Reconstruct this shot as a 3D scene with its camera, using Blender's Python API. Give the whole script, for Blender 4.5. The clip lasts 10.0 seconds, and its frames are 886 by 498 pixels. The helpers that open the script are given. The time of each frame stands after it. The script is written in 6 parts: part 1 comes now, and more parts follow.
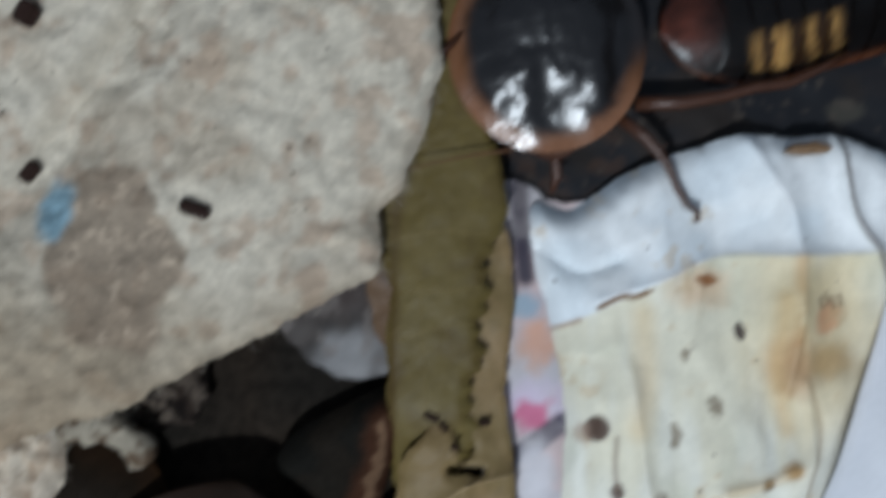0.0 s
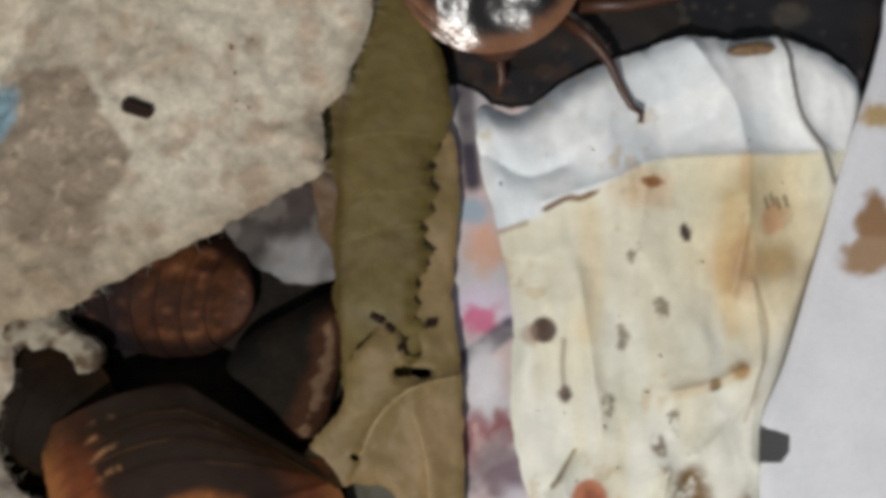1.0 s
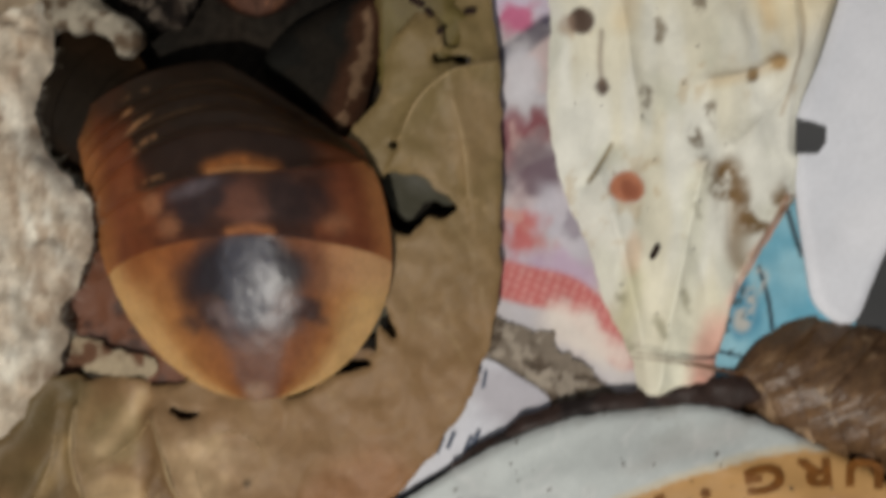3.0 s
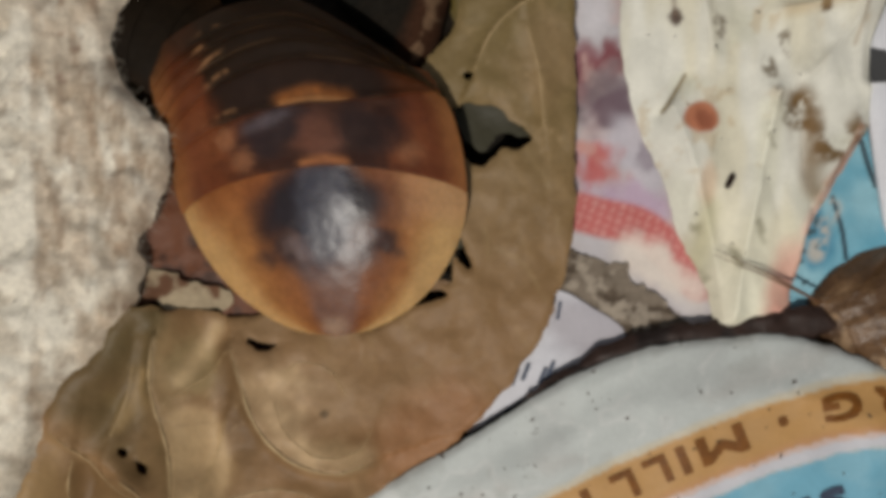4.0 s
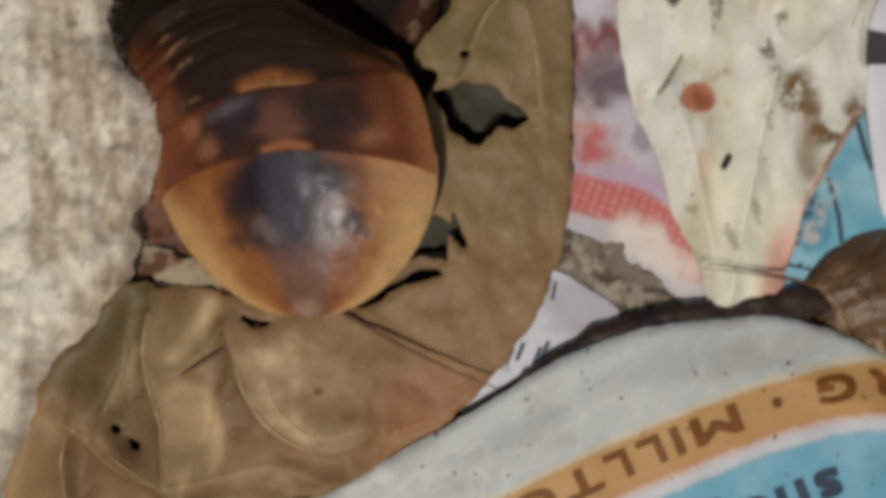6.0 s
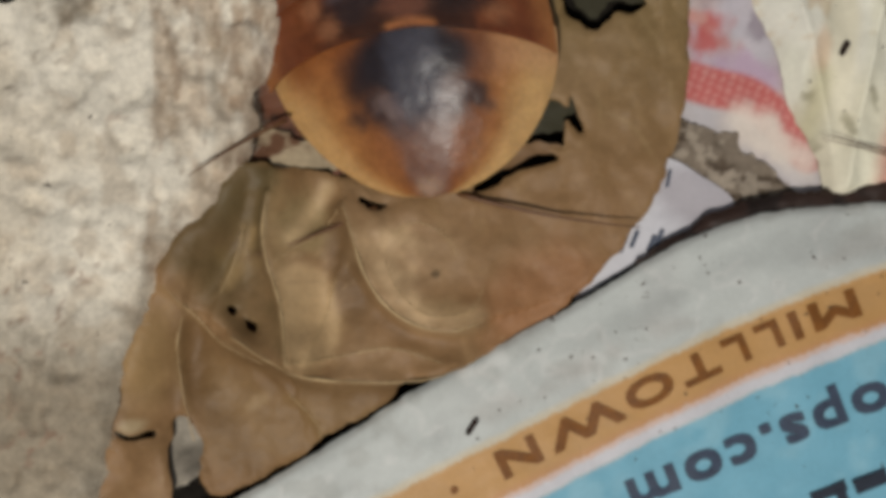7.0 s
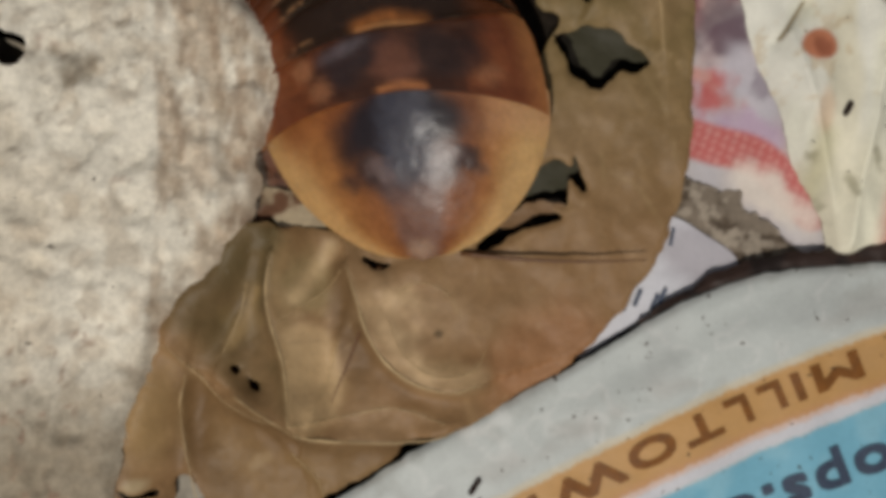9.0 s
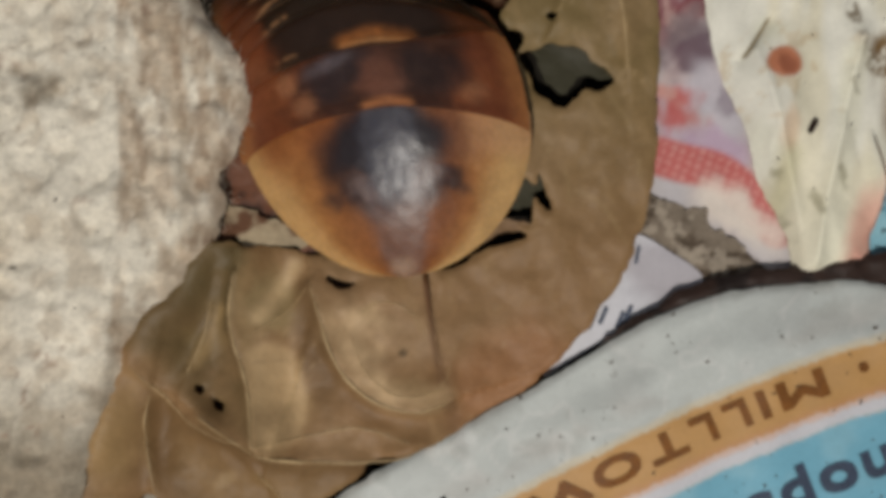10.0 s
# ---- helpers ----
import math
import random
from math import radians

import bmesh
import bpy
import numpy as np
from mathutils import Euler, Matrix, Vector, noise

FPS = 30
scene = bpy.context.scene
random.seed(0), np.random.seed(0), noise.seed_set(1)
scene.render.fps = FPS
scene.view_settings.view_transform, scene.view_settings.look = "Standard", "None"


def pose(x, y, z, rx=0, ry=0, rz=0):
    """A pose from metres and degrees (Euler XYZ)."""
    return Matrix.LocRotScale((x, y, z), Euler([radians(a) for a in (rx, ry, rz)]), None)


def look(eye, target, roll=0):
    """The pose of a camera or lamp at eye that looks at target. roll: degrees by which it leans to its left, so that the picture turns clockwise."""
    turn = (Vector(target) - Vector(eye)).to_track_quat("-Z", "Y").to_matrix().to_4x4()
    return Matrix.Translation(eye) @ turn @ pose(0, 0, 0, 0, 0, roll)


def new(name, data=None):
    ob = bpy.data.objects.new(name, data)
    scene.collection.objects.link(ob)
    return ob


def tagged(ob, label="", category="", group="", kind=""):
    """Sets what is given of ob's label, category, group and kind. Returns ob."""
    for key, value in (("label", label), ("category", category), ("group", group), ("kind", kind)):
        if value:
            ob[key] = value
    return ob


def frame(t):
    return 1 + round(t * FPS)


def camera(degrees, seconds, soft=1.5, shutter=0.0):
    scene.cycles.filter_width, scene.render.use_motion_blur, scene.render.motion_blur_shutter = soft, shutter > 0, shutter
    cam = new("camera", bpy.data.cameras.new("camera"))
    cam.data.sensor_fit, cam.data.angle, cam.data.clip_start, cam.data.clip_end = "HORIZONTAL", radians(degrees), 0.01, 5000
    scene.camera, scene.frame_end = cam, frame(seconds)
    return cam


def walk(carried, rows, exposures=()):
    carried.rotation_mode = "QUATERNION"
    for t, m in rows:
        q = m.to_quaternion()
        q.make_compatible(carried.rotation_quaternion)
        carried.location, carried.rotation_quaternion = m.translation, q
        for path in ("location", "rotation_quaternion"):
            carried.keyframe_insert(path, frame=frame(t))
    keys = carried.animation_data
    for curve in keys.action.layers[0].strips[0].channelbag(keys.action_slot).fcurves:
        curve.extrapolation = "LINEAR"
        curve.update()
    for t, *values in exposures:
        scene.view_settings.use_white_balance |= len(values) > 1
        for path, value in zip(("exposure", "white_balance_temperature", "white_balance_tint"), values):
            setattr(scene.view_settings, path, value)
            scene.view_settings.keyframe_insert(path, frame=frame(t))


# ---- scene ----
# Roaches, dry leaves, pulp egg trays and old newspaper in a tub. Plan in millimetres, scaled by MM.
MM = 0.001
cam = camera(50, 10.0, soft=5.0, shutter=0.5)
PATH = [
    (0, pose(-0.00488, 0.03648, 0.09608, 0, 0, 0.38)),
    (0.1, pose(-0.00238, 0.03859, 0.09610, 0, 0, 0.35)),
    (0.3, pose(-0.00016, 0.03815, 0.09614, 0, 0, 0.28)),
    (0.5, pose(0.00096, 0.03377, 0.09617, 0, 0, 0.21)),
    (0.7, pose(0.00131, 0.02866, 0.09630, 0, 0, 0.05)),
    (0.9, pose(0.00100, 0.02687, 0.09641, 0, 0, -0.11)),
    (1, pose(0.00048, 0.02689, 0.09644, 0, 0, -0.15)),
    (1.1, pose(-0.00000, 0.02695, 0.09645, 0, 0, -0.15)),
    (1.3, pose(-0.00020, 0.02673, 0.09649, 0, 0, -0.16)),
    (1.5, pose(-0.00041, 0.02558, 0.09653, 0, 0, -0.17)),
    (1.6, pose(-0.00041, 0.02488, 0.09653, 0, 0, -0.15)),
    (1.7, pose(0.00002, 0.02225, 0.09653, 0, 0, -0.12)),
    (1.8, pose(0.00051, 0.01706, 0.09652, 0, 0, -0.09)),
    (2, pose(0.00129, 0.00806, 0.09651, 0, 0, 0.00)),
    (2.1, pose(0.00039, 0.00539, 0.09652, 0, 0, 0.00)),
    (2.2, pose(0.00011, 0.00370, 0.09653, 0, 0, 0.00)),
    (2.5, pose(0.00000, 0.00000, 0.09664, 0, 0, -0.00)),
    (3, pose(-0.00332, -0.00392, 0.09676, 0, 0, 0.06)),
    (3.1, pose(-0.00418, -0.00768, 0.09677, 0, 0, 0.02)),
    (3.2, pose(-0.00543, -0.01016, 0.09678, 0, 0, -0.01)),
    (4.3, pose(-0.01141, -0.01081, 0.09675, 0, 0, -0.35)),
    (4.5, pose(-0.01164, -0.01064, 0.09676, 0, 0, -0.38)),
    (5, pose(-0.01061, -0.01010, 0.09667, 0, 0, -0.38)),
    (5.2, pose(-0.00901, -0.00896, 0.09668, 0, 0, -0.31)),
    (6.3, pose(-0.01247, -0.01832, 0.09667, 0, 0, 0.46)),
    (6.5, pose(-0.01660, -0.02249, 0.09667, 0, 0, 0.60)),
    (7, pose(-0.02182, -0.02448, 0.09651, 0, 0, 0.59)),
    (7.5, pose(-0.02228, -0.02286, 0.09646, 0, 0, 0.54)),
    (7.8, pose(-0.02202, -0.02166, 0.09648, 0, 0, 0.53)),
    (8, pose(-0.02189, -0.02108, 0.09649, 0, 0, 0.55)),
    (8.5, pose(-0.02207, -0.01901, 0.09646, 0, 0, 0.67)),
    (9, pose(-0.02221, -0.01862, 0.09651, 0, 0, 0.75)),
    (9.5, pose(-0.02079, -0.01868, 0.09640, 0, 0, 0.73)),
    (10, pose(-0.01872, -0.01673, 0.09635, 0, 0, 0.58)),
]
EXPOSURES = [(0.0, -0.03, 5380, 5), (0.3, 0.03, 5650, 7), (0.5, 0.04, 5850, 8), (0.8, 0.03, 6250, 9), (0.9, 0.02, 6300, 9), (1.5, 0.01, 6400, 9), (2.0, -0.14, 6500, 9), (2.5, -0.13, 6500, 9), (4.5, -0.19, 6600, 10), (10.0, -0.22, 6600, 10)]
walk(cam, PATH, EXPOSURES)

# ---- light: a torch held low on the near side, and the dim room above the open tub ----
world = bpy.data.worlds.new("room")
scene.world = world
world.use_nodes = True
world.node_tree.nodes["Background"].inputs[0].default_value = (0.86, 0.91, 1.0, 1)
world.node_tree.nodes["Background"].inputs[1].default_value = 0.21

torch = bpy.data.lights.new("torch", "AREA")
torch.shape, torch.size = "DISK", 0.012
torch.energy = 0.74
torch.color = (1.0, 0.95, 0.88)
torch_ob = new("torch", torch)
torch_ob.matrix_world = look((-0.055, -0.125, 0.275), (-0.004, 0.014, 0))


# ---- small tools ----
def lin(r, g, b):
    return np.array([(v / 255 / 12.92) if v < 10 else ((v / 255 + 0.055) / 1.055) ** 2.4 for v in (r, g, b)])


def smooth(points, n=8):
    """A closed Catmull-Rom outline through the points."""
    p = np.array(points, float)
    a, b, c, d = np.roll(p, 1, 0), p, np.roll(p, -1, 0), np.roll(p, -2, 0)
    out = []
    for k in range(n):
        t = k / n
        out.append(0.5 * (2 * b + (c - a) * t + (2 * a - 5 * b + 4 * c - d) * t * t + (3 * b - a - 3 * c + d) * t ** 3))
    return np.stack(out, 1).reshape(-1, 2)


def line(points, n=8):
    """An open smooth line through the points."""
    p = np.array(points, float)
    p = np.vstack([2 * p[0] - p[1], p, 2 * p[-1] - p[-2]])
    out = []
    for i in range(1, len(p) - 2):
        a, b, c, d = p[i - 1:i + 3]
        for k in range(n):
            t = k / n
            out.append(0.5 * (2 * b + (c - a) * t + (2 * a - 5 * b + 4 * c - d) * t * t + (3 * b - a - 3 * c + d) * t ** 3))
    out.append(p[-2])
    return np.array(out)


def near(x, y, path, closed=False):
    """Distance to a path, the nearest point on it and the side (sign) of each place."""
    best = np.full(x.shape, 1e9)
    px, py, side = np.zeros_like(x), np.zeros_like(x), np.ones_like(x)
    q = np.vstack([path, path[:1]]) if closed else path
    for (ax, ay), (bx, by) in zip(q[:-1], q[1:]):
        ux, uy = bx - ax, by - ay
        l2 = ux * ux + uy * uy
        if l2 < 1e-12:
            continue
        t = np.clip(((x - ax) * ux + (y - ay) * uy) / l2, 0, 1)
        nx, ny = ax + t * ux, ay + t * uy
        d = np.hypot(x - nx, y - ny)
        m = d < best
        best, px, py = np.where(m, d, best), np.where(m, nx, px), np.where(m, ny, py)
        side = np.where(m, np.sign(ux * (y - ay) - uy * (x - ax) + 1e-12), side)
    return best, px, py, side


def inside(x, y, path):
    q = np.vstack([path, path[:1]])
    odd = np.zeros(x.shape, bool)
    for (ax, ay), (bx, by) in zip(q[:-1], q[1:]):
        if ay == by:
            continue
        odd ^= ((ay > y) != (by > y)) & (x < (bx - ax) * (y - ay) / (by - ay) + ax)
    return odd


def value_noise(x, y, seed):
    table = np.random.RandomState(seed).rand(64, 64)
    xi, yi = np.floor(x).astype(int), np.floor(y).astype(int)
    fx, fy = x - xi, y - yi
    fx, fy = fx * fx * (3 - 2 * fx), fy * fy * (3 - 2 * fy)
    a, b = table[xi % 64, yi % 64], table[(xi + 1) % 64, yi % 64]
    c, d = table[xi % 64, (yi + 1) % 64], table[(xi + 1) % 64, (yi + 1) % 64]
    return (a * (1 - fx) + b * fx) * (1 - fy) + (c * (1 - fx) + d * fx) * fy


def fbm(x, y, size, seed=1, octaves=3):
    """Soft noise of -1 to 1 whose largest grains are size millimetres."""
    total, amp, s = 0, 0.6, size
    for k in range(octaves):
        total = total + amp * (value_noise(x / s + 7.3 * k + 100, y / s + 3.1 * k + 100, seed + k) * 2 - 1)
        amp, s = amp * 0.55, s * 0.5
    return total


def step(a, b, v):
    """Smooth rise from 0 at a to 1 at b (b may be the smaller)."""
    t = np.clip((v - a) / (b - a), 0, 1)
    return t * t * (3 - 2 * t)


def blob(x, y, c, rx, ry, turn=0.0, soft=0.2, wobble=0.4, seed=3):
    """A soft round mark: 1 within, 0 outside."""
    a = radians(turn)
    dx, dy = x - c[0], y - c[1]
    u, v = (dx * math.cos(a) + dy * math.sin(a)) / rx, (-dx * math.sin(a) + dy * math.cos(a)) / ry
    r = np.hypot(u, v) + wobble * fbm(x, y, max(rx, ry) * 0.8, seed)
    return 1 - step(1 - soft, 1 + soft, r)


def stroke(x, y, points, width, soft=0.15):
    d = near(x, y, line(points, 5))[0]
    return 1 - step(width - soft, width + soft, d)


def crease(x, y, points, height, width):
    """A fold along a line: sharp on its crest, falling away on both sides."""
    return height * np.exp(-near(x, y, line(points, 5))[0] / width)


def flap(x, y, points, height, steep, gentle):
    """A fold that stands up sharply on its left side and falls gently on its right."""
    d, _, _, side = near(x, y, line(points, 5))
    return height * np.where(side > 0, np.exp(-d / steep), np.exp(-d / gentle))


def soft_patch(x, y, points, width):
    """1 within an outline, 0 outside, with a soft wandering border."""
    path = smooth(points, 5)
    d = near(x, y, path, True)[0] * np.where(inside(x, y, path), 1, -1)
    return step(-width, width, d + 0.8 * width * fbm(x, y, 2.5, 61))


def fill(col, mask, colour):
    m = np.asarray(mask)[..., None]
    return col * (1 - m) + np.asarray(colour) * m


# ---- materials ----
def surface(name, rough=0.6, grain=0.25, grain_size=0.4, bump=0.3, bump_size=0.25, stain=0.15, stain_size=6.0, spec=0.4,
            coat=0.0, translucent=0.0, base=None, rough_vary=0.1, subsurface=0.0):
    """Pigment of the piece, with grain and stains over it and fine relief; sizes in millimetres."""
    m = bpy.data.materials.new(name)
    m.use_nodes = True
    nt = m.node_tree
    n, l = nt.nodes, nt.links
    b = n["Principled BSDF"]
    co = n.new("ShaderNodeTexCoord")

    def noise_at(size, detail, rough_=0.6):
        t = n.new("ShaderNodeTexNoise")
        t.inputs["Scale"].default_value = 1 / (size * MM)
        t.inputs["Detail"].default_value = detail
        t.inputs["Roughness"].default_value = rough_
        l.new(co.outputs["Object"], t.inputs["Vector"])
        return t

    if base is None:
        src = n.new("ShaderNodeAttribute")
        src.attribute_name = "pigment"
    else:
        src = n.new("ShaderNodeRGB")
        src.outputs[0].default_value = (*base, 1)
    fine, broad = noise_at(grain_size, 3), noise_at(stain_size, 4)
    value = src.outputs["Color"]
    for t, amount in ((fine, grain), (broad, stain)):
        r = n.new("ShaderNodeMapRange")
        r.inputs["From Min"].default_value, r.inputs["From Max"].default_value = 0.3, 0.7
        r.inputs["To Min"].default_value, r.inputs["To Max"].default_value = 1 - amount, 1 + amount * 0.6
        l.new(t.outputs["Fac"], r.inputs["Value"])
        v = n.new("ShaderNodeVectorMath")
        v.operation = "SCALE"
        l.new(value, v.inputs[0])
        l.new(r.outputs["Result"], v.inputs["Scale"])
        value = v.outputs["Vector"]
    l.new(value, b.inputs["Base Color"])
    rr = n.new("ShaderNodeMapRange")
    rr.inputs["To Min"].default_value, rr.inputs["To Max"].default_value = max(rough - rough_vary, 0.03), min(rough + rough_vary, 1)
    l.new(noise_at(bump_size * 4, 2).outputs["Fac"], rr.inputs["Value"])
    l.new(rr.outputs["Result"], b.inputs["Roughness"])
    b.inputs["Specular IOR Level"].default_value = spec
    b.inputs["Coat Weight"].default_value = coat
    b.inputs["Coat Roughness"].default_value = 0.18
    if subsurface:
        b.inputs["Subsurface Weight"].default_value = subsurface
        b.inputs["Subsurface Radius"].default_value = (1.0, 0.5, 0.2)
        b.inputs["Subsurface Scale"].default_value = 1.2 * MM
    if bump:
        bp = n.new("ShaderNodeBump")
        bp.inputs["Strength"].default_value = bump
        bp.inputs["Distance"].default_value = 0.3 * MM
        l.new(noise_at(bump_size, 4, 0.65).outputs["Fac"], bp.inputs["Height"])
        l.new(bp.outputs["Normal"], b.inputs["Normal"])
        if coat:
            l.new(bp.outputs["Normal"], b.inputs["Coat Normal"])
    if translucent:
        tr = n.new("ShaderNodeBsdfTranslucent")
        l.new(value, tr.inputs["Color"])
        mix = n.new("ShaderNodeMixShader")
        mix.inputs[0].default_value = translucent
        l.new(b.outputs[0], mix.inputs[1])
        l.new(tr.outputs[0], mix.inputs[2])
        l.new(mix.outputs[0], n["Material Output"].inputs["Surface"])
    return m


PAPER = surface("old_paper", 0.62, 0.05, 0.5, 0.12, 0.35, 0.07, 7, 0.35)
NEWSPRINT = surface("newsprint", 0.55, 0.06, 0.4, 0.15, 0.3, 0.05, 8, 0.4)
PULP = surface("pulp_board", 0.95, 0.16, 0.45, 0.6, 0.38, 0.12, 3, 0.15)
LEAF = surface("dry_leaf", 0.56, 0.09, 0.6, 0.25, 0.6, 0.05, 4, 0.35, translucent=0.12)
CHITIN = surface("chitin", 0.33, 0.14, 0.5, 0.13, 1.1, 0.14, 3, 0.26, coat=0.0, subsurface=0.12)
DULL = surface("dull_chitin", 0.6, 0.2, 0.5, 0.25, 0.9, 0.18, 3, 0.06)
DULL_RIB = surface("ribbed_chitin", 0.38, 0.25, 0.4, 0.4, 0.7, 0.2, 2, 0.4)
DARK_LEAF = surface("dark_leaf", 0.8, 0.25, 0.5, 0.4, 0.6, 0.15, 3, 0.05)
GLOSS = surface("polished_chitin", 0.30, 0.1, 0.5, 0.5, 2.0, 0.1, 3, 0.75, coat=0.15)
LIMB = surface("limb_chitin", 0.35, 0.2, 0.3, 0.2, 0.3, 0.15, 2, 0.5, base=lin(74, 46, 31))
FEELER = surface("feeler_chitin", 0.45, 0.2, 0.3, 0.1, 0.3, 0.15, 2, 0.4, base=lin(104, 70, 44))
VEIN = surface("leaf_vein", 0.5, 0.15, 0.5, 0.2, 0.5, 0.12, 4, 0.35, base=lin(192, 166, 124))
LEAF_RIB = surface("olive_rib", 0.5, 0.15, 0.5, 0.2, 0.5, 0.12, 4, 0.35, base=lin(118, 102, 58))
INK = surface("printing_ink", 0.6, 0.2, 0.35, 0.1, 0.3, 0.25, 1.2, 0.35, base=lin(122, 74, 20))
INK_GREY = surface("grey_ink", 0.6, 0.2, 0.35, 0.1, 0.3, 0.2, 1.2, 0.35, base=lin(58, 70, 90))
INK_BLACK = surface("black_ink", 0.6, 0.2, 0.35, 0.1, 0.3, 0.2, 1.2, 0.35, base=lin(36, 44, 58))
FRASS = surface("frass", 0.8, 0.3, 0.4, 0.6, 0.4, 0.2, 1, 0.2, base=lin(46, 30, 24))
SPECK = surface("dark_speck", 0.8, 0.3, 0.3, 0.3, 0.3, 0.2, 1, 0.2, base=lin(78, 66, 56))
TUB = surface("dark_plastic", 0.55, 0.3, 0.8, 0.3, 0.8, 0.3, 9, 0.4, base=lin(30, 31, 36))
FIBRE = surface("pulp_fibre", 0.9, 0.1, 0.3, 0.0, 0.3, 0.1, 2, 0.2, base=lin(196, 186, 170))


# ---- building ----
def mesh_from(name, verts, faces, mat, colours=None, flat=False):
    me = bpy.data.meshes.new(name)
    me.from_pydata((np.asarray(verts) * MM).tolist(), [], faces)
    if colours is not None:
        at = me.color_attributes.new("pigment", "FLOAT_COLOR", "POINT")
        c = np.ones((len(verts), 4), np.float32)
        c[:, :3] = np.clip(colours, 0, 1)
        at.data.foreach_set("color", c.ravel())
    me.materials.append(mat)
    if not flat:
        me.polygons.foreach_set("use_smooth", [True] * len(me.polygons))
    me.update()
    return me


def link(name, me, parent=None, label="", kind=""):
    ob = new(name, me)
    if parent is not None:
        ob.parent = parent
    return tagged(ob, label, kind=kind)


def part(name, bm, material, parent, label=""):
    me = bpy.data.meshes.new(name)
    bm.to_mesh(me)
    bm.free()
    me.materials.append(material)
    return link(name, me, parent, label)


def sheet(name, outline, height, colour, mat, res=0.4, thick=0.22, holes=(), ragged=0.0, roll=(0, 1), parent=None, seed=5, sharp=False, crisp=False, feather=0.0):
    """A thin solid cut to an outline, lying at height(x, y), with its own pigment. roll: how far, and how near its rim, it bends down."""
    edge = np.array(outline, float) if sharp else smooth(outline)
    rims = [edge] + [smooth(h, 3) for h in holes]
    x0, y0 = edge.min(0) - res
    x1, y1 = edge.max(0) + res
    nx, ny = int((x1 - x0) / res) + 2, int((y1 - y0) / res) + 2
    gx, gy = np.meshgrid(x0 + res * np.arange(nx), y0 + res * np.arange(ny), indexing="ij")
    mx, my = gx[:-1, :-1] + res / 2, gy[:-1, :-1] + res / 2
    keep = inside(mx, my, edge)
    for r in rims[1:]:
        keep &= ~inside(mx, my, r)
    count = np.zeros((nx, ny), int)
    for a in (0, 1):
        for b in (0, 1):
            count[a:nx - 1 + a, b:ny - 1 + b] += keep
    used = count > 0
    index = np.full((nx, ny), -1)
    index[used] = np.arange(used.sum())
    x, y = gx[used].copy(), gy[used].copy()
    rim = (count[used] < 4)
    dist = np.full(x.shape, 1e9)
    bx, by = x.copy(), y.copy()
    for k, r in enumerate(rims):
        d, px, py, _ = near(x, y, r, True)
        m = d < dist
        bx, by = np.where(m, px, bx), np.where(m, py, by)
        dist = np.where(m, d, dist)
    x[rim], y[rim] = bx[rim], by[rim]
    if ragged:
        x[rim] += ragged * fbm(bx[rim], by[rim], 1.4, seed)
        y[rim] += ragged * fbm(bx[rim], by[rim], 1.4, seed + 9)
    dist[rim] = 0
    z = height(x, y)
    z = z - roll[0] * (1 - np.clip((near(x, y, edge, True)[0] if crisp else dist) / roll[1], 0, 1)) ** 2
    col = colour(x, y)
    i, j = np.nonzero(keep)
    a, b, c, d = index[i, j], index[i + 1, j], index[i + 1, j + 1], index[i, j + 1]
    n = len(x)
    top = np.stack([a, b, c, d], 1)
    faces = top.tolist() + (top[:, ::-1] + n).tolist()
    e = np.concatenate([top[:, [0, 1]], top[:, [1, 2]], top[:, [2, 3]], top[:, [3, 0]]])
    key = {}
    for p, q in e.tolist():
        key[(p, q)] = True
    wall = np.array([k for k in key if (k[1], k[0]) not in key])
    m = 2 * n + 4 * np.arange(len(wall))
    faces += np.stack([m + 1, m, m + 2, m + 3], 1).tolist()
    verts = np.concatenate([np.stack([x, y, z], 1), np.stack([x, y, z - (thick * np.clip(dist / feather, 0.12, 1) if feather else thick)], 1)])
    own = np.stack([wall[:, 0], wall[:, 1], wall[:, 0] + n, wall[:, 1] + n], 1).ravel()
    col = np.concatenate([col, col])
    return link(name, mesh_from(name, np.concatenate([verts, verts[own]]), faces, mat, np.concatenate([col, col[own]])), parent)


def shell(name, X, Y, Z, col, mat, parent, thick=0.25, label=""):
    """A curved plate from a grid of places, closed below."""
    nu, nv = X.shape
    n = nu * nv
    idx = np.arange(n).reshape(nu, nv)
    q = np.stack([idx[:-1, :-1], idx[1:, :-1], idx[1:, 1:], idx[:-1, 1:]], -1).reshape(-1, 4)
    faces = q.tolist() + (q[:, ::-1] + n).tolist()
    ring = list(idx[:, 0]) + list(idx[-1, 1:]) + list(idx[-2::-1, -1]) + list(idx[0, -2:0:-1])
    ring = np.array(ring)
    after = np.roll(ring, -1)
    m = 2 * n + 4 * np.arange(len(ring))
    faces += np.stack([m + 1, m, m + 2, m + 3], 1).tolist()
    own = np.stack([ring, after, ring + n, after + n], 1).ravel()
    v = np.stack([X.ravel(), Y.ravel(), Z.ravel()], 1)
    low = v.copy()
    low[:, 2] -= thick
    v = np.concatenate([v, low])
    c = np.concatenate([col.reshape(-1, 3)] * 2)
    return link(name, mesh_from(name, np.concatenate([v, v[own]]), faces, mat, np.concatenate([c, c[own]])), parent, label)


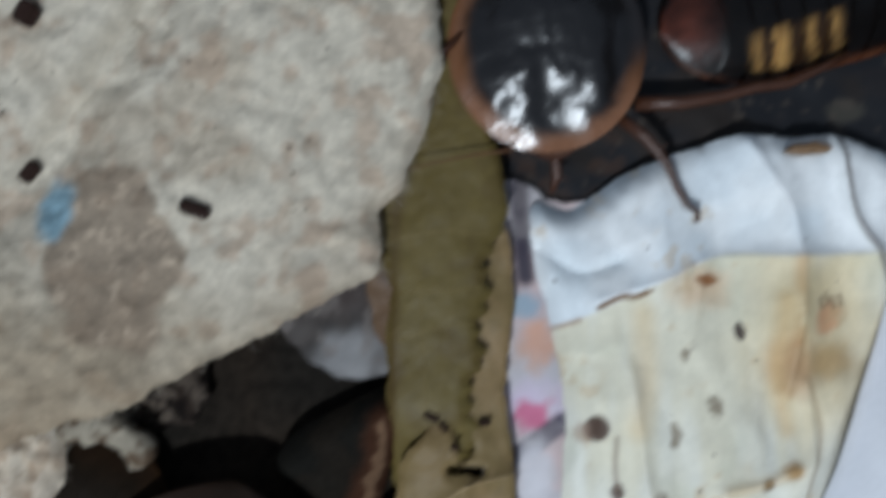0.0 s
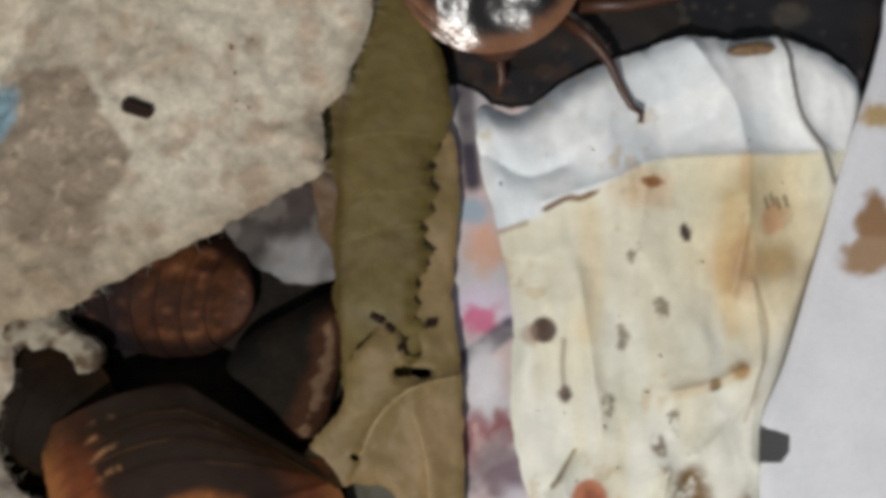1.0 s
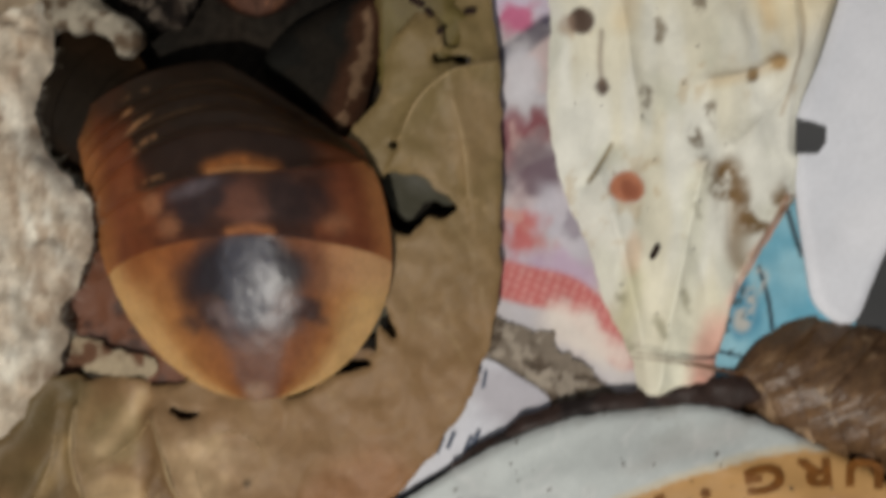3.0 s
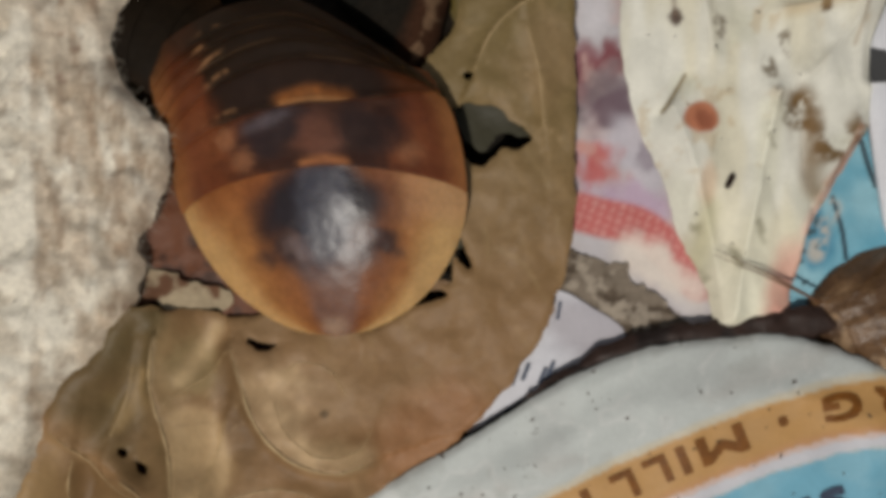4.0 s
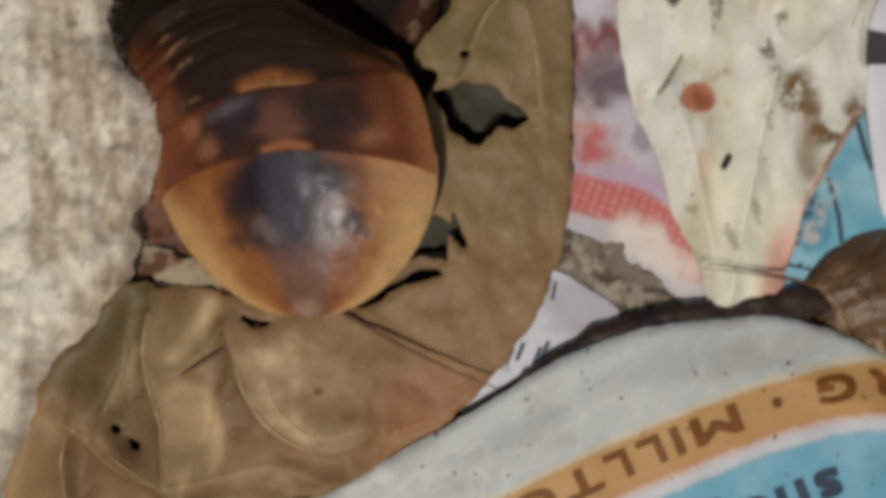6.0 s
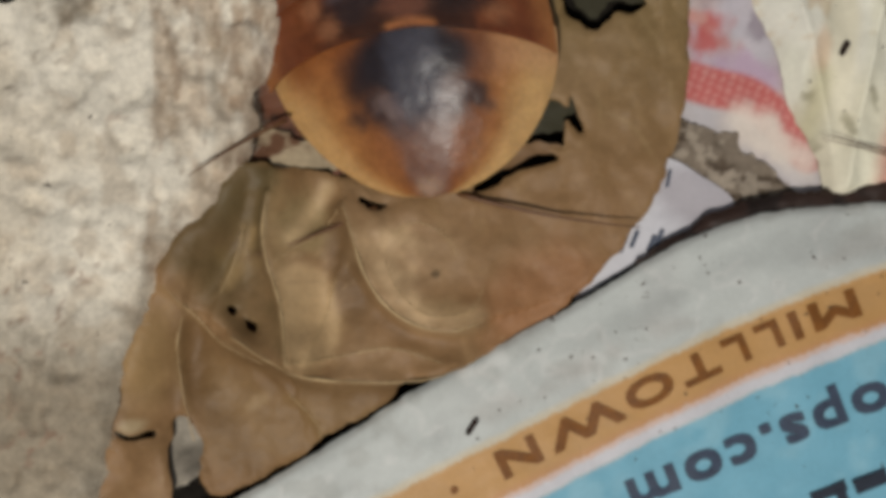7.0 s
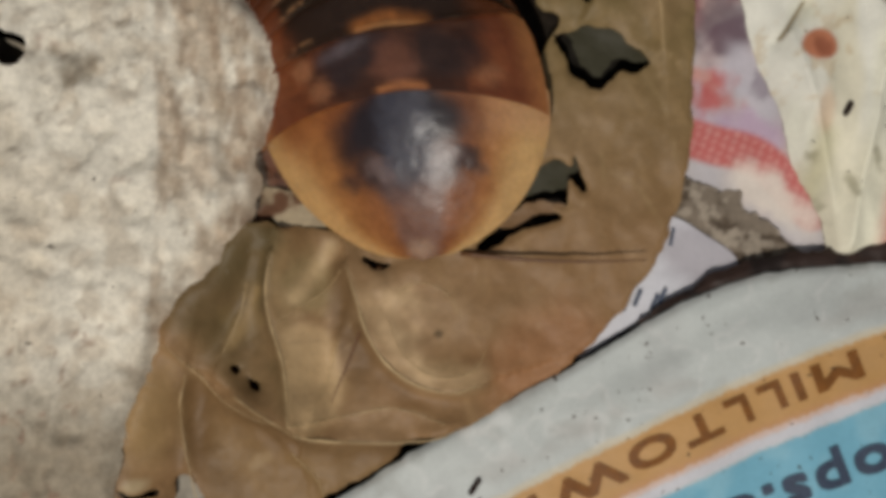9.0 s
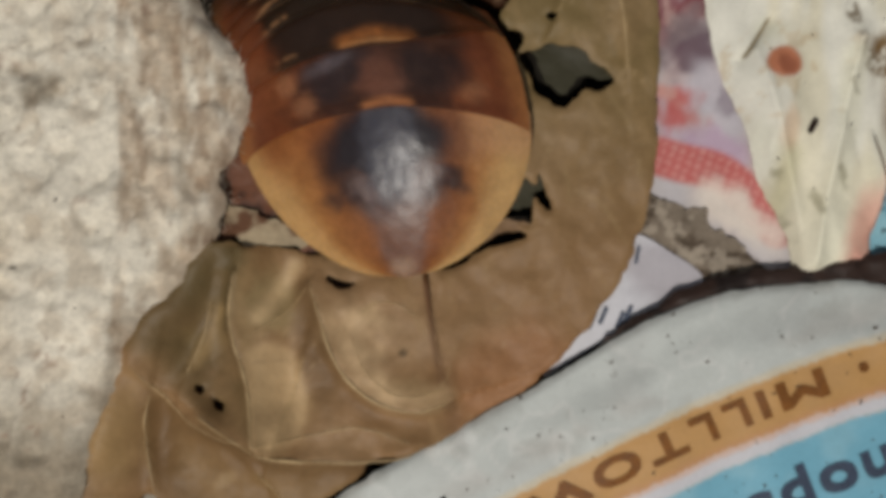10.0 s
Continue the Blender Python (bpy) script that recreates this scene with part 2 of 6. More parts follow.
def tube_mesh(name, points, radii, mat, sides=8):
    p = np.array(points, float)
    verts, faces = [], []
    for k in range(len(p)):
        d = p[min(k + 1, len(p) - 1)] - p[max(k - 1, 0)]
        d /= np.linalg.norm(d) + 1e-9
        u = np.cross(d, (0, 0, 1))
        u = u / np.linalg.norm(u) if np.linalg.norm(u) > 1e-6 else np.array((1.0, 0, 0))
        w = np.cross(d, u)
        for s in range(sides):
            a = 2 * math.pi * s / sides
            verts.append(p[k] + radii[k] * (math.cos(a) * u + math.sin(a) * w))
    for k in range(len(p) - 1):
        for s in range(sides):
            faces.append((k * sides + s, k * sides + (s + 1) % sides, (k + 1) * sides + (s + 1) % sides, (k + 1) * sides + s))
    faces.append(tuple(range(sides - 1, -1, -1)))
    faces.append(tuple((len(p) - 1) * sides + s for s in range(sides)))
    return mesh_from(name, verts, faces, mat)


def thing(name, x=0.0, y=0.0, z=0.0, turn=0.0):
    ob = new(name)
    ob.empty_display_size = 0.005
    ob.matrix_basis = pose(x * MM, y * MM, z * MM, 0, 0, turn)
    return ob


# ---- tub ----
def build_tub():
    n = 90
    gx, gy = np.meshgrid(np.linspace(-170, 170, n), np.linspace(-200, 220, n), indexing="ij")
    z = -2.2 + 0.35 * fbm(gx, gy, 12, 4)
    base = lin(34, 31, 27) + 0 * gx[..., None]
    base = fill(base, step(0.15, 0.5, fbm(gx, gy, 22, 31)), lin(44, 37, 30))
    floor = shell("floor", gx, gy, z, base, surface("tub_floor", 0.9, 0.45, 1.2, 0.5, 1.2, 0.3, 9, 0.08), None, 3.0)
    tagged(floor, "dark plastic tub floor with dust and debris", "floor", kind="structure")
    for k, (x, y, w, d) in enumerate(((0, 222, 348, 4), (0, -202, 348, 4), (-172, 10, 4, 420), (172, 10, 4, 420))):
        bm = bmesh.new()
        bmesh.ops.create_cube(bm, size=1, matrix=Matrix.Translation((x * MM, y * MM, 40 * MM)) @ Matrix.Diagonal((w * MM, d * MM, 92 * MM, 1)))
        bmesh.ops.bevel(bm, geom=bm.edges[:], offset=1 * MM, segments=2, affect="EDGES")
        wall = part("wall_" + ("north", "south", "west", "east")[k], bm, TUB, None)
        tagged(wall, "plain dark plastic side of the tub", "wall", kind="structure")


build_tub()

# ---- printed papers ----
CREAM, WHITE = lin(226, 214, 184), lin(216, 219, 222)


def under_height(x, y):
    return -0.3 + 0.35 * fbm(x, y, 9, 12) + 0.0 * x


def under_colour(x, y):
    """Newspaper with a fruit picture, torn and soiled at its lower end."""
    def mark(x, y, c, rx, ry, turn=0.0, soft=0.5, wobble=0.7, seed=3):
        return blob(x, y, c, rx, ry, turn, soft, wobble, seed) * 0.9

    c = lin(192, 187, 190) + 0 * x[..., None]
    c = fill(c, step(-0.1, 0.4, fbm(x, y, 5, 40)) * 0.5, lin(214, 176, 168))
    c = fill(c, mark(x, y, (4.6, 26.9), 3.0, 2.6, seed=2), lin(206, 158, 132))
    c = fill(c, mark(x, y, (3.4, 31), 2.4, 1.4, seed=9), lin(150, 170, 186))
    c = fill(c, mark(x, y, (4.2, 20.9), 3.4, 2.6, seed=4), lin(206, 190, 210))
    c = fill(c, mark(x, y, (4.5, 19.6), 1.9, 1.5, 20, 0.35, seed=6), lin(196, 92, 130))
    c = fill(c, stroke(x, y, [(2.1, 15.2), (4.2, 16.6), (7.4, 19)], 1.0, 0.4), lin(66, 56, 76))
    c = fill(c, mark(x, y, (4.4, 14.4), 1.6, 3.4, -20), lin(212, 208, 212))
    c = fill(c, mark(x, y, (3.5, 7.2), 2.6, 2.8, seed=8), lin(130, 62, 70))
    c = fill(c, mark(x, y, (6.7, 8.1), 1.6, 1.9, seed=5), lin(120, 48, 56))
    c = fill(c, mark(x, y, (4.7, 6.7), 0.8, 1.6, 30), lin(222, 190, 180))
    c = fill(c, mark(x, y, (6.2, 4.2), 2.8, 3.0, seed=15), lin(96, 70, 82))
    c = fill(c, mark(x, y, (7, -2.2), 5.2, 4.4, seed=17), lin(192, 186, 194))
    c = fill(c, mark(x, y, (10.1, -1.4), 0.9, 1.7, seed=17), lin(150, 140, 150))
    c = fill(c, mark(x, y, (4.8, -2.2), 2.5, 2.2, -25, seed=19), lin(190, 82, 76))
    c = fill(c, mark(x, y, (3.8, -0.6), 1.5, 0.7, -30, seed=19), lin(206, 150, 140))
    c = fill(c, mark(x, y, (8.4, -6), 3.4, 1.5, -15), lin(186, 160, 182))
    c = fill(c, stroke(x, y, [(2.7, 45.3), (2.9, 39.6), (3.5, 33.8)], 1.0, 0.6), lin(54, 46, 60))
    net = stroke(x, y, [(2.1, -6.8), (5.5, -7.7), (10.1, -9.1), (15.3, -14.3)], 2.0, 0.35)
    seeds = (np.sin((x + y * 0.5) * 4.6) * np.sin((y - x * 0.35) * 4.6) > 0.25) * 0.55
    c = fill(c, net, lin(190, 100, 96))
    c = fill(c, net * seeds, lin(214, 156, 148))
    c = fill(c, step(0.1, 0.5, fbm(x, y, 3.5, 88)) * 0.25, lin(176, 168, 164))
    low = stroke(x, y, [(2.1, -12), (6.7, -14.3), (10.1, -17.5), (13, -20.6)], 3.2, 0.8)
    torn = step(-0.1, 0.1, fbm(x, y, 2.2, 77) + near(x, y, line([(2.6, -9.1), (8.4, -11.4), (12.4, -14.9), (16.4, -17.8)]))[0] * 0.55 - 1.35)
    c = fill(c, mark(x, y, (10.4, -12.9), 4.5, 2.3, -30, seed=23), lin(226, 214, 202))
    c = fill(c, low * torn * 0.6, lin(126, 114, 100))
    return c * (1 + 0.06 * fbm(x, y, 1.5, 3))[..., None]


under = sheet("newspaper", [(1.4, 43.6), (7.2, 41.3), (18.6, 42.4), (33, 42.4), (31.4, 8.1), (26.8, -6.8), (23.3, -16.9), (18.2, -18.5), (13.6, -18.6), (8.4, -20.1), (4.9, -19.5), (0.3, -14.9), (-1.4, 2.4), (-0.9, 12), (-0.9, 35)],
              under_height, under_colour, NEWSPRINT, 0.3, 0.12, ragged=0.3)
sheet("torn_strip", [(1.6, -10.7), (3.8, -11.2), (5.5, -12), (7, -12.7), (8.7, -14.2), (11, -15.3), (13, -17.5), (14.7, -18.9), (14.4, -20.6), (10.1, -20.2), (6.7, -19.6), (2.6, -17.2), (0.9, -14.3)], lambda x, y: under_height(x, y) + 0.45 + 0.5 * fbm(x, y, 2.2, 81),
      lambda x, y: fill(fill(lin(132, 120, 106) + 0 * x[..., None], step(-0.1, 0.25, fbm(x, y, 2.0, 80)), lin(90, 78, 66)), step(0.12, 0.3, fbm(x, y, 1.1, 82)) * 0.7, lin(176, 164, 148)), PULP, 0.25, 0.2, ragged=0.9, parent=under)
tagged(under, "soiled newspaper sheet printed with a strawberry picture", "newspaper")


def blue_colour(x, y):
    c = lin(104, 168, 190) + 0 * x[..., None]
    c = fill(c, step(0.0, 0.5, fbm(x, y, 6, 51)), lin(142, 190, 204))
    c = fill(c, blob(x, y, (26.8, -9.1), 2.0, 4.5, 20), lin(86, 150, 176))
    c = fill(c, stroke(x, y, [(28.8, -5.7), (29.7, -8.6), (30.2, -12)], 0.22, 0.1), lin(36, 50, 62))
    c = fill(c, stroke(x, y, [(31.7, 0.1), (32.6, -2.8), (33.2, -4.5)], 0.25, 0.1), lin(46, 58, 66))
    c = fill(c, stroke(x, y, [(27.1, -11.4), (27.8, -8.6), (28.8, -6.8)], 0.9, 0.5) * step(-0.25, 0.15, fbm(x, y, 1.2, 56)), lin(188, 186, 178))
    c = fill(c, step(0.35, 0.5, fbm(x, y, 1.3, 55)) * blob(x, y, (25.9, -11.4), 2.5, 5, 15), lin(60, 84, 92))
    return c


blue = sheet("leaflet", [(24.2, -17.2), (25.9, -9.1), (27.9, -4.5), (32, 2.4), (37.7, 1.2), (39.4, -6.8), (37.7, -14.3), (35.4, -14.3), (30.8, -14.9), (26.8, -16.6)], lambda x, y: 0.1 + 0.3 * fbm(x, y, 5, 61),
             blue_colour, NEWSPRINT, 0.2, 0.12)
tagged(blue, "glossy blue printed leaflet lying under white card", "leaflet")


def page_colour(x, y):
    c = fill(lin(27, 28, 34) + 0 * x[..., None], step(0.1, 0.5, fbm(x, y, 7, 63)), lin(46, 38, 33))
    c = fill(c, step(0.2, 0.5, fbm(x, y, 14, 64)) * 0.6, lin(30, 40, 54))
    c = fill(c, blob(x, y, (7.2, 45.3), 7.0, 3.6, 0, 0.5, 0.5) * step(-0.1, 0.3, fbm(x, y, 1.8, 68)) * 0.6, lin(84, 60, 44))
    c = fill(c, blob(x, y, (36.4, 50.7), 2.0, 1.2, 0, 0.4, 0.5) * 0.5, lin(104, 98, 84))
    c = fill(c, step(0.1, 0.4, fbm(x * 0.5, y * 2, 2.5, 69)) * 0.3, lin(56, 46, 42))
    return 0.62 * fill(c, step(0.38, 0.55, fbm(x, y, 1.4, 65)) * 0.6, lin(92, 82, 72))


page = sheet("magazine_page", [(-0.6, 73.3), (24.6, 74), (53.2, 70.6), (54.5, 42), (41.9, 36.3), (21.9, 36.2), (7.6, 36.1), (1.8, 40.1), (0.1, 53.3)], lambda x, y: -1.3 + 0.3 * fbm(x, y, 7, 66), page_colour, PAPER, 0.35, 0.15)
tagged(page, "dusty dark navy magazine page under the roaches", "magazine page")
chip = sheet("leaf_crumb", [(28.7, 46.6), (30.3, 47.2), (32, 47.3), (33.5, 46.8), (32.6, 46.1), (29.8, 46)], lambda x, y: 2.9 + 0.2 * fbm(x, y, 2, 67), lambda x, y: fill(lin(140, 112, 82) + 0 * x[..., None], step(0, 0.4, fbm(x, y, 1.5, 68)), lin(104, 82, 60)), LEAF, 0.25, 0.4, ragged=0.2, roll=(0.4, 0.6))
tagged(chip, "small brown leaf crumb on the paper edge", "leaf crumb")


# crumpled patterned sheet
CARD_EDGE = [(44.4, 48.2), (43, 43.1), (40.2, 34.7), (37.3, 24.6), (34.5, 15.6), (32.3, 10), (32.2, 6.6)]


def crumple(x, y):
    z = 0.4 + 0.8 * fbm(x * 1.4, y * 0.6, 9, 21) + 0.6 * (0.3 - np.abs(fbm(x * 1.3, y * 0.6, 6, 25))) + 0.12 * fbm(x, y, 3, 22)
    for turn, wave, high, phase in ((14, 11.0, 0.8, 0.1), (-24, 14.0, 0.7, 0.45), (72, 17.0, 0.6, 0.3), (-63, 12.0, 0.35, 0.7)):
        t = (x * math.cos(radians(turn)) + y * math.sin(radians(turn))) / wave + phase + 0.25 * fbm(x, y, 15, 27)
        z = z + high * np.abs(2 * (t - np.floor(t + 0.5)))
    z = z + crease(x, y, [(25, 47.3), (29.2, 41.1), (30.4, 35.4), (30.1, 28), (29.2, 22.3)], 1.44, 1.6)
    z = z + crease(x, y, [(10.5, 31.5), (17.3, 33.7), (21.8, 35.7), (29.8, 36), (38.3, 36.2)], 1.12, 1.2)
    z = z - crease(x, y, [(4.8, 36.6), (8.8, 34.3), (12.8, 35.4)], 1.28, 1.0)
    z = z + crease(x, y, [(33.8, 47.9), (35.5, 41.1), (38.3, 36.5), (40, 33.1)], 1.44, 0.8)
    z = z + crease(x, y, [(22.9, 12.7), (26.9, 13.5), (30.3, 15)], 1.12, 0.9)
    z = z + crease(x, y, [(32, 14.4), (29.2, 9.8), (25.7, 6.4)], 0.96, 0.8)
    z = z + crease(x, y, [(22.5, 4.6), (20.8, -3.4), (19.1, -11.3), (18, -18.1)], 1.60, 1.5)
    z = z + crease(x, y, [(31.1, 1.2), (28.8, -1.6), (25.9, -6.8), (24.2, -13.6)], 1.28, 1.2)
    z = z - crease(x, y, [(25.7, 3.5), (25.7, -1.6), (25.9, -6.8)], 1.12, 1.0)
    z = z + crease(x, y, [(12.3, 3.5), (14.6, -4.5), (16.3, -11.3), (17.1, -18.1)], 0.80, 0.9)
    z = z - crease(x, y, [(10.9, 2.6), (12.9, 5.2), (14, 6.6)], 0.72, 0.5)
    z = z + crease(x, y, [(13.9, 24.6), (15, 16.7), (16.1, 8.7)], 0.96, 1.4)
    z = z + crease(x, y, [(31.1, 23.4), (31.9, 17.7), (31.6, 12), (32.8, 6.3)], 0.96, 0.8)
    # pressed flat where the card lies on it
    gap, _, _, side = near(x, y, line(CARD_EDGE, 4))
    room = 1.2 + 0.6 * np.clip(-gap * side, 0, 12)
    return np.minimum(z, room)


def crumple_colour(x, y):
    """White margin, cream printed field, small faded fruit and leaf prints, brown stains."""
    c = lin(229, 227, 214) + 0 * x[..., None]
    field = near(x, y, line([(-4.3, 25.3), (5.9, 28.4), (11.6, 30.9), (17.3, 33.7), (23, 36), (29.8, 36.1), (37.7, 36.4), (45, 37.1)]))
    below = step(-0.3, 0.3, -field[0] * field[3])
    c = fill(c, 1 - below, lin(240, 241, 240))
    # Dark blue strokes along the top edge: its shade, painted on the paper
    c = fill(c, stroke(x, y, [(4, 40.8), (8.2, 40.3), (12.8, 43.4), (15.6, 45.1)], 1.4, 1.5) * 0.7, lin(64, 86, 106))
    c = fill(c, stroke(x, y, [(37.2, 47.6), (40, 45.3), (43.2, 42.5)], 0.5, 0.8) * 0.7, lin(84, 108, 128))
    c = fill(c, (1 - below) * step(0.1, 0.6, fbm(x, y, 8, 71)) * 0.4, lin(196, 210, 220))
    cream = below * step(-0.2, 0.35, fbm(x * 1.9, y * 0.45, 8, 73))
    c = fill(c, cream * 0.7, lin(224, 216, 188))
    c = fill(c, below * step(0.0, 0.5, fbm(x, y, 6, 92)) * 0.45, lin(206, 206, 184))
    c = fill(c, blob(x, y, (32.3, 28), 6, 10, 5, 0.7) * below * 0.75, lin(222, 200, 150))
    c = fill(c, stroke(x, y, [(30.2, 35.7), (30.1, 28), (29.2, 21.2)], 0.6, 0.6) * 0.5 * step(-0.5, 0.2, fbm(x, y, 2, 86)), lin(186, 140, 80))
    c = fill(c, blob(x, y, (29.8, 25.2), 2.0, 2.6, 0, 0.8) * 0.6, lin(166, 112, 60))
    c = fill(c, blob(x, y, (33.7, 24.9), 3.0, 1.6, 10, 0.7) * 0.5, lin(150, 122, 80))
    c = fill(c, blob(x, y, (20.7, 32.9), 2.6, 2.0, 0, 0.6) * 0.7, lin(224, 192, 156))
    c = fill(c, blob(x, y, (21.4, 33.6), 1.15, 0.6, 0, 0.2), lin(150, 104, 66))
    c = fill(c, blob(x, y, (33.5, 29.8), 1.7, 1.4, 30, 0.4), lin(212, 168, 128))
    c = fill(c, stroke(x, y, [(15, 30.1), (15.4, 23.3), (14.7, 18.8)], 1.1, 1.2) * 0.5, lin(214, 186, 132))
    c = fill(c, stroke(x, y, [(28.9, 31.8), (28.3, 24.4), (29.5, 18.7)], 0.7, 0.8) * 0.5, lin(208, 172, 112))
    c = fill(c, blob(x, y, (33.5, 25.5), 2.0, 1.6, 0, 0.6, 0.5) * 0.6, lin(186, 152, 100))
    c = fill(c, stroke(x, y, [(31.5, 23.3), (32.8, 18.7), (31.8, 14.2), (30.6, 9.6)], 0.18, 0.2) * 0.6, lin(150, 122, 84))
    c = fill(c, step(0.3, 0.5, fbm(x, y, 1.6, 89)) * step(0.05, 0.3, fbm(x, y, 9, 90)) * 0.45, lin(196, 170, 128))
    for p in [(32.6, 31.9), (33.3, 32.3), (34, 31.9), (34.9, 32.1)]:
        c = fill(c, stroke(x, y, [p, (p[0] + 0.35, p[1] - 1.0)], 0.16, 0.1), lin(110, 84, 56))
    c = fill(c, stroke(x, y, [(5.9, 28.5), (8.8, 29.5)], 0.25, 0.2) * 0.7, lin(150, 116, 80))
    c = fill(c, stroke(x, y, [(10.6, 30.8), (12.8, 31.9), (14.5, 32), (17.6, 33.8)], 0.28, 0.15) * step(-0.3, 0.0, fbm(x, y, 1.6, 74)), lin(122, 92, 62))
    c = fill(c, blob(x, y, (24.7, 28.4), 0.55, 0.85, 15, 0.2), lin(66, 54, 48))
    c = fill(c, blob(x, y, (10.4, 18.8), 1.35, 1.3, 0, 0.15, 0.12), lin(84, 66, 54))
    c = fill(c, blob(x, y, (8.9, 18.4), 0.9, 1.0, 0, 0.5) * 0.6, lin(150, 124, 104))
    c = fill(c, blob(x, y, (12.6, 12.4), 0.7, 0.8, 0, 0.3), lin(96, 80, 70))
    c = fill(c, stroke(x, y, [(12.5, 17.8), (12.4, 15), (12.6, 12.7)], 0.25, 0.2) * 0.6, lin(130, 110, 94))
    for p in [(18.4, 17.9), (22.3, 20.8), (17, 11.5), (23.5, 9.6), (22.0, 7.0), (22.4, 4.4), (23.6, 2.6), (19.4, 26.8)]:
        c = fill(c, blob(x, y, p, 0.75, 1.25, 10, 0.3, 0.5) * step(-0.35, 0.1, fbm(x, y, 0.8, 79)) * 0.85, lin(122, 108, 88))
    c = fill(c, blob(x, y, (15, 2.3), 1.75, 1.6, 0, 0.15, 0.12), lin(190, 122, 90))
    c = fill(c, blob(x, y, (15.2, 1.9), 0.9, 1.0, 0, 0.4), lin(160, 96, 70))
    c = fill(c, blob(x, y, (27.4, 13.4), 0.65, 0.6, 0, 0.2), lin(86, 62, 44))
    c = fill(c, blob(x, y, (30, 14.7), 1.0, 0.8, 0, 0.5), lin(170, 134, 90))
    c = fill(c, stroke(x, y, [(23.5, 12.7), (26.3, 13.3), (30.3, 14.7)], 0.6, 0.6) * 0.45, lin(206, 176, 126))
    c = fill(c, stroke(x, y, [(11.4, 2.9), (12.9, 5.2), (13.7, 6.6)], 0.2, 0.15), lin(132, 116, 86))
    c = fill(c, stroke(x, y, [(34.6, 47.6), (35.8, 41.1), (38.3, 36.5), (40, 33.1)], 0.28, 0.12), lin(126, 118, 112))
    grime = stroke(x, y, [(25.1, 3.8), (25.9, 1.2), (27.6, -1.1), (29.4, -0.5), (31.3, 1.2)], 1.5, 1.0) * step(-0.2, 0.3, fbm(x, y, 1.5, 83))
    c = fill(c, grime, lin(118, 92, 56))
    c = fill(c, stroke(x, y, [(26.5, 2.3), (26.2, -1.6), (25.9, -4.5), (26.8, -6.2)], 0.8, 0.8) * 0.7, lin(128, 100, 66))
    c = fill(c, stroke(x, y, [(31.6, -0.5), (28.8, -3.9), (25.9, -8.5), (23.9, -13.6), (22.5, -17.6)], 0.8, 0.6) * step(-0.6, 0.2, fbm(x, y, 2.5, 87)), lin(222, 182, 164))
    c = fill(c, stroke(x, y, [(31.1, 1.2), (29.4, -1.9), (27.2, -4.5)], 0.4, 0.4) * 0.7, lin(176, 122, 88))
    c = fill(c, stroke(x, y, [(15.7, -6.8), (15.1, -10.2), (14.6, -12.5)], 1.0, 1.0) * 0.6, lin(196, 190, 150))
    c = fill(c, stroke(x, y, [(22, 2.9), (21.4, -3.4), (20.3, -10.2), (19.1, -17)], 1.3, 0.8) * 0.7, lin(232, 230, 208))
    c = fill(c, blob(x, y, (15.4, -4.2), 0.9, 1.8, 0, 0.6) * 0.5, lin(206, 164, 126))
    c = fill(c, blob(x, y, (23.3, -15.1), 1.8, 4.2, -12, 0.5, 0.3) * 0.8, lin(216, 160, 142))
    for p in [(20.8, -9), (14.6, -8.5), (15.7, -14.2), (22, 0.1), (18.3, -11.6)]:
        c = fill(c, blob(x, y, p, 0.5, 1.3, 20, 0.4, 0.5) * 0.6 * step(-0.3, 0.1, fbm(x, y, 0.8, 85)), lin(140, 134, 104))
    return c * (1 + 0.05 * fbm(x, y, 1.0, 5))[..., None]


patterned = sheet("patterned_paper", [(4.1, 40.8), (8.2, 40.7), (12.8, 43.7), (18.5, 46.2), (23, 47.6), (25.3, 48.1), (29.3, 47.8), (34.4, 48.2), (38.3, 46.6), (42.9, 42.7), (42.3, 33.1), (37.3, 21.7), (35, 10.9), (33.6, 3.5), (31.6, 0.1), (28.8, -3.9), (25.7, -9), (24.5, -14.2), (23.7, -18), (20.3, -18.6), (16.8, -18.8), (15.7, -14.7), (13, -9), (11.4, -3.6), (8.9, 2.3), (7.3, 10.3), (7.5, 19.4), (6.9, 24.5), (5.9, 29.2), (4.4, 34.9)],
                  crumple, crumple_colour, PAPER, 0.25, 0.15, ragged=0.2, roll=(1.3, 2.6))
tagged(patterned, "crumpled cream paper with faded fruit prints and stains", "paper")


# white card
def card_colour(x, y):
    c = lin(228, 228, 232) + 0 * x[..., None]
    c = fill(c, step(0.0, 0.6, fbm(x, y, 12, 91)) * 0.6, lin(214, 216, 222))
    c = fill(c, blob(x, y, (43.6, 30.2), 1.8, 2.6, 0, 0.3, 0.6), lin(150, 116, 84))
    c = fill(c, blob(x, y, (43.2, 26), 2.4, 2.4, 0, 0.3, 0.6), lin(168, 138, 108))
    c = fill(c, blob(x, y, (43.5, 40), 1.6, 1.4, 0, 0.4, 0.6), lin(186, 160, 116))
    return c


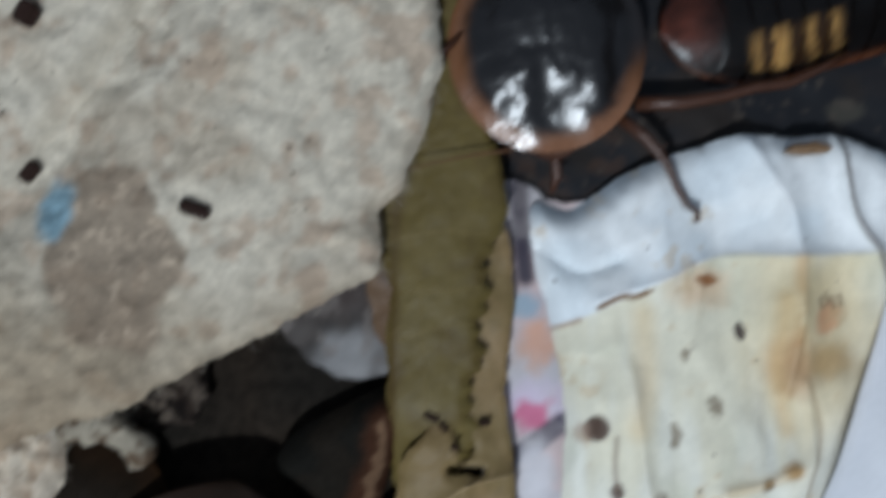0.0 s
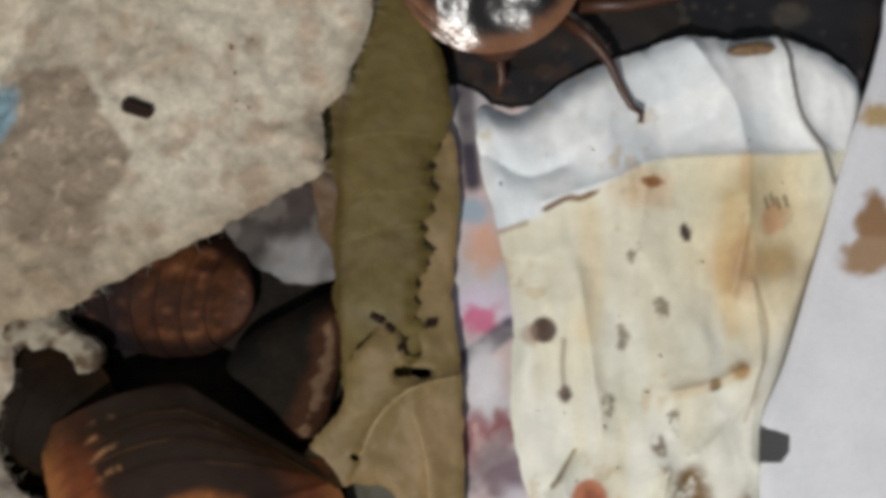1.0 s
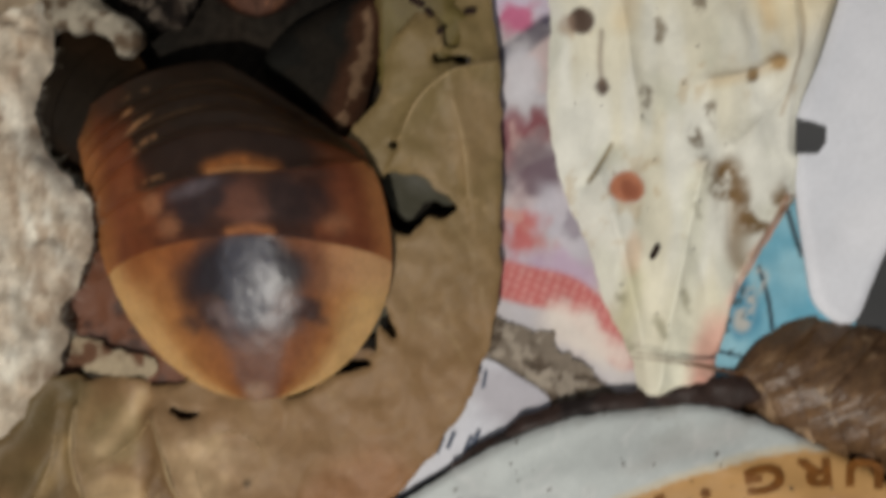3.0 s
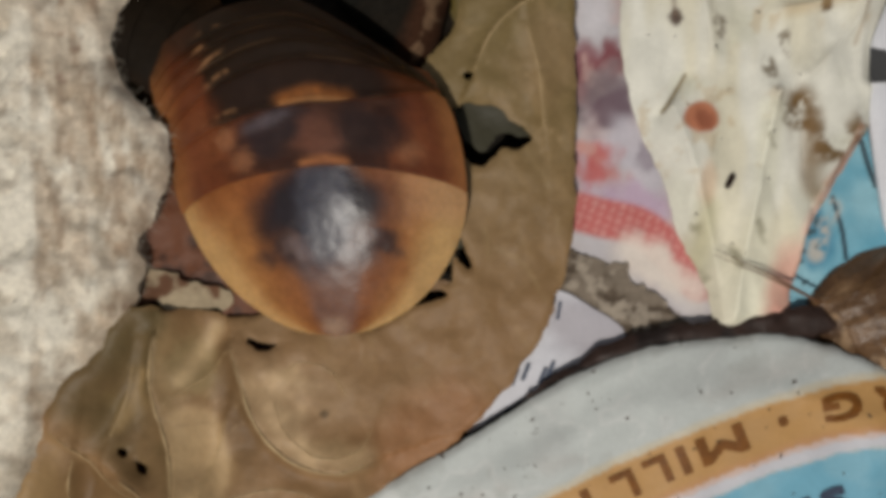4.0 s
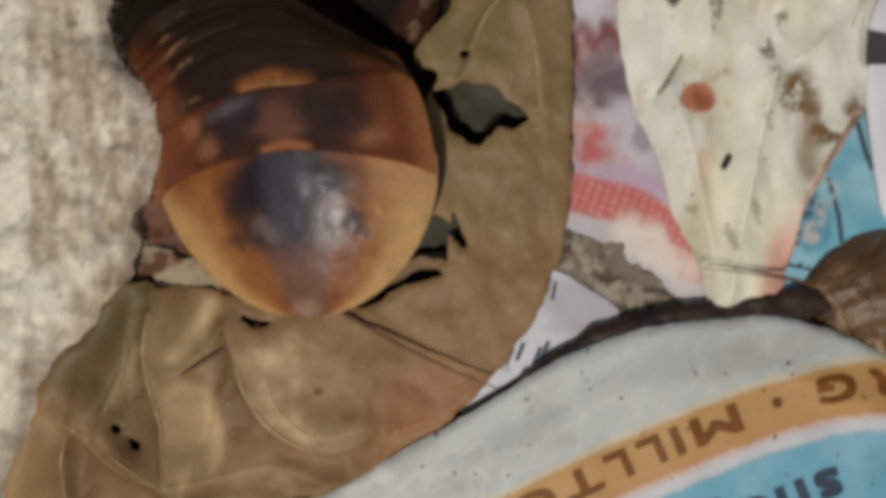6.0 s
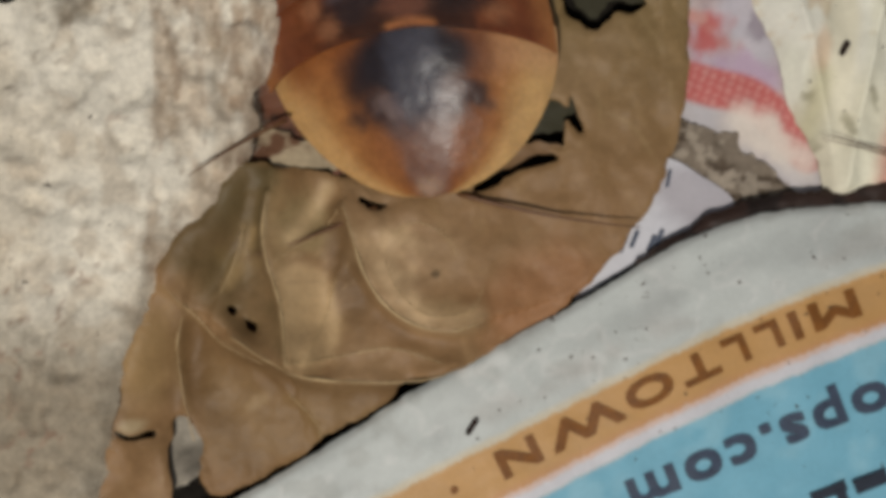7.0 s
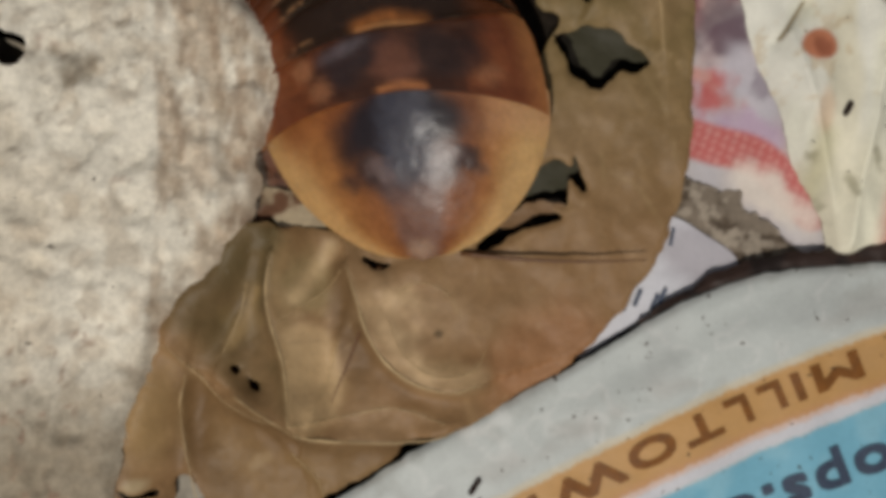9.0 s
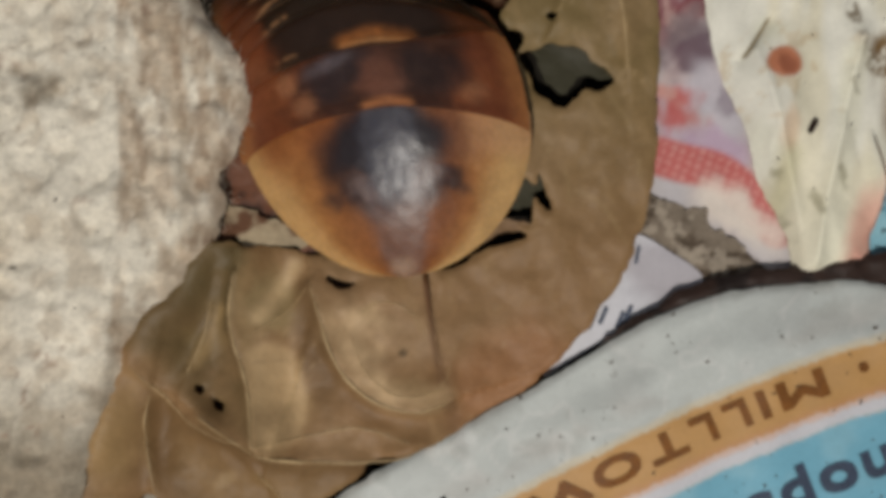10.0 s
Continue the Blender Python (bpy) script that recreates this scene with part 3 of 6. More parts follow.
card = sheet("white_card", [(45.5, 52.7), (44.4, 48.2), (43, 43.1), (40.2, 34.7), (37.3, 24.6), (34.5, 15.6), (32.3, 10), (32.2, 6.6), (32.1, 2.3), (33.4, -6.1), (34.4, -9.5), (36.9, -11.5), (38.7, -10.9), (40, -7.5), (41.4, -3.9), (44.2, 0.1), (48.2, 3.4), (52.7, 7.9), (53, 17.8), (53.1, 52.7)],
             lambda x, y: 2.2 + 0.5 * fbm(x, y, 16, 93) - 0.0035 * (y - 8) ** 2 * (y < 8), card_colour, PAPER, 0.35, 0.5, roll=(0.5, 1.0))
tagged(card, "white card with brown stains and a dark printed mark", "card")
mark = sheet("printed_mark", [(31.8, 9), (33.3, 8.8), (34.8, 8.3), (34.8, 6.7), (34, 5.6), (31.8, 5.6)], lambda x, y: 2.2 + 0.5 * fbm(x, y, 16, 93) + 0.1 + 0 * x,
             lambda x, y: lin(66, 66, 66) + 0 * x[..., None], NEWSPRINT, 0.25, 0.06, parent=card, sharp=True)
grey = sheet("dark_card", [(34, -6.8), (37.7, -4.5), (44.6, 2.4), (53.8, 4.7), (53.8, -14.9), (44.6, -14), (35.4, -13.3)], lambda x, y: -0.2 + 0.2 * fbm(x, y, 9, 94), lambda x, y: lin(62, 62, 62) + 0 * x[..., None],
             PAPER, 0.5, 0.3)
tagged(grey, "dark grey card lying beneath the white card", "card")


# ---- bulging newspaper with a shop advertisement ----
BAND = line([(-34.4, -55.7), (-25.6, -50.7), (-16.7, -46.2), (-8.3, -41.9), (-1.8, -38.5), (5, -35.2), (13.2, -31.6), (21.3, -28.5), (28.2, -26.6), (33.8, -26.1), (39.3, -26.4), (44.9, -27.6)])


def bulge(x, y):
    """Rises from its rim to a broad roll."""
    d, _, _, side = near(x, y, AD_RIM)
    inner = np.clip(-d * side, 0, 60)
    return 2.9 + 0.7 * (1 - np.exp(-inner / 3.2)) + 0.45 * fbm(x, y, 10, 101) + 0.18 * fbm(x * 0.5 + y * 0.25, y * 1.3 - x * 0.65, 4.5, 102) + 0.5 * (0.2 - np.abs(fbm(x * 0.35 + y * 0.2, y * 0.9 - x * 0.5, 7, 104))) + 0.5 * np.exp(-((inner - 5.5) / 1.8) ** 2) * step(-0.4, 0.4, fbm(x, y, 16, 105))


AD_RIM = line([(-49.3, -53.6), (-43.7, -50.4), (-39.2, -47.8), (-32.5, -43.7), (-25.7, -39.2), (-19.6, -35.7), (-10, -30.6), (-4.4, -27.2), (1.2, -23.8), (6.9, -21.4), (12.5, -20.2), (18.1, -19.7), (22.6, -19.4), (27.7, -20.6), (32.7, -22.7), (39, -25.7)])


def ad_colour(x, y):
    c = lin(185, 190, 187) + 0 * x[..., None]
    c = fill(c, step(0, 0.6, fbm(x, y, 7, 103)) * 0.5, lin(167, 170, 168))
    c = fill(c, step(0.25, 0.5, fbm(x, y, 3.0, 113)) * 0.35, lin(155, 156, 150))
    c = fill(c, (1 - step(0.0, 0.06, np.abs(fbm(x, y, 6, 114)))) * 0.35, lin(214, 213, 210))
    d, _, _, side = near(x, y, BAND)
    s = d * side + 0.16 * fbm(x, y, 1.2, 107)
    c = fill(c, step(-2.75, -2.55, s) * (1 - step(2.25, 2.45, s)), lin(186, 143, 88))
    c = fill(c, step(-2.75, -2.55, s) * (1 - step(2.25, 2.45, s)) * step(0.0, 0.5, fbm(x * 0.5, y, 3, 115)) * 0.5, lin(176, 138, 90))
    c = fill(c, step(-2.75, -2.5, s) * step(-1.7, -2.5, s) * 0.5, lin(190, 136, 100))
    c = fill(c, step(-3.3, -3.1, s) * (1 - step(-2.75, -2.55, s)), lin(204, 178, 166))
    c = fill(c, step(-4.3, -4.1, s) * (1 - step(-3.3, -3.0, s)), lin(198, 198, 204))
    c = fill(c, step(2.1, 2.5, s) * (1 - step(2.7, 3.3, s)) * 0.5, lin(206, 184, 140))
    c = fill(c, step(3.5, 5.0, s) * (1 - step(5.2, 7.5, s)) * step(-0.2, 0.3, fbm(x * 0.7 - y * 0.5, y + x * 0.5, 4, 116)) * 0.35, lin(158, 152, 146))
    c = fill(c, 1 - step(-4.5, -4.2, s), lin(112, 170, 192))
    c = fill(c, (1 - step(-4.5, -4.2, s)) * step(0.1, 0.5, fbm(x, y, 4, 111)) * 0.5, lin(138, 184, 200))
    return c


advert = sheet("folded_newspaper", list(map(tuple, AD_RIM[::4])) + [(75, -55), (60, -85), (-40, -85), (-62, -62)], bulge, ad_colour, NEWSPRINT, 0.35, 0.3, ragged=0.15, sharp=True, roll=(0.5, 0.6))
tagged(advert, "rolled newspaper with an orange band and blue shop advertisement", "newspaper")


def letters(words, path, start, size, gap, mat, offset, scale_x=1.0, name="letter", bold=0.03):
    """Sets words along a path, letter by letter, flat on the bulging paper. start: millimetres along the path."""
    seg = np.diff(path, axis=0)
    run = np.concatenate([[0], np.cumsum(np.hypot(seg[:, 0], seg[:, 1]))])
    at = start
    for ch in words:
        if ch == " ":
            at += size * 0.45
            continue
        cu = bpy.data.curves.new("letter", "FONT")
        cu.body, cu.size, cu.resolution_u = ch, size * 1.38, 3
        tmp = bpy.data.objects.new("letter", cu)
        thin = bpy.data.meshes.new_from_object(tmp)
        bpy.data.objects.remove(tmp)
        n = len(thin.vertices)
        co = np.zeros(n * 3)
        thin.vertices.foreach_get("co", co)
        co = co.reshape(-1, 3)
        shape = [tuple(f.vertices) for f in thin.polygons]
        faces = [tuple(i + n * k for i in f) for k in range(4) for f in shape]
        co = np.concatenate([co + np.array((bold * size * dx / scale_x, bold * size * dy, 0.003 * k)) for k, (dx, dy) in enumerate(((-1, -1), (1, -1), (-1, 1), (1, 1)))])
        me = bpy.data.meshes.new(name)
        me.from_pydata(co.tolist(), [], faces)
        if ch in "MWL":
            co[:, 0] *= 0.84 if ch == "L" else 1.14
        w = co[:, 0].max() * scale_x
        mid = at + w / 2
        px, py = np.interp(mid, run, path[:, 0]), np.interp(mid, run, path[:, 1])
        qx, qy = np.interp(mid + 0.5, run, path[:, 0]), np.interp(mid + 0.5, run, path[:, 1])
        a = math.atan2(qy - py, qx - px)
        u, v = co[:, 0] * scale_x - w / 2, co[:, 1] + offset
        x, y = px + u * math.cos(a) - v * math.sin(a), py + u * math.sin(a) + v * math.cos(a)
        z = bulge(x, y) + 0.13 + co[:, 2]
        me.vertices.foreach_set("co", (np.stack([x, y, z], 1) * MM).ravel())
        me.materials.append(mat)
        me.update()
        link(name, me, advert)
        at += w + gap


BACK = BAND[::-1]
seg_len = np.concatenate([[0], np.cumsum(np.hypot(*np.diff(BACK, axis=0).T))])


def along(p):
    return float(seg_len[np.argmin(np.hypot(BACK[:, 0] - p[0], BACK[:, 1] - p[1]))])


M_AT = along((19.3, -29.4))
letters("MILLTOWN", BACK, M_AT + 0.2, 2.65, 0.8, INK, -1.45, 1.74, bold=0.06)
letters(".", BACK, along((23.6, -28.2)), 4.4, 0.5, INK, -0.6)
letters("URG", BACK, along((35, -26.1)) - 5.2, 2.5, 1.15, INK, -1.42, 1.72, bold=0.065)
letters(".", BACK, along((-19.9, -47.7)), 3.2, 0.5, INK, -0.3)
SHOP = line([(36.1, -33), (28.9, -35.5), (19.8, -39), (12.4, -42), (6.7, -44.3), (3.4, -45.8), (-4.4, -49), (-15.4, -53.6)])
letters("shops.com", SHOP, 7.6, 3.85, 0.6, INK_GREY, -1.4, 1.36, bold=0.05)
for p, w, h, a in (((16.1, -47.8), 3.6, 1.0, 22), ((20.2, -46.7), 3.4, 1.4, 22), ((23.8, -45.6), 1.2, 3.0, 22), ((17.7, -49), 1.0, 3.0, 22)):
    bm = bmesh.new()
    bmesh.ops.create_cube(bm, size=1, matrix=pose(p[0] * MM, p[1] * MM, (float(bulge(np.array([p[0]]), np.array([p[1]]))[0]) + 0.08) * MM, 0, 0, a) @ Matrix.Diagonal((w * MM, h * MM, 0.3 * MM, 1)))
    part("print_bar", bm, INK_BLACK, advert)


# ---- scraps ----
def pale_colour(x, y):
    c = lin(56, 48, 43) + 0 * x[..., None]
    c = fill(c, step(0.0, 0.4, fbm(x, y, 3.2, 121)) * 0.7, lin(30, 25, 22))
    c = fill(c, blob(x, y, (-13.2, 25.7), 3.6, 2.4, 15, 0.6, 0.6), lin(130, 128, 127))
    c = fill(c, stroke(x, y, [(-15.8, 32.2), (-12.4, 32), (-7.8, 33.3)], 1.8, 1.6), lin(64, 54, 50))
    return fill(c, step(0.15, 0.4, fbm(x, y, 2.4, 122)) * 0.6, lin(112, 104, 98))


scrap = sheet("paper_scrap", [(-21.8, 29.6), (-19.8, 33.3), (-11.2, 37.3), (-7.8, 35), (-7.8, 25.8), (-13.2, 23.3), (-17, 24.4), (-19.8, 26.7)], lambda x, y: 0.6 + 0.5 * fbm(x, y, 5, 123), pale_colour, PAPER, 0.35, 0.2, ragged=0.4)
tagged(scrap, "pale torn paper scrap with dark blotches under the leaf", "paper scrap")


def bit_colour(x, y):
    c = lin(206, 206, 212) + 0 * x[..., None]
    return fill(c, blob(x, y, (4.1, -18.7), 4.5, 3.0, -25, 0.5), lin(176, 172, 178))


bit = sheet("newspaper_scrap", [(-8.5, -29.5), (-5.1, -24.4), (-2.2, -20.4), (0.1, -15.2), (4.1, -16.7), (7.6, -19.9), (1.2, -23.6), (-3.9, -26.7)], lambda x, y: 0.3 + 0.2 * fbm(x, y, 5, 126), bit_colour, NEWSPRINT, 0.3, 0.12)
tagged(bit, "small white newspaper scrap with grey print", "paper scrap")
for p, w, a in (((-3.6, -23.8), 0.2, 68), ((-2.5, -23.3), 0.2, 68), ((-0.8, -23.7), 0.2, 66), ((-0, -23.1), 0.2, 66), ((0.9, -17.1), 0.15, 80)):
    bm = bmesh.new()
    bmesh.ops.create_cube(bm, size=1, matrix=pose(p[0] * MM, p[1] * MM, 0.55 * MM, 0, 0, a) @ Matrix.Diagonal((1.8 * MM, 2 * w * MM, 0.12 * MM, 1)))
    part("print_bar", bm, INK_GREY, bit)

rag = sheet("pulp_scrap", [(-47.4, -14.9), (-43.7, -12.6), (-41.1, -12.2), (-37.2, -13.4), (-31.9, -15), (-32.9, -16.8), (-37.3, -16.5), (-41.1, -16.3), (-43.8, -20.5), (-47.4, -22.8)], lambda x, y: 2.4 + 0.6 * fbm(x, y, 3.5, 128),
            lambda x, y: fill(lin(166, 150, 124) + 0 * x[..., None], step(0.0, 0.3, fbm(x, y, 2.0, 129)), lin(104, 74, 56)), PULP, 0.3, 0.5, ragged=0.5)
speck_of_white = sheet("pulp_scrap", [(-50.9, -38.9), (-46.3, -38.9), (-43.7, -42.8), (-44.1, -46.8), (-46.2, -47.4), (-48, -48.7), (-50.2, -48)], lambda x, y: 1.0 + 0.4 * fbm(x, y, 3, 130), lambda x, y: fill(lin(164, 156, 142) + 0 * x[..., None], blob(x, y, (-46.5, -46), 2.8, 1.8, 10, 0.5, 0.4), lin(112, 106, 96)) * (1 + 0.5 * fbm(x, y, 1.6, 134))[..., None], PULP, 0.3, 0.5, ragged=0.4)
tagged(speck_of_white, "pale pulp scrap seen through a leaf hole", "pulp scrap")
tagged(rag, "torn scrap of pale pulp beside the leaf", "pulp scrap")


# Strip added to stand for the brown, shaded gap above the paper roll
gap_sheet = sheet("gap_strip", [(-6.6, -29.6), (-1.0, -24.6), (4.8, -20.9), (11.1, -18.9), (17.4, -17.9), (24.6, -16.9), (27.6, -17.2), (28.6, -19.2), (22.0, -20.6), (17.4, -21.0), (11.1, -21.9), (5.9, -23.4), (-0.2, -26.6)], lambda x, y: 2.1 + 0.5 * fbm(x, y, 3, 201),
              lambda x, y: fill(fill(lin(54, 39, 33) + 0 * x[..., None], step(0.0, 0.35, fbm(x, y, 2.2, 202)), lin(34, 25, 22)), step(2.0, -3.0, x) * 0.6, lin(88, 76, 70)) * (1 + 0.3 * fbm(x, y, 0.9, 203))[..., None], LEAF, 0.25, 0.4, ragged=0.5, roll=(0.6, 0.8))
tagged(gap_sheet, "dark brown strip standing for the shaded gap", "bark")
for edge in ([(-10.2, 6.7), (-1.1, 6.8), (-1.1, 1.6), (-3.2, 0.7), (-4.6, 1), (-5.6, -0.1), (-6.7, -0.8), (-7.9, -0.2), (-8.9, 1), (-9.9, 3.3)], [(-15.7, -9.6), (-10.9, -8.1), (-8.6, -8.1), (-8, -9.9), (-9.4, -10.9), (-9.8, -12.2), (-12.3, -12.7), (-15.7, -13.3)]):
    olive = sheet("leaf_fragment", edge, lambda x, y: 0.2 + 0.4 * fbm(x, y, 5, 205),
                  lambda x, y: fill(lin(62, 59, 42) + 0 * x[..., None], step(0.0, 0.4, fbm(x, y, 3, 206)), lin(84, 79, 56)), LEAF, 0.3, 0.2, ragged=0.4)
    tagged(olive, "grey-green leaf fragment below the gnawed leaf", "leaf")
torn = sheet("leaf_fragment", [(-16.9, -15.5), (-14.1, -14.2), (-11, -13.9), (-9.5, -14.2), (-10.1, -14.8), (-12.4, -15.1), (-15.7, -16.4)], lambda x, y: 2.0 + 0.4 * fbm(x, y, 3, 209),
             lambda x, y: lin(128, 98, 66) + 0 * x[..., None], LEAF, 0.25, 0.2, ragged=0.5)
tagged(torn, "torn brown tongue of leaf across a hole", "leaf")
rusty = sheet("leaf_fragment", [(-45.1, -12.1), (-41.7, -9.3), (-38.9, -2.5), (-37.1, 3.1), (-32.1, 0.3), (-28.8, -17.2), (-33.3, -16.4), (-38.9, -13.8)], lambda x, y: 1.9 + 0.5 * fbm(x, y, 4, 207),
              lambda x, y: fill(lin(112, 68, 44) + 0 * x[..., None], step(0.05, 0.4, fbm(x, y, 2.4, 208)), lin(70, 42, 28)), LEAF, 0.35, 0.2, ragged=0.5)
tagged(rusty, "rust-brown torn leaf fragment beside the egg tray", "leaf")


side_leaf = sheet("leaf_fragment", [(-12, 44.9), (-9.7, 48.2), (-8.3, 50.4), (-7, 47.1), (-7, 34.8), (-7.6, 28.1), (-9.8, 25.3), (-12, 30.3), (-12.9, 35.9)], lambda x, y: 2.6 + 0.5 * fbm(x, y, 4, 227),
                  lambda x, y: fill(lin(108, 84, 60) + 0 * x[..., None], step(0.0, 0.4, fbm(x, y, 2.6, 228)), lin(78, 58, 40)), LEAF, 0.35, 0.2, ragged=0.4)
tagged(side_leaf, "dull brown leaf fragment between tray and leaf strip", "leaf")


low_leaf = sheet("leaf_fragment", [(-48.1, -24.8), (-40.1, -23), (-35, -20.7), (-26, -19.4), (-25.9, -22.8), (-32.7, -24.6), (-36.1, -34.3), (-40, -37.8), (-45.2, -35)], lambda x, y: 0.7 + 0.3 * fbm(x, y, 4, 229),
                 lambda x, y: fill(lin(78, 48, 28) + 0 * x[..., None], step(0.0, 0.4, fbm(x, y, 2.6, 230)), lin(54, 32, 20)), LEAF, 0.4, 0.2, ragged=0.4)
tagged(low_leaf, "dark brown leaf piece lying under the large leaf", "leaf")


debris = sheet("pulp_scrap", [(-38.5, 20.5), (-37.2, 24.2), (-33.5, 25.4), (-29.6, 24.6), (-28.4, 21.6), (-30.2, 18.8), (-33.8, 18.0), (-36.8, 18.4)], lambda x, y: 0.8 + 0.9 * fbm(x, y, 2.2, 235),
               lambda x, y: fill(fill(lin(44, 36, 30) + 0 * x[..., None], step(0.05, 0.3, fbm(x, y, 1.8, 236)), lin(92, 82, 72)), step(-0.1, 0.2, fbm(x, y, 1.3, 237)), lin(22, 17, 14)), PULP, 0.3, 0.6, ragged=0.7, roll=(0.8, 1.0))
tagged(debris, "dark crumbling pulp debris below the egg tray", "pulp scrap")


# a dark curled piece between the nymph and the leaf strip
CURL = [(-21.5, 14.4), (-19.8, 17.8), (-15.9, 20.1), (-10.2, 22.6), (-8, 19.5), (-9.7, 15.6), (-11.6, 8.8), (-13.3, 7.6), (-15.2, 8.1), (-18.7, 11.6)]
CURL_RIM = [(-10.6, 19.9), (-10.8, 16.3), (-11.8, 13.2), (-13, 9.9), (-13.7, 8.1)]


def curl_colour(x, y):
    c = fill(lin(26, 25, 22) + 0 * x[..., None], step(0.0, 0.4, fbm(x, y, 4, 215)), lin(33, 29, 24))
    e = near(x, y, line(CURL_RIM))[0]
    c = fill(c, (1 - step(0.8, 2.6, e + 0.8 * fbm(x, y, 2, 216))), lin(62, 40, 28))
    c = fill(c, (1 - step(0.15, 0.6, e + 0.9 * fbm(x, y, 1.0, 217))) * 0.5, lin(146, 118, 92))
    return c


curl = sheet("leaf_fragment", CURL, lambda x, y: 2.6 + 0.8 * np.exp(-(near(x, y, line(CURL_RIM))[0] / 2.5) ** 2) + 0.3 * fbm(x, y, 4, 218), curl_colour, DARK_LEAF, 0.3, 0.3, roll=(2.2, 3.0))
tagged(curl, "dark curled leaf piece with a pale ragged rim", "leaf")


# ---- dry leaves ----
VEINS = [
    ([(-38.8, -19.4), (-39.2, -23), (-38.6, -26.3), (-37.3, -30.2), (-36.4, -35.5)], 0.8, 1.0),
    ([(-31.5, -20.4), (-30.7, -22.9), (-29.4, -26.8), (-27.4, -29.8), (-24.6, -31.7), (-21.3, -32.4), (-18.5, -31.7)], 0.8, 1.3),
    ([(-42.1, -33.1), (-39.1, -34.9), (-34.6, -36.8), (-29.6, -37.4), (-24.6, -37.3), (-21.5, -36.6)], 0.7, 1.0),
    ([(-36.3, -35.4), (-32.4, -35.1), (-26.8, -34.2), (-21.8, -35.5)], 0.2, 1.0),
    ([(-27.4, -25.6), (-26.1, -28.6), (-23.1, -30.9), (-19.2, -30.5), (-17.7, -28.0)], 0.1, 0.7),
    ([(-26.6, -23.1), (-24.6, -21.9), (-21.8, -23.0), (-20.4, -25.2)], 0.08, 0.6),
    ([(-32.2, -20.8), (-33.8, -22.9), (-36.3, -24.6), (-38.0, -25.8)], 0.14, 0.8),
    ([(-48.5, -28.1), (-46.6, -30.6), (-43.7, -33.6), (-39.2, -35.7)], 0.3, 0.9),
    ([(-46.0, -43.5), (-47.3, -39.0), (-47.8, -34.5), (-47.1, -31.2)], 0.35, 1.0),
    ([(-41.4, -22.2), (-42.2, -25.5), (-43.5, -28.9)], 0.25, 0.8),
    ([(-36.7, -38.9), (-34.4, -41.1), (-33.6, -43.0)], 0.3, 0.9),
    ([(-32.4, -27.6), (-33.2, -31.0), (-34.5, -34.4)], 0.22, 0.8),
    ([(2, 14.5), (-2.5, 13.4), (-5.8, 10.6), (-7.7, 6.7)], 0.35, 1.2),
    ([(-2.5, 11.2), (-1.3, 6.7), (-0.8, 1.2)], 0.25, 1.2),
]
FOLDS = [
    ([(-40.6, -18.5), (-41.4, -22.4), (-43.6, -26.3), (-45.2, -29.7)], 0.45, 0.9),
    ([(-46.4, -28.6), (-43.5, -31.9), (-40.7, -36.9), (-39.6, -40.2)], -0.4, 1.2),
    ([(-43.1, -19.1), (-43.6, -23), (-46.4, -26.4)], -0.4, 1.0),
    ([(-51.3, -34.2), (-50.1, -38.6), (-50.7, -43.1)], -0.5, 1.4),
    ([(-34.8, -19), (-33.3, -24.6), (-33.8, -29.6), (-32.4, -34.6)], 0.8, 1.5),
    ([(-41.4, -20.8), (-40.8, -26.3), (-41.9, -31.3)], 0.7, 1.6),
    ([(-47.5, -29.7), (-46.8, -37.5), (-47.9, -43.1)], 0.9, 1.6),
    ([(-35.7, -37.4), (-34.6, -40.7), (-34.5, -42.9)], 0.5, 1.2),
]


TRAY_B_RIM = [(-49, 27.9), (-45.9, 25.5), (-43.2, 23.2), (-41.5, 19.5), (-41.2, 14.8), (-42.8, 9.7), (-42.1, 6), (-39.5, 2.8), (-37.6, 0.7), (-37.2, -2.5), (-37.9, -5.1), (-39.2, -7.8), (-40.4, -10.4), (-39.8, -12), (-40.6, -15.7), (-42.3, -18.8), (-44.1, -21.5), (-47.2, -23.7), (-48.9, -28.3), (-50, -30.9), (-51.7, -35.3), (-52.7, -39.5), (-53.4, -43.7), (-54.2, -47.4), (-56, -53.2)]
LEAF_TIP = (-5.9, 17.1)


def leaf_height(x, y):
    z = 2.3 + 0.6 * fbm(x, y, 6, 131) + 0.2 * fbm(x, y, 2.5, 132) + 0.9 * (0.25 - np.abs(fbm(x, y, 8, 133))) * step(6, -6, y)
    # fine wrinkles running with the blade
    wx, wy = x + 1.2 * fbm(x, y, 5, 134), y + 1.2 * fbm(x, y, 5, 138)
    z = z + (0.14 - 0.11 * step(-26, -16, y)) * (0.2 - np.abs(fbm(wx * 0.8 + 0.5 * wy, wy * 0.5 - 0.3 * wx, 2.6, 145, 2))) + 0.05 * (0.2 - np.abs(fbm(wx, wy, 1.1, 154, 2)))
    z = z + 2.3 * np.exp(-((x - LEAF_TIP[0]) ** 2 + (y - LEAF_TIP[1]) ** 2) / 16)
    for p, h, w in VEINS:
        z = z + flap(x, y, p[::-1], 3.2 * h, 0.8, 3.2 * w)
    for p, h, w in FOLDS:
        z = z - 1.0 * h * np.exp(-(near(x, y, line(p, 5))[0] / (1.3 * w)) ** 2)
    # its border lies on the rim of the egg tray
    return z + 2.9 * np.exp(-(near(x, y, line(TRAY_B_RIM[-12:], 3))[0] / 2.8) ** 2)




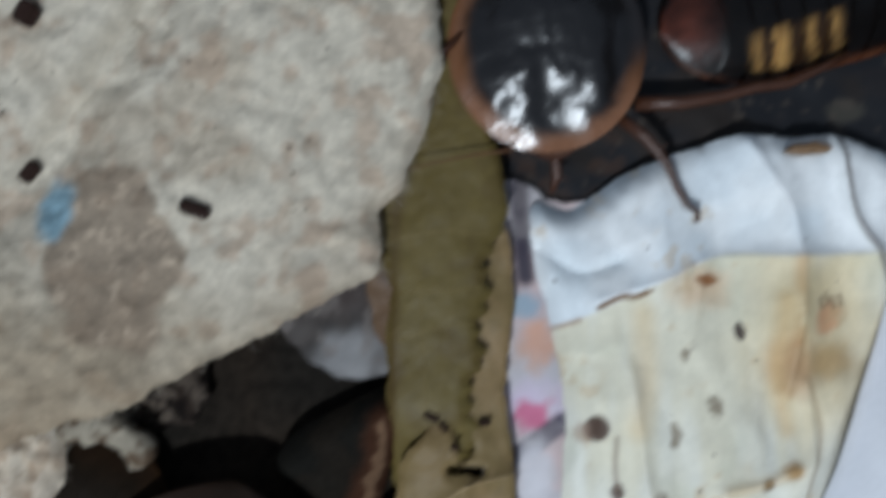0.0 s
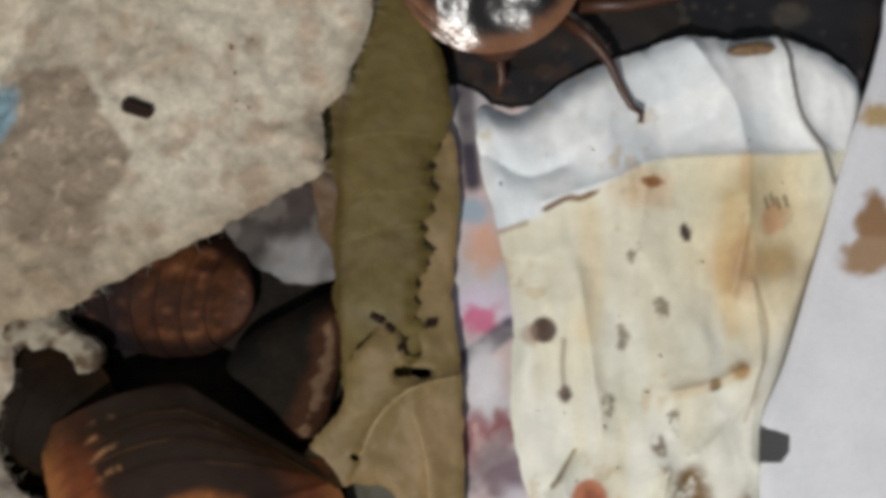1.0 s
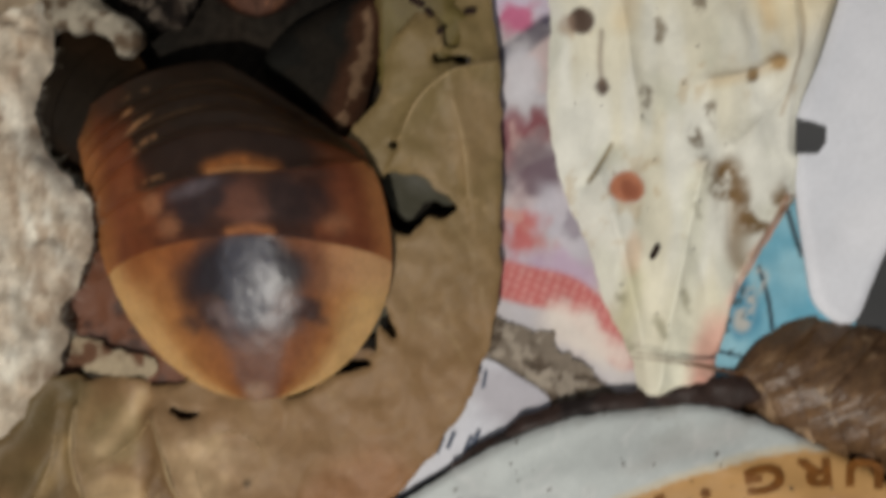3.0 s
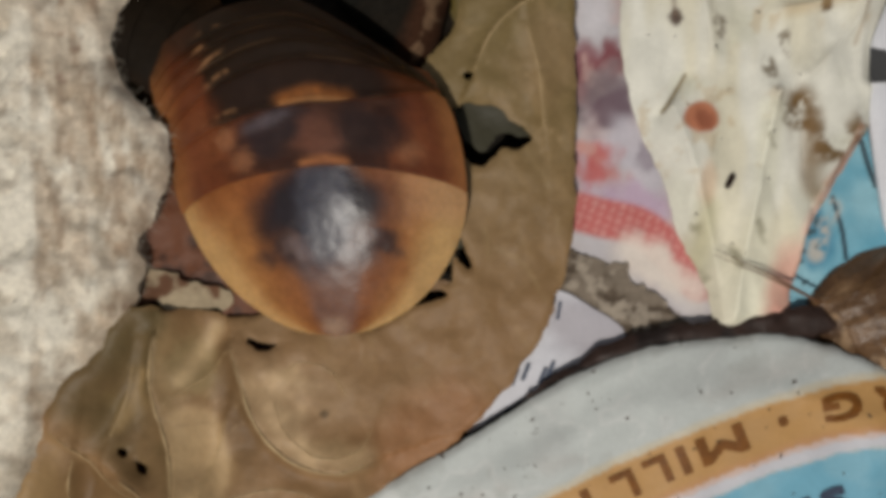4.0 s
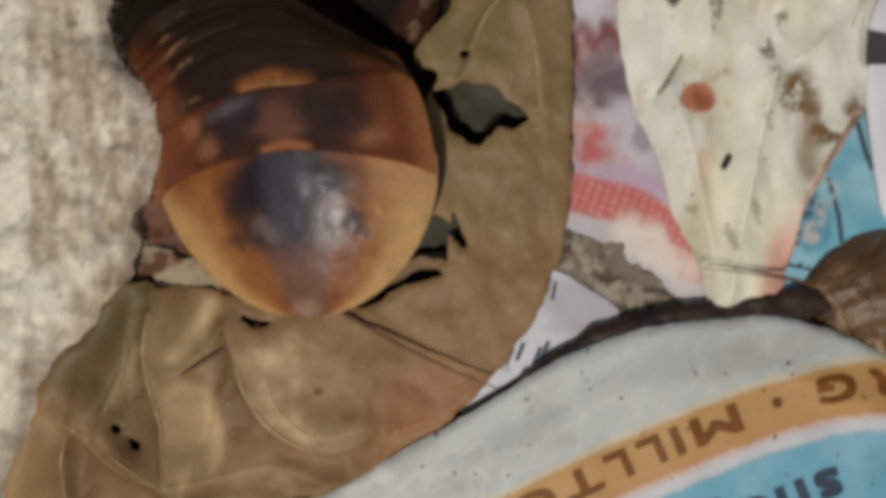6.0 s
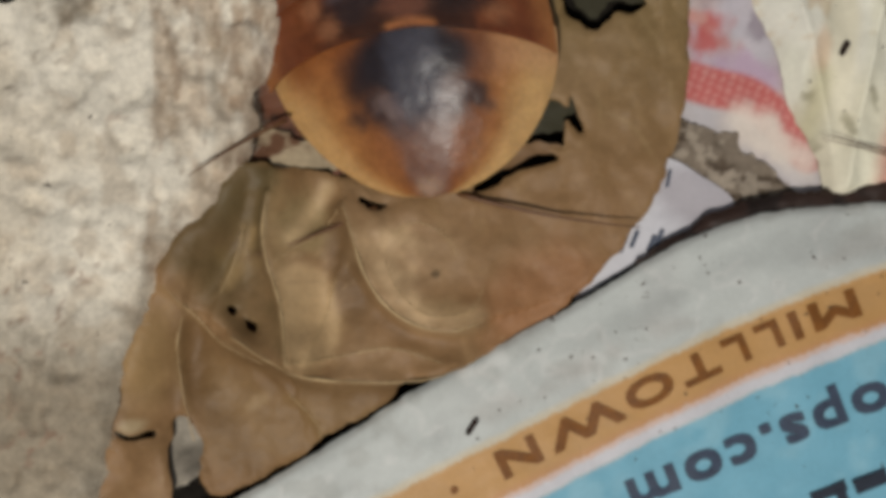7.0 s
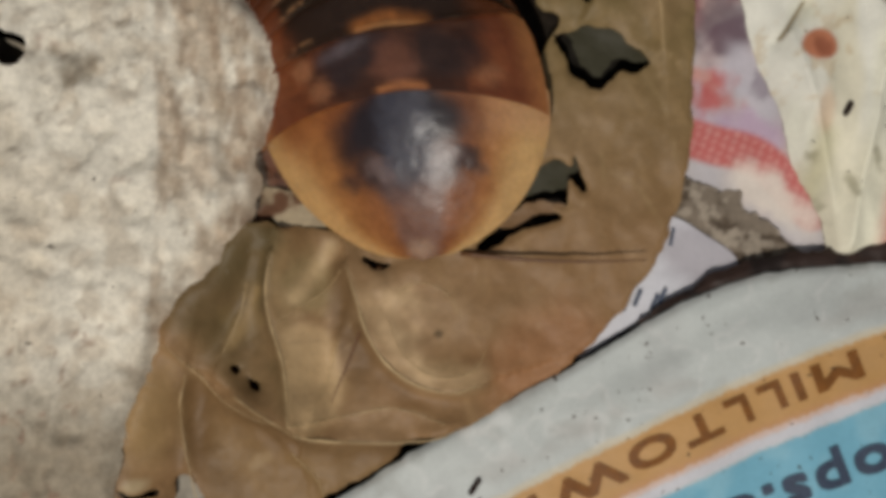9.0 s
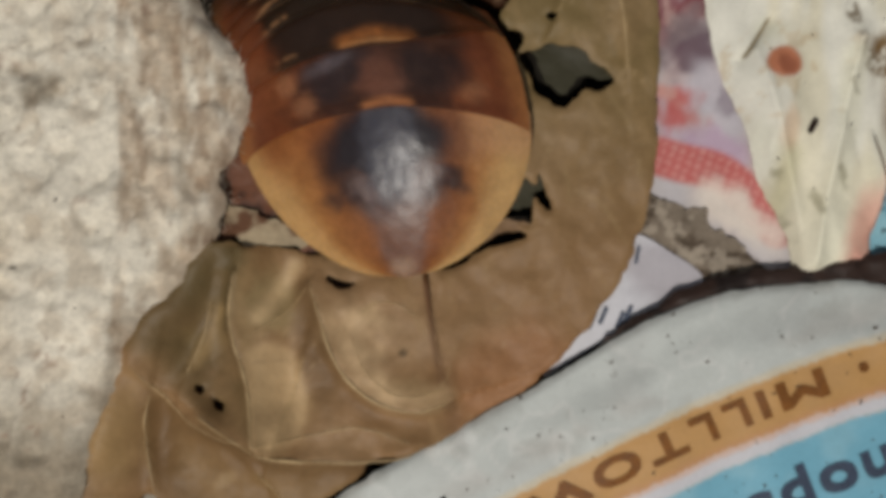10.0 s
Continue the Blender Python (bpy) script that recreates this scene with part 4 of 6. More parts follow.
def leaf_colour(x, y):
    # Tan and olive blade; light and shade of its folds partly painted in
    c = lin(147, 114, 78) + 0 * x[..., None]
    up = step(-24, 12, y)
    c = fill(c, up, lin(128, 109, 70))
    c = fill(c, step(-0.2, 0.6, fbm(x, y, 8, 135)) * 0.45, lin(158, 130, 96))
    c = fill(c, step(0.0, 0.7, fbm(x, y, 5, 136)) * 0.2, lin(124, 98, 62))
    c = fill(c, step(0.1, 0.5, fbm(x + 0.4 * y, 0.25 * y, 1.1, 146)) * 0.18, lin(176, 146, 104))
    c = fill(c, blob(x, y, (-12.4, -29.4), 6, 4, 35, 0.6) * 0.6, lin(162, 112, 74))
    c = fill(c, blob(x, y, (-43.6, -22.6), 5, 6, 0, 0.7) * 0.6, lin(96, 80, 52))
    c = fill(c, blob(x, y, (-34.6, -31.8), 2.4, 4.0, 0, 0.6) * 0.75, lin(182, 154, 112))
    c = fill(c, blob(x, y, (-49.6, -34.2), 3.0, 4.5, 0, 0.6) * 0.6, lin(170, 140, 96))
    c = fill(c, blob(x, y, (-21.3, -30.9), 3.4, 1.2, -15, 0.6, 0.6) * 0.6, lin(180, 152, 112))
    flap_olive = soft_patch(x, y, [(-43.4, -17.7), (-41.5, -16.2), (-38.1, -17.1), (-38.8, -20.7), (-39.1, -24.1), (-37.6, -29.6), (-36.6, -34.9), (-41.9, -33.1), (-46.6, -28.9), (-49.2, -25.8), (-46.4, -22.5)], 0.7)
    c = fill(c, np.clip(flap_olive * (0.4 + 0.4 * step(-30, -23, y) + 0.6 * fbm(x, y, 4, 139)), 0, 1), lin(103, 87, 56))
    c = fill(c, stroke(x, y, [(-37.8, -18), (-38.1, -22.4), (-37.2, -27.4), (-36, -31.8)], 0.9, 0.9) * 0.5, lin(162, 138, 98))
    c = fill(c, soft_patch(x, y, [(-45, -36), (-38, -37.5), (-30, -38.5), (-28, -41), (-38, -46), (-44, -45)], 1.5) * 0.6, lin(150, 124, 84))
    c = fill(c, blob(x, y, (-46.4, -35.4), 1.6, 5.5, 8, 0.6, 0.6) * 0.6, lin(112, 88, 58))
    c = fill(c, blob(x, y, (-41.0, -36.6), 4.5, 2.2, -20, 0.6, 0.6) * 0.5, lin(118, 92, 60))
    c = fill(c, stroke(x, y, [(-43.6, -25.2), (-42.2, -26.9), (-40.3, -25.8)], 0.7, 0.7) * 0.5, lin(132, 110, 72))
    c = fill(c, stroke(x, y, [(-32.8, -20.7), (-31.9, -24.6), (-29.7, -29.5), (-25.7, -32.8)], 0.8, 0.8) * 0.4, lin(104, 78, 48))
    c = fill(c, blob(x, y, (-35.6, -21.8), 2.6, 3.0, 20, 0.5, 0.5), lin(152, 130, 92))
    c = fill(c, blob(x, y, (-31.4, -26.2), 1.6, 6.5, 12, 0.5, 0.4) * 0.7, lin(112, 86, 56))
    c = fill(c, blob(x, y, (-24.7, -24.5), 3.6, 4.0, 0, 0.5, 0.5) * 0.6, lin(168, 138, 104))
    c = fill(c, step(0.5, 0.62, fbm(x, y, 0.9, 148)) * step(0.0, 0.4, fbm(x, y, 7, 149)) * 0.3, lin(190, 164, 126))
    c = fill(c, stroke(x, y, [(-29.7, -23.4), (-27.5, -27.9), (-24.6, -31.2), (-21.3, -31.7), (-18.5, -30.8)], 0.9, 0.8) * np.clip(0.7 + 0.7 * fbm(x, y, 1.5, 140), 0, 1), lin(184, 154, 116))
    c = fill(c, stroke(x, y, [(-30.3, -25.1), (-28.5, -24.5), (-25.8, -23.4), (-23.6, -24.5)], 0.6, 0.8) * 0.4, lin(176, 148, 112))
    # Dark arc below the seam: shading put into the colour
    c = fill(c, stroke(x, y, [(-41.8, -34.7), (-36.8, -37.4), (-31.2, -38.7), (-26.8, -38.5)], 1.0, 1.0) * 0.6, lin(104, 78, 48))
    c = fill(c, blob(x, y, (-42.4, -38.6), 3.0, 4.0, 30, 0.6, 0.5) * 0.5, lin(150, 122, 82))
    c = fill(c, blob(x, y, (-22.5, -26.9), 0.45, 0.4, 0, 0.4), lin(96, 76, 50))
    c = fill(c, stroke(x, y, [(-36.9, -27.9), (-35.5, -27.7), (-33.9, -27.9)], 0.12, 0.1), lin(96, 74, 50))
    # Pale ridges and planes imitate light caught by the folds
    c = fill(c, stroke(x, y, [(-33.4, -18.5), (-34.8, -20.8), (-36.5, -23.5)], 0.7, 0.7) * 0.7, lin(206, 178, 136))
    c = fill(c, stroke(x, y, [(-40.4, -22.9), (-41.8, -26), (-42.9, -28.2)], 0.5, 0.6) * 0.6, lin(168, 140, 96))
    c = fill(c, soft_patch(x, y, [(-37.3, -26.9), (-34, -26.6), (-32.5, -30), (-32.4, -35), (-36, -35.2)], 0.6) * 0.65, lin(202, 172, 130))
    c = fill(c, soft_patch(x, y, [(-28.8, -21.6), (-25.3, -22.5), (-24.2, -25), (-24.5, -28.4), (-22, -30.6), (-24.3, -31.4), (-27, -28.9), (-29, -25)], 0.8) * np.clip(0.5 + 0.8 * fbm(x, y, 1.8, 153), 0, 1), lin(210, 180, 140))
    for p in ([(-4.3, 2.7), (-2.3, -1.2), (-0.1, -5), (0.8, -9.5)], [(-1.9, 4.9), (-3.2, -0.1), (-5.6, -4)], [(-5.6, -10.7), (-2.8, -12.3), (-0.5, -16.1)], [(-8.4, -6.8), (-6.7, -9), (-6.1, -12.3)]):
        c = fill(c, stroke(x, y, p, 0.12, 0.3) * 0.4 * step(-0.4, 0.2, fbm(x, y, 2.0, 152)), lin(178, 154, 112))
    # Lit lip of the slit, bright ridge spot and shaded grooves, as colour
    c = fill(c, blob(x, y, (-51.7, -41.9), 1.1, 0.7, 10, 0.5, 0.2), lin(196, 176, 140))
    c = fill(c, blob(x, y, (-40, -39.7), 1.2, 0.7, 30, 0.6, 0.4) * 0.7, lin(186, 160, 120))
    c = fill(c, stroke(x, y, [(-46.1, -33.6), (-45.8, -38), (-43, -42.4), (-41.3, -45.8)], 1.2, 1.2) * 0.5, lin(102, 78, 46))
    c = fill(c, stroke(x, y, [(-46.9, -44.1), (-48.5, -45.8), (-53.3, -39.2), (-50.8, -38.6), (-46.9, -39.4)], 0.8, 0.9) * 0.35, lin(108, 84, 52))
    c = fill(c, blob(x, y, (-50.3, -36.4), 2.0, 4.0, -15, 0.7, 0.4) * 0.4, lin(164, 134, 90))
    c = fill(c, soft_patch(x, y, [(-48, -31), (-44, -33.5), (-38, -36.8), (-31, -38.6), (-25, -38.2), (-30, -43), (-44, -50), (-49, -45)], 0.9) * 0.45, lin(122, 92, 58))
    for p, h, w in VEINS:
        c = fill(c, stroke(x, y, p, 0.15, 0.4) * 0.3 * step(-0.5, 0.2, fbm(x, y, 2.0, 150)), lin(176, 150, 108))
    return c * (1 + 0.06 * fbm(x, y, 1.2, 137))[..., None]


LEAF_HOLES = [
    [(-11.3, 2.7), (-10.5, 0.8), (-9.8, -1.2), (-8.4, -1.9), (-7.6, -2.6), (-6.6, -2.7), (-5.7, -1.7), (-4.8, -0.8), (-3.2, -0.8), (-1.9, 0.2), (-2.6, 1.1), (-4, 2), (-5, 3.2), (-8.2, 3.7)],
    [(-14.5, -11.2), (-11.1, -9.7), (-9.6, -10.3), (-9.2, -9.1), (-8.6, -10.9), (-8, -12.4), (-8.6, -12.8), (-9.5, -11.5), (-9.9, -12.4), (-9.9, -14.1), (-11.8, -14.5), (-10.5, -15.2), (-11.6, -16), (-14.1, -16.6), (-16.9, -18.2), (-18.8, -18.7), (-17.7, -16.8), (-15.5, -14.6)],
    [(-42.9, -30.5), (-42.2, -30.5), (-41.9, -31.0), (-42.4, -31.3)],
    [(-41.4, -31.4), (-40.7, -31.8), (-39.8, -32.4), (-40, -32.9), (-40.8, -32.5)],
    [(-53, -42.1), (-51.8, -42.9), (-50.1, -42.6), (-50, -43.3), (-51.8, -43.5), (-52.9, -43)],
    [(-30.2, -19.3), (-28.6, -19.9), (-27.4, -20.1), (-28.2, -20.8), (-29.6, -20.3)],
    [(-4.2, 15.2), (-2.3, 15.3), (-0.7, 15.1), (-1, 14.3), (-2.7, 14.3), (-4, 14.3)],
    [(-8.8, 6.6), (-8, 6.7), (-7.7, 6.2), (-8.4, 5.9)],
]
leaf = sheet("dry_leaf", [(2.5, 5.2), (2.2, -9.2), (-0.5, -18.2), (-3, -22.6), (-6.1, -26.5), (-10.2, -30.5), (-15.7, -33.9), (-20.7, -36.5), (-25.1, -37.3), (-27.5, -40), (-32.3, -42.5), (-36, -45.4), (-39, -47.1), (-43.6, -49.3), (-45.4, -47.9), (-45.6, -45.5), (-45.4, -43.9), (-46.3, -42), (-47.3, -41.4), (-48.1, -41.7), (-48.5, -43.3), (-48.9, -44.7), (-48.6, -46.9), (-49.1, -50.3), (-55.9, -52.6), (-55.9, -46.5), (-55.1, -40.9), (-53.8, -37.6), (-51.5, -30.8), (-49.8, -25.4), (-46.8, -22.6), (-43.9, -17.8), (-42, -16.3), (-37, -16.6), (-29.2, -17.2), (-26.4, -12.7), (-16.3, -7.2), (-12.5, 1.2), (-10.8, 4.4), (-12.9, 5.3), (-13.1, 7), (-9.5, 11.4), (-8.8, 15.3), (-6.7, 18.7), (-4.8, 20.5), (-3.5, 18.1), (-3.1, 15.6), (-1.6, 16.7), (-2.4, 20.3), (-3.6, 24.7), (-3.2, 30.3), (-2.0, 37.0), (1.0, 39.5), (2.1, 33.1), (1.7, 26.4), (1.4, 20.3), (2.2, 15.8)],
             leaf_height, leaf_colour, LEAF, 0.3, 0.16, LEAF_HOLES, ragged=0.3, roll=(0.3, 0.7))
for p, h, w in VEINS:
    q = line(p, 6)
    t = np.linspace(0, 1, len(q))
    link("vein", tube_mesh("vein", np.column_stack([q, leaf_height(q[:, 0], q[:, 1]) + 0.06]), (0.03 + 0.13 * h * np.sin(math.pi * np.clip(t, 0.06, 0.94))) * (1 + 0.9 * fbm(q[:, 0], q[:, 1], 1.2, 173)), VEIN, 6), leaf)
tagged(leaf, "large tan dry leaf, creased, with gnawed holes", "leaf")


def strip_height(x, y):
    d = near(x, y, line([(-4.2, 60.9), (-4.6, 47.1), (-4.5, 33.2), (-4.7, 33.1), (-5.3, 20.3)]))[0]
    return 4.1 - 0.02 * d * d - 2.4 * step(22.0, 13.5, y) + 0.3 * fbm(x, y, 7, 141) + 0.12 * fbm(x, y, 2, 142)


def strip_colour(x, y):
    c = lin(100, 86, 42) + 0 * x[..., None]
    c = fill(c, step(-0.2, 0.5, fbm(x, y, 5, 143)) * 0.6, lin(112, 98, 54))
    c = fill(c, step(0.1, 0.5, fbm(x, y, 2.5, 144)) * 0.4, lin(84, 68, 34))
    for p in ([(-9.6, 37.4), (-5.2, 38.2), (-0.3, 37.9)], [(-9.4, 27.5), (-5.2, 28.9), (-0.8, 29.4)], [(-9.1, 32.2), (-4.1, 32.5), (-0.3, 33)]):
        c = fill(c, stroke(x, y, p, 0.1, 0.15) * 0.45, lin(140, 124, 76))
    c = fill(c, stroke(x, y, [(-8.9, 44.6), (-9.6, 36.9), (-9.6, 28.1), (-9.8, 18.2)], 0.5, 0.6) * 0.5, lin(74, 54, 32))
    return c * (1 + 0.10 * fbm(x, y, 1.0, 147))[..., None]


STRIP_EDGE = smooth([(-5.8, 65.6), (-5.7, 60.6), (-7.1, 54), (-8.4, 50.2), (-8.9, 44.7), (-12, 40), (-11.2, 36.5), (-10, 32.7), (-10.3, 28.1), (-10.2, 22.6), (-10.1, 18.2), (-10, 14.9), (-9.3, 12.4), (-6.9, 11.6), (-3.6, 13.2), (-1.7, 16), (0, 18.6), (-0.9, 19.7), (-1.8, 20.4), (-1.6, 23.7), (-0.5, 25.7), (-0.9, 29.2), (0.1, 32.3), (-0.4, 35.1), (1.4, 39.3), (1, 44), (-0.2, 47.8), (-1.1, 53.5), (-2.5, 60.6), (-2.6, 65.6)])
# small round bites along one side
bitten = step(17.5, 19.5, STRIP_EDGE[:, 1]) * step(39.0, 36.5, STRIP_EDGE[:, 1]) * (STRIP_EDGE[:, 0] > -3)
STRIP_EDGE[:, 0] -= bitten * (0.9 * np.abs(np.sin(math.pi * STRIP_EDGE[:, 1] / 1.9 + 0.8 * fbm(STRIP_EDGE[:, 1], 0 * STRIP_EDGE[:, 1], 5, 148))) - 0.2)
strip = sheet("leaf_strip", STRIP_EDGE,
              strip_height, strip_colour, LEAF, 0.22, 0.16, ragged=0.35, roll=(0.5, 1.0), sharp=True)
for p in ([(-9.6, 37.4), (-5.2, 38.2), (-0.3, 37.9)], [(-9.4, 27.5), (-5.2, 28.9), (-1.3, 29.4)], [(-9.1, 32.2), (-4.1, 32.5), (-0.6, 33)], [(-9.3, 41.3), (-7.4, 34.7), (-6.6, 26.4), (-6.4, 20.4)]):
    q = line(p, 6)
    link("vein", tube_mesh("vein", np.column_stack([q, strip_height(q[:, 0], q[:, 1])]), 0.07 * np.ones(len(q)), LEAF_RIB, 6), strip)
tagged(strip, "olive-brown dry leaf strip with gnawed edge", "leaf")


# ---- pulp egg trays ----
def tray_bumps(x, y, seed, rough=1.0):
    ridged = 0.3 - np.abs(fbm(x, y, 2.6, seed + 7, 4)) * 1.4
    return 0.7 * fbm(x, y, 7, seed) + 0.42 * rough * ridged + 0.16 * rough * fbm(x, y, 2.0, seed + 3) + 0.12 * fbm(x, y, 0.9, seed + 5)


def tray_a_height(x, y):
    d = near(x, y, line([(-29.1, 67.6), (-33.3, 59.7), (-39.6, 50.6), (-46.4, 41), (-57, 32)]))
    z = 7.6 - 2.6 * np.exp(-(d[0] / np.where(d[3] > 0, 4.0, 1.4)) ** 2)
    z = z + 2.0 * step(42, 20, y + 0.25 * (x + 40)) * step(-14, -30, x)
    return z + tray_bumps(x, y, 151) - 0.004 * np.clip(-x - 62, 0, 80) ** 2 - 0.004 * np.clip(y - 62, 0, 80) ** 2


def tray_a_colour(x, y):
    c = lin(207, 197, 178) + 0 * x[..., None]
    c = fill(c, step(0.0, 0.5, fbm(x, y, 9, 155)) * 0.5, lin(172, 156, 134))
    c = fill(c, step(0.05, 0.45, fbm(x, y, 2.4, 156)) * 0.5, lin(168, 140, 116))
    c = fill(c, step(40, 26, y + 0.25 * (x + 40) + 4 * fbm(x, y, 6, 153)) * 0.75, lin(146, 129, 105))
    stain = np.maximum(blob(x, y, (-35.6, 35), 6.8, 5.6, 0, 0.07, 0.22, 8), blob(x, y, (-36.4, 40.3), 4.6, 3.6, 0, 0.12, 0.35, 9))
    stain = np.maximum(stain, blob(x, y, (-35.1, 29.2), 4.0, 2.6, 0, 0.3, 0.4, 9))
    c = fill(c, stain * 0.85, lin(138, 122, 104))
    c = fill(c, stain * step(0.25, 0.4, fbm(x, y, 1.3, 158)) * 0.7, lin(190, 172, 150))
    c = fill(c, blob(x, y, (-41.3, 39.8), 1.7, 2.6, 0, 0.4, 0.5), lin(140, 166, 178))
    return c * (1 + 0.2 * fbm(x, y, 1.1, 159))[..., None]


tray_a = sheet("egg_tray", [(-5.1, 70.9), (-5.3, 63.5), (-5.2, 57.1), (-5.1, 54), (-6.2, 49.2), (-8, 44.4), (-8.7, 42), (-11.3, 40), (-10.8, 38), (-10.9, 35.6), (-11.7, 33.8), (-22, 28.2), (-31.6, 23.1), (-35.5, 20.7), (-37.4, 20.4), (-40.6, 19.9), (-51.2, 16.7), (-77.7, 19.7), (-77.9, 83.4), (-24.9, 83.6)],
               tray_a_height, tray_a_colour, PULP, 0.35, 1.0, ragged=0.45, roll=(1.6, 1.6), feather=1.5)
tagged(tray_a, "grey-beige moulded pulp egg tray with a brown stain", "egg tray")


TRAY_B_EDGE = [(-49.9, 15.9), (-49.7, 5.3), (-49.5, -3.1), (-49.2, -10.4), (-49.3, -17.3), (-49.7, -24.1)]


def tray_b_height(x, y):
    d = near(x, y, line([(-58.6, 15.8), (-58.5, -0), (-57.9, -10.5), (-56.7, -17.3)]))[0]
    ridge, _, _, ridge_side = near(x, y, line(TRAY_B_EDGE)[::-1])
    z = 7.8 - 0.8 * np.exp(-(d / 2.5) ** 2)
    # a moulded edge: the wall falls away on its far side
    z = z - 1.6 * (1 - np.exp(-np.clip(-ridge * ridge_side, 0, 30) / 3.0)) + 0.25 * np.exp(-(ridge / 0.7) ** 2)
    low = np.clip(-38 - y, 0, 40)
    return z + tray_bumps(x, y, 161, 2.1) - 0.02 * low ** 1.6 - 0.004 * np.clip(-x - 70, 0, 80) ** 2


def tray_b_colour(x, y):
    c = lin(226, 219, 203) + 0 * x[..., None]
    c = fill(c, step(0.0, 0.5, fbm(x, y, 8, 165)) * 0.4, lin(188, 174, 152))
    c = fill(c, step(0.1, 0.4, fbm(x, y, 2.2, 166)) * 0.35, lin(166, 146, 122))
    c = fill(c, (1 - step(0.0, 0.07, np.abs(fbm(x, y, 4.5, 168)))) * step(0.0, 0.3, fbm(x, y, 9, 178)) * 0.5, lin(120, 102, 82))
    c = fill(c, blob(x, y, (-60.5, -43.5), 15.0, 10.0, 10, 0.7, 0.5) * 0.85, lin(134, 121, 101))
    c = fill(c, blob(x, y, (-56.7, -2.3), 2.0, 1.3, 25, 0.5, 0.5) * 0.7, lin(128, 116, 98))
    c = fill(c, stroke(x, y, [(-57.9, -3.8), (-56.6, -2.4), (-54.9, -1.4)], 0.3, 0.4) * 0.6, lin(112, 100, 84))
    d, _, _, side = near(x, y, line(TRAY_B_EDGE)[::-1])
    c = fill(c, step(0.0, 0.5, -d * side) * step(-0.4, 0.2, fbm(x * 1.4 + 0.35 * y, y * 0.5 - 0.3 * x, 3, 174)) * 0.6, lin(170, 146, 120))
    c = fill(c, step(0.05, 0.25, fbm(x * 1.9 + 0.5 * y, y * 0.6 - 0.4 * x, 1.8, 175)) * step(0.0, 0.5, -d * side) * 0.5, lin(140, 116, 94))
    c = fill(c, step(0.1, 0.3, fbm(x * 1.8 - 0.4 * y, y * 0.6 + 0.3 * x, 1.5, 179)) * step(0.0, 0.5, -d * side) * 0.5, lin(216, 204, 184))
    c = fill(c, stroke(x, y, [(-43.9, -4.1), (-43.5, -6.2), (-43.7, -8.8), (-43.3, -13.1)], 0.5, 0.5) * 0.5, lin(140, 124, 104))
    c = fill(c, step(0.32, 0.5, fbm(x, y, 0.9, 176)) * step(0.0, 0.4, fbm(x, y, 6, 177)) * 0.6, lin(138, 108, 90))
    return c * (1 + 0.2 * fbm(x, y, 1.1, 169))[..., None]


tray_b = sheet("egg_tray", TRAY_B_RIM + [(-66, -70), (-95, -70), (-95, 30), (-66, 40)],
               tray_b_height, tray_b_colour, PULP, 0.35, 0.7, ragged=0.4, roll=(2.0, 2.0), feather=1.8,
               holes=[[(-64.6, 1.1), (-63.2, 1.3), (-61.6, 0.7), (-61.2, -0.5), (-61.9, -1.8), (-63.5, -2.2), (-64.9, -0.8)]], crisp=True)
tagged(tray_b, "grey-beige moulded pulp egg tray with fuzzy torn rim", "egg tray")


def fibres(tray, rim, height, n, seed):
    """Loose fibres standing out from a torn rim."""
    rng = random.Random(seed)
    path = line(rim, 8)
    verts, faces = [], []
    for k in range(n):
        i = rng.randrange(2, len(path) - 3)
        p, q = path[i], path[i + 1]
        t = math.atan2(q[1] - p[1], q[0] - p[0]) + math.pi / 2 + rng.uniform(-1.1, 1.1)
        ln = rng.uniform(0.5, 2.0)
        z = float(height(np.array([p[0]]), np.array([p[1]]))[0]) - rng.uniform(1.2, 2.8)
        bend = rng.uniform(-0.8, 0.8)
        b = len(verts)
        for m in range(4):
            f = m / 3
            a = t + bend * f
            r = 0.035 * (1 - 0.8 * f)
            cx, cy = p[0] - 0.5 * math.cos(t) + ln * f * math.cos(a), p[1] - 0.5 * math.sin(t) + ln * f * math.sin(a)
            cz = z + 0.3 * f * rng.uniform(-1, 1)
            verts += [(cx - r * math.sin(a), cy + r * math.cos(a), cz), (cx + r * math.sin(a), cy - r * math.cos(a), cz), (cx, cy, cz + r * 1.6)]
        for m in range(3):
            for s in range(3):
                faces.append((b + 3 * m + s, b + 3 * m + (s + 1) % 3, b + 3 * m + 3 + (s + 1) % 3, b + 3 * m + 3 + s))
    link("fuzz", mesh_from("fuzz", verts, faces, FIBRE), tray, kind="stuff")


fibres(tray_b, TRAY_B_RIM, tray_b_height, 260, 3)
fibres(tray_a, [(-40.6, 19.9), (-37.4, 20.4), (-35.5, 20.7), (-31.6, 23.1), (-22, 28.2), (-11.7, 33.8), (-10.9, 35.6), (-11.3, 40), (-8.7, 42), (-8, 44.4), (-6.2, 49.2), (-5.1, 54)][::-1], tray_a_height, 120, 4)

def cup(tray, x, y, top):
    """A hollow cup below a tray, on which it stands."""
    u, v = np.meshgrid(np.linspace(0, 1, 8), np.linspace(0, 2 * math.pi, 25), indexing="ij")
    rad = 7.5 - 2.2 * u + 0.3 * np.sin(4 * v)
    z = top - (top + 1.6) * u
    link_ob = shell("cup", x + rad * np.cos(v), y + rad * np.sin(v), z, lin(186, 174, 154) + 0 * u[..., None], PULP, tray, 0.6)
    return link_ob


for x, y in ((-56, 58), (-28, 62), (-78, 62)):
    cup(tray_a, x, y, 5.0)
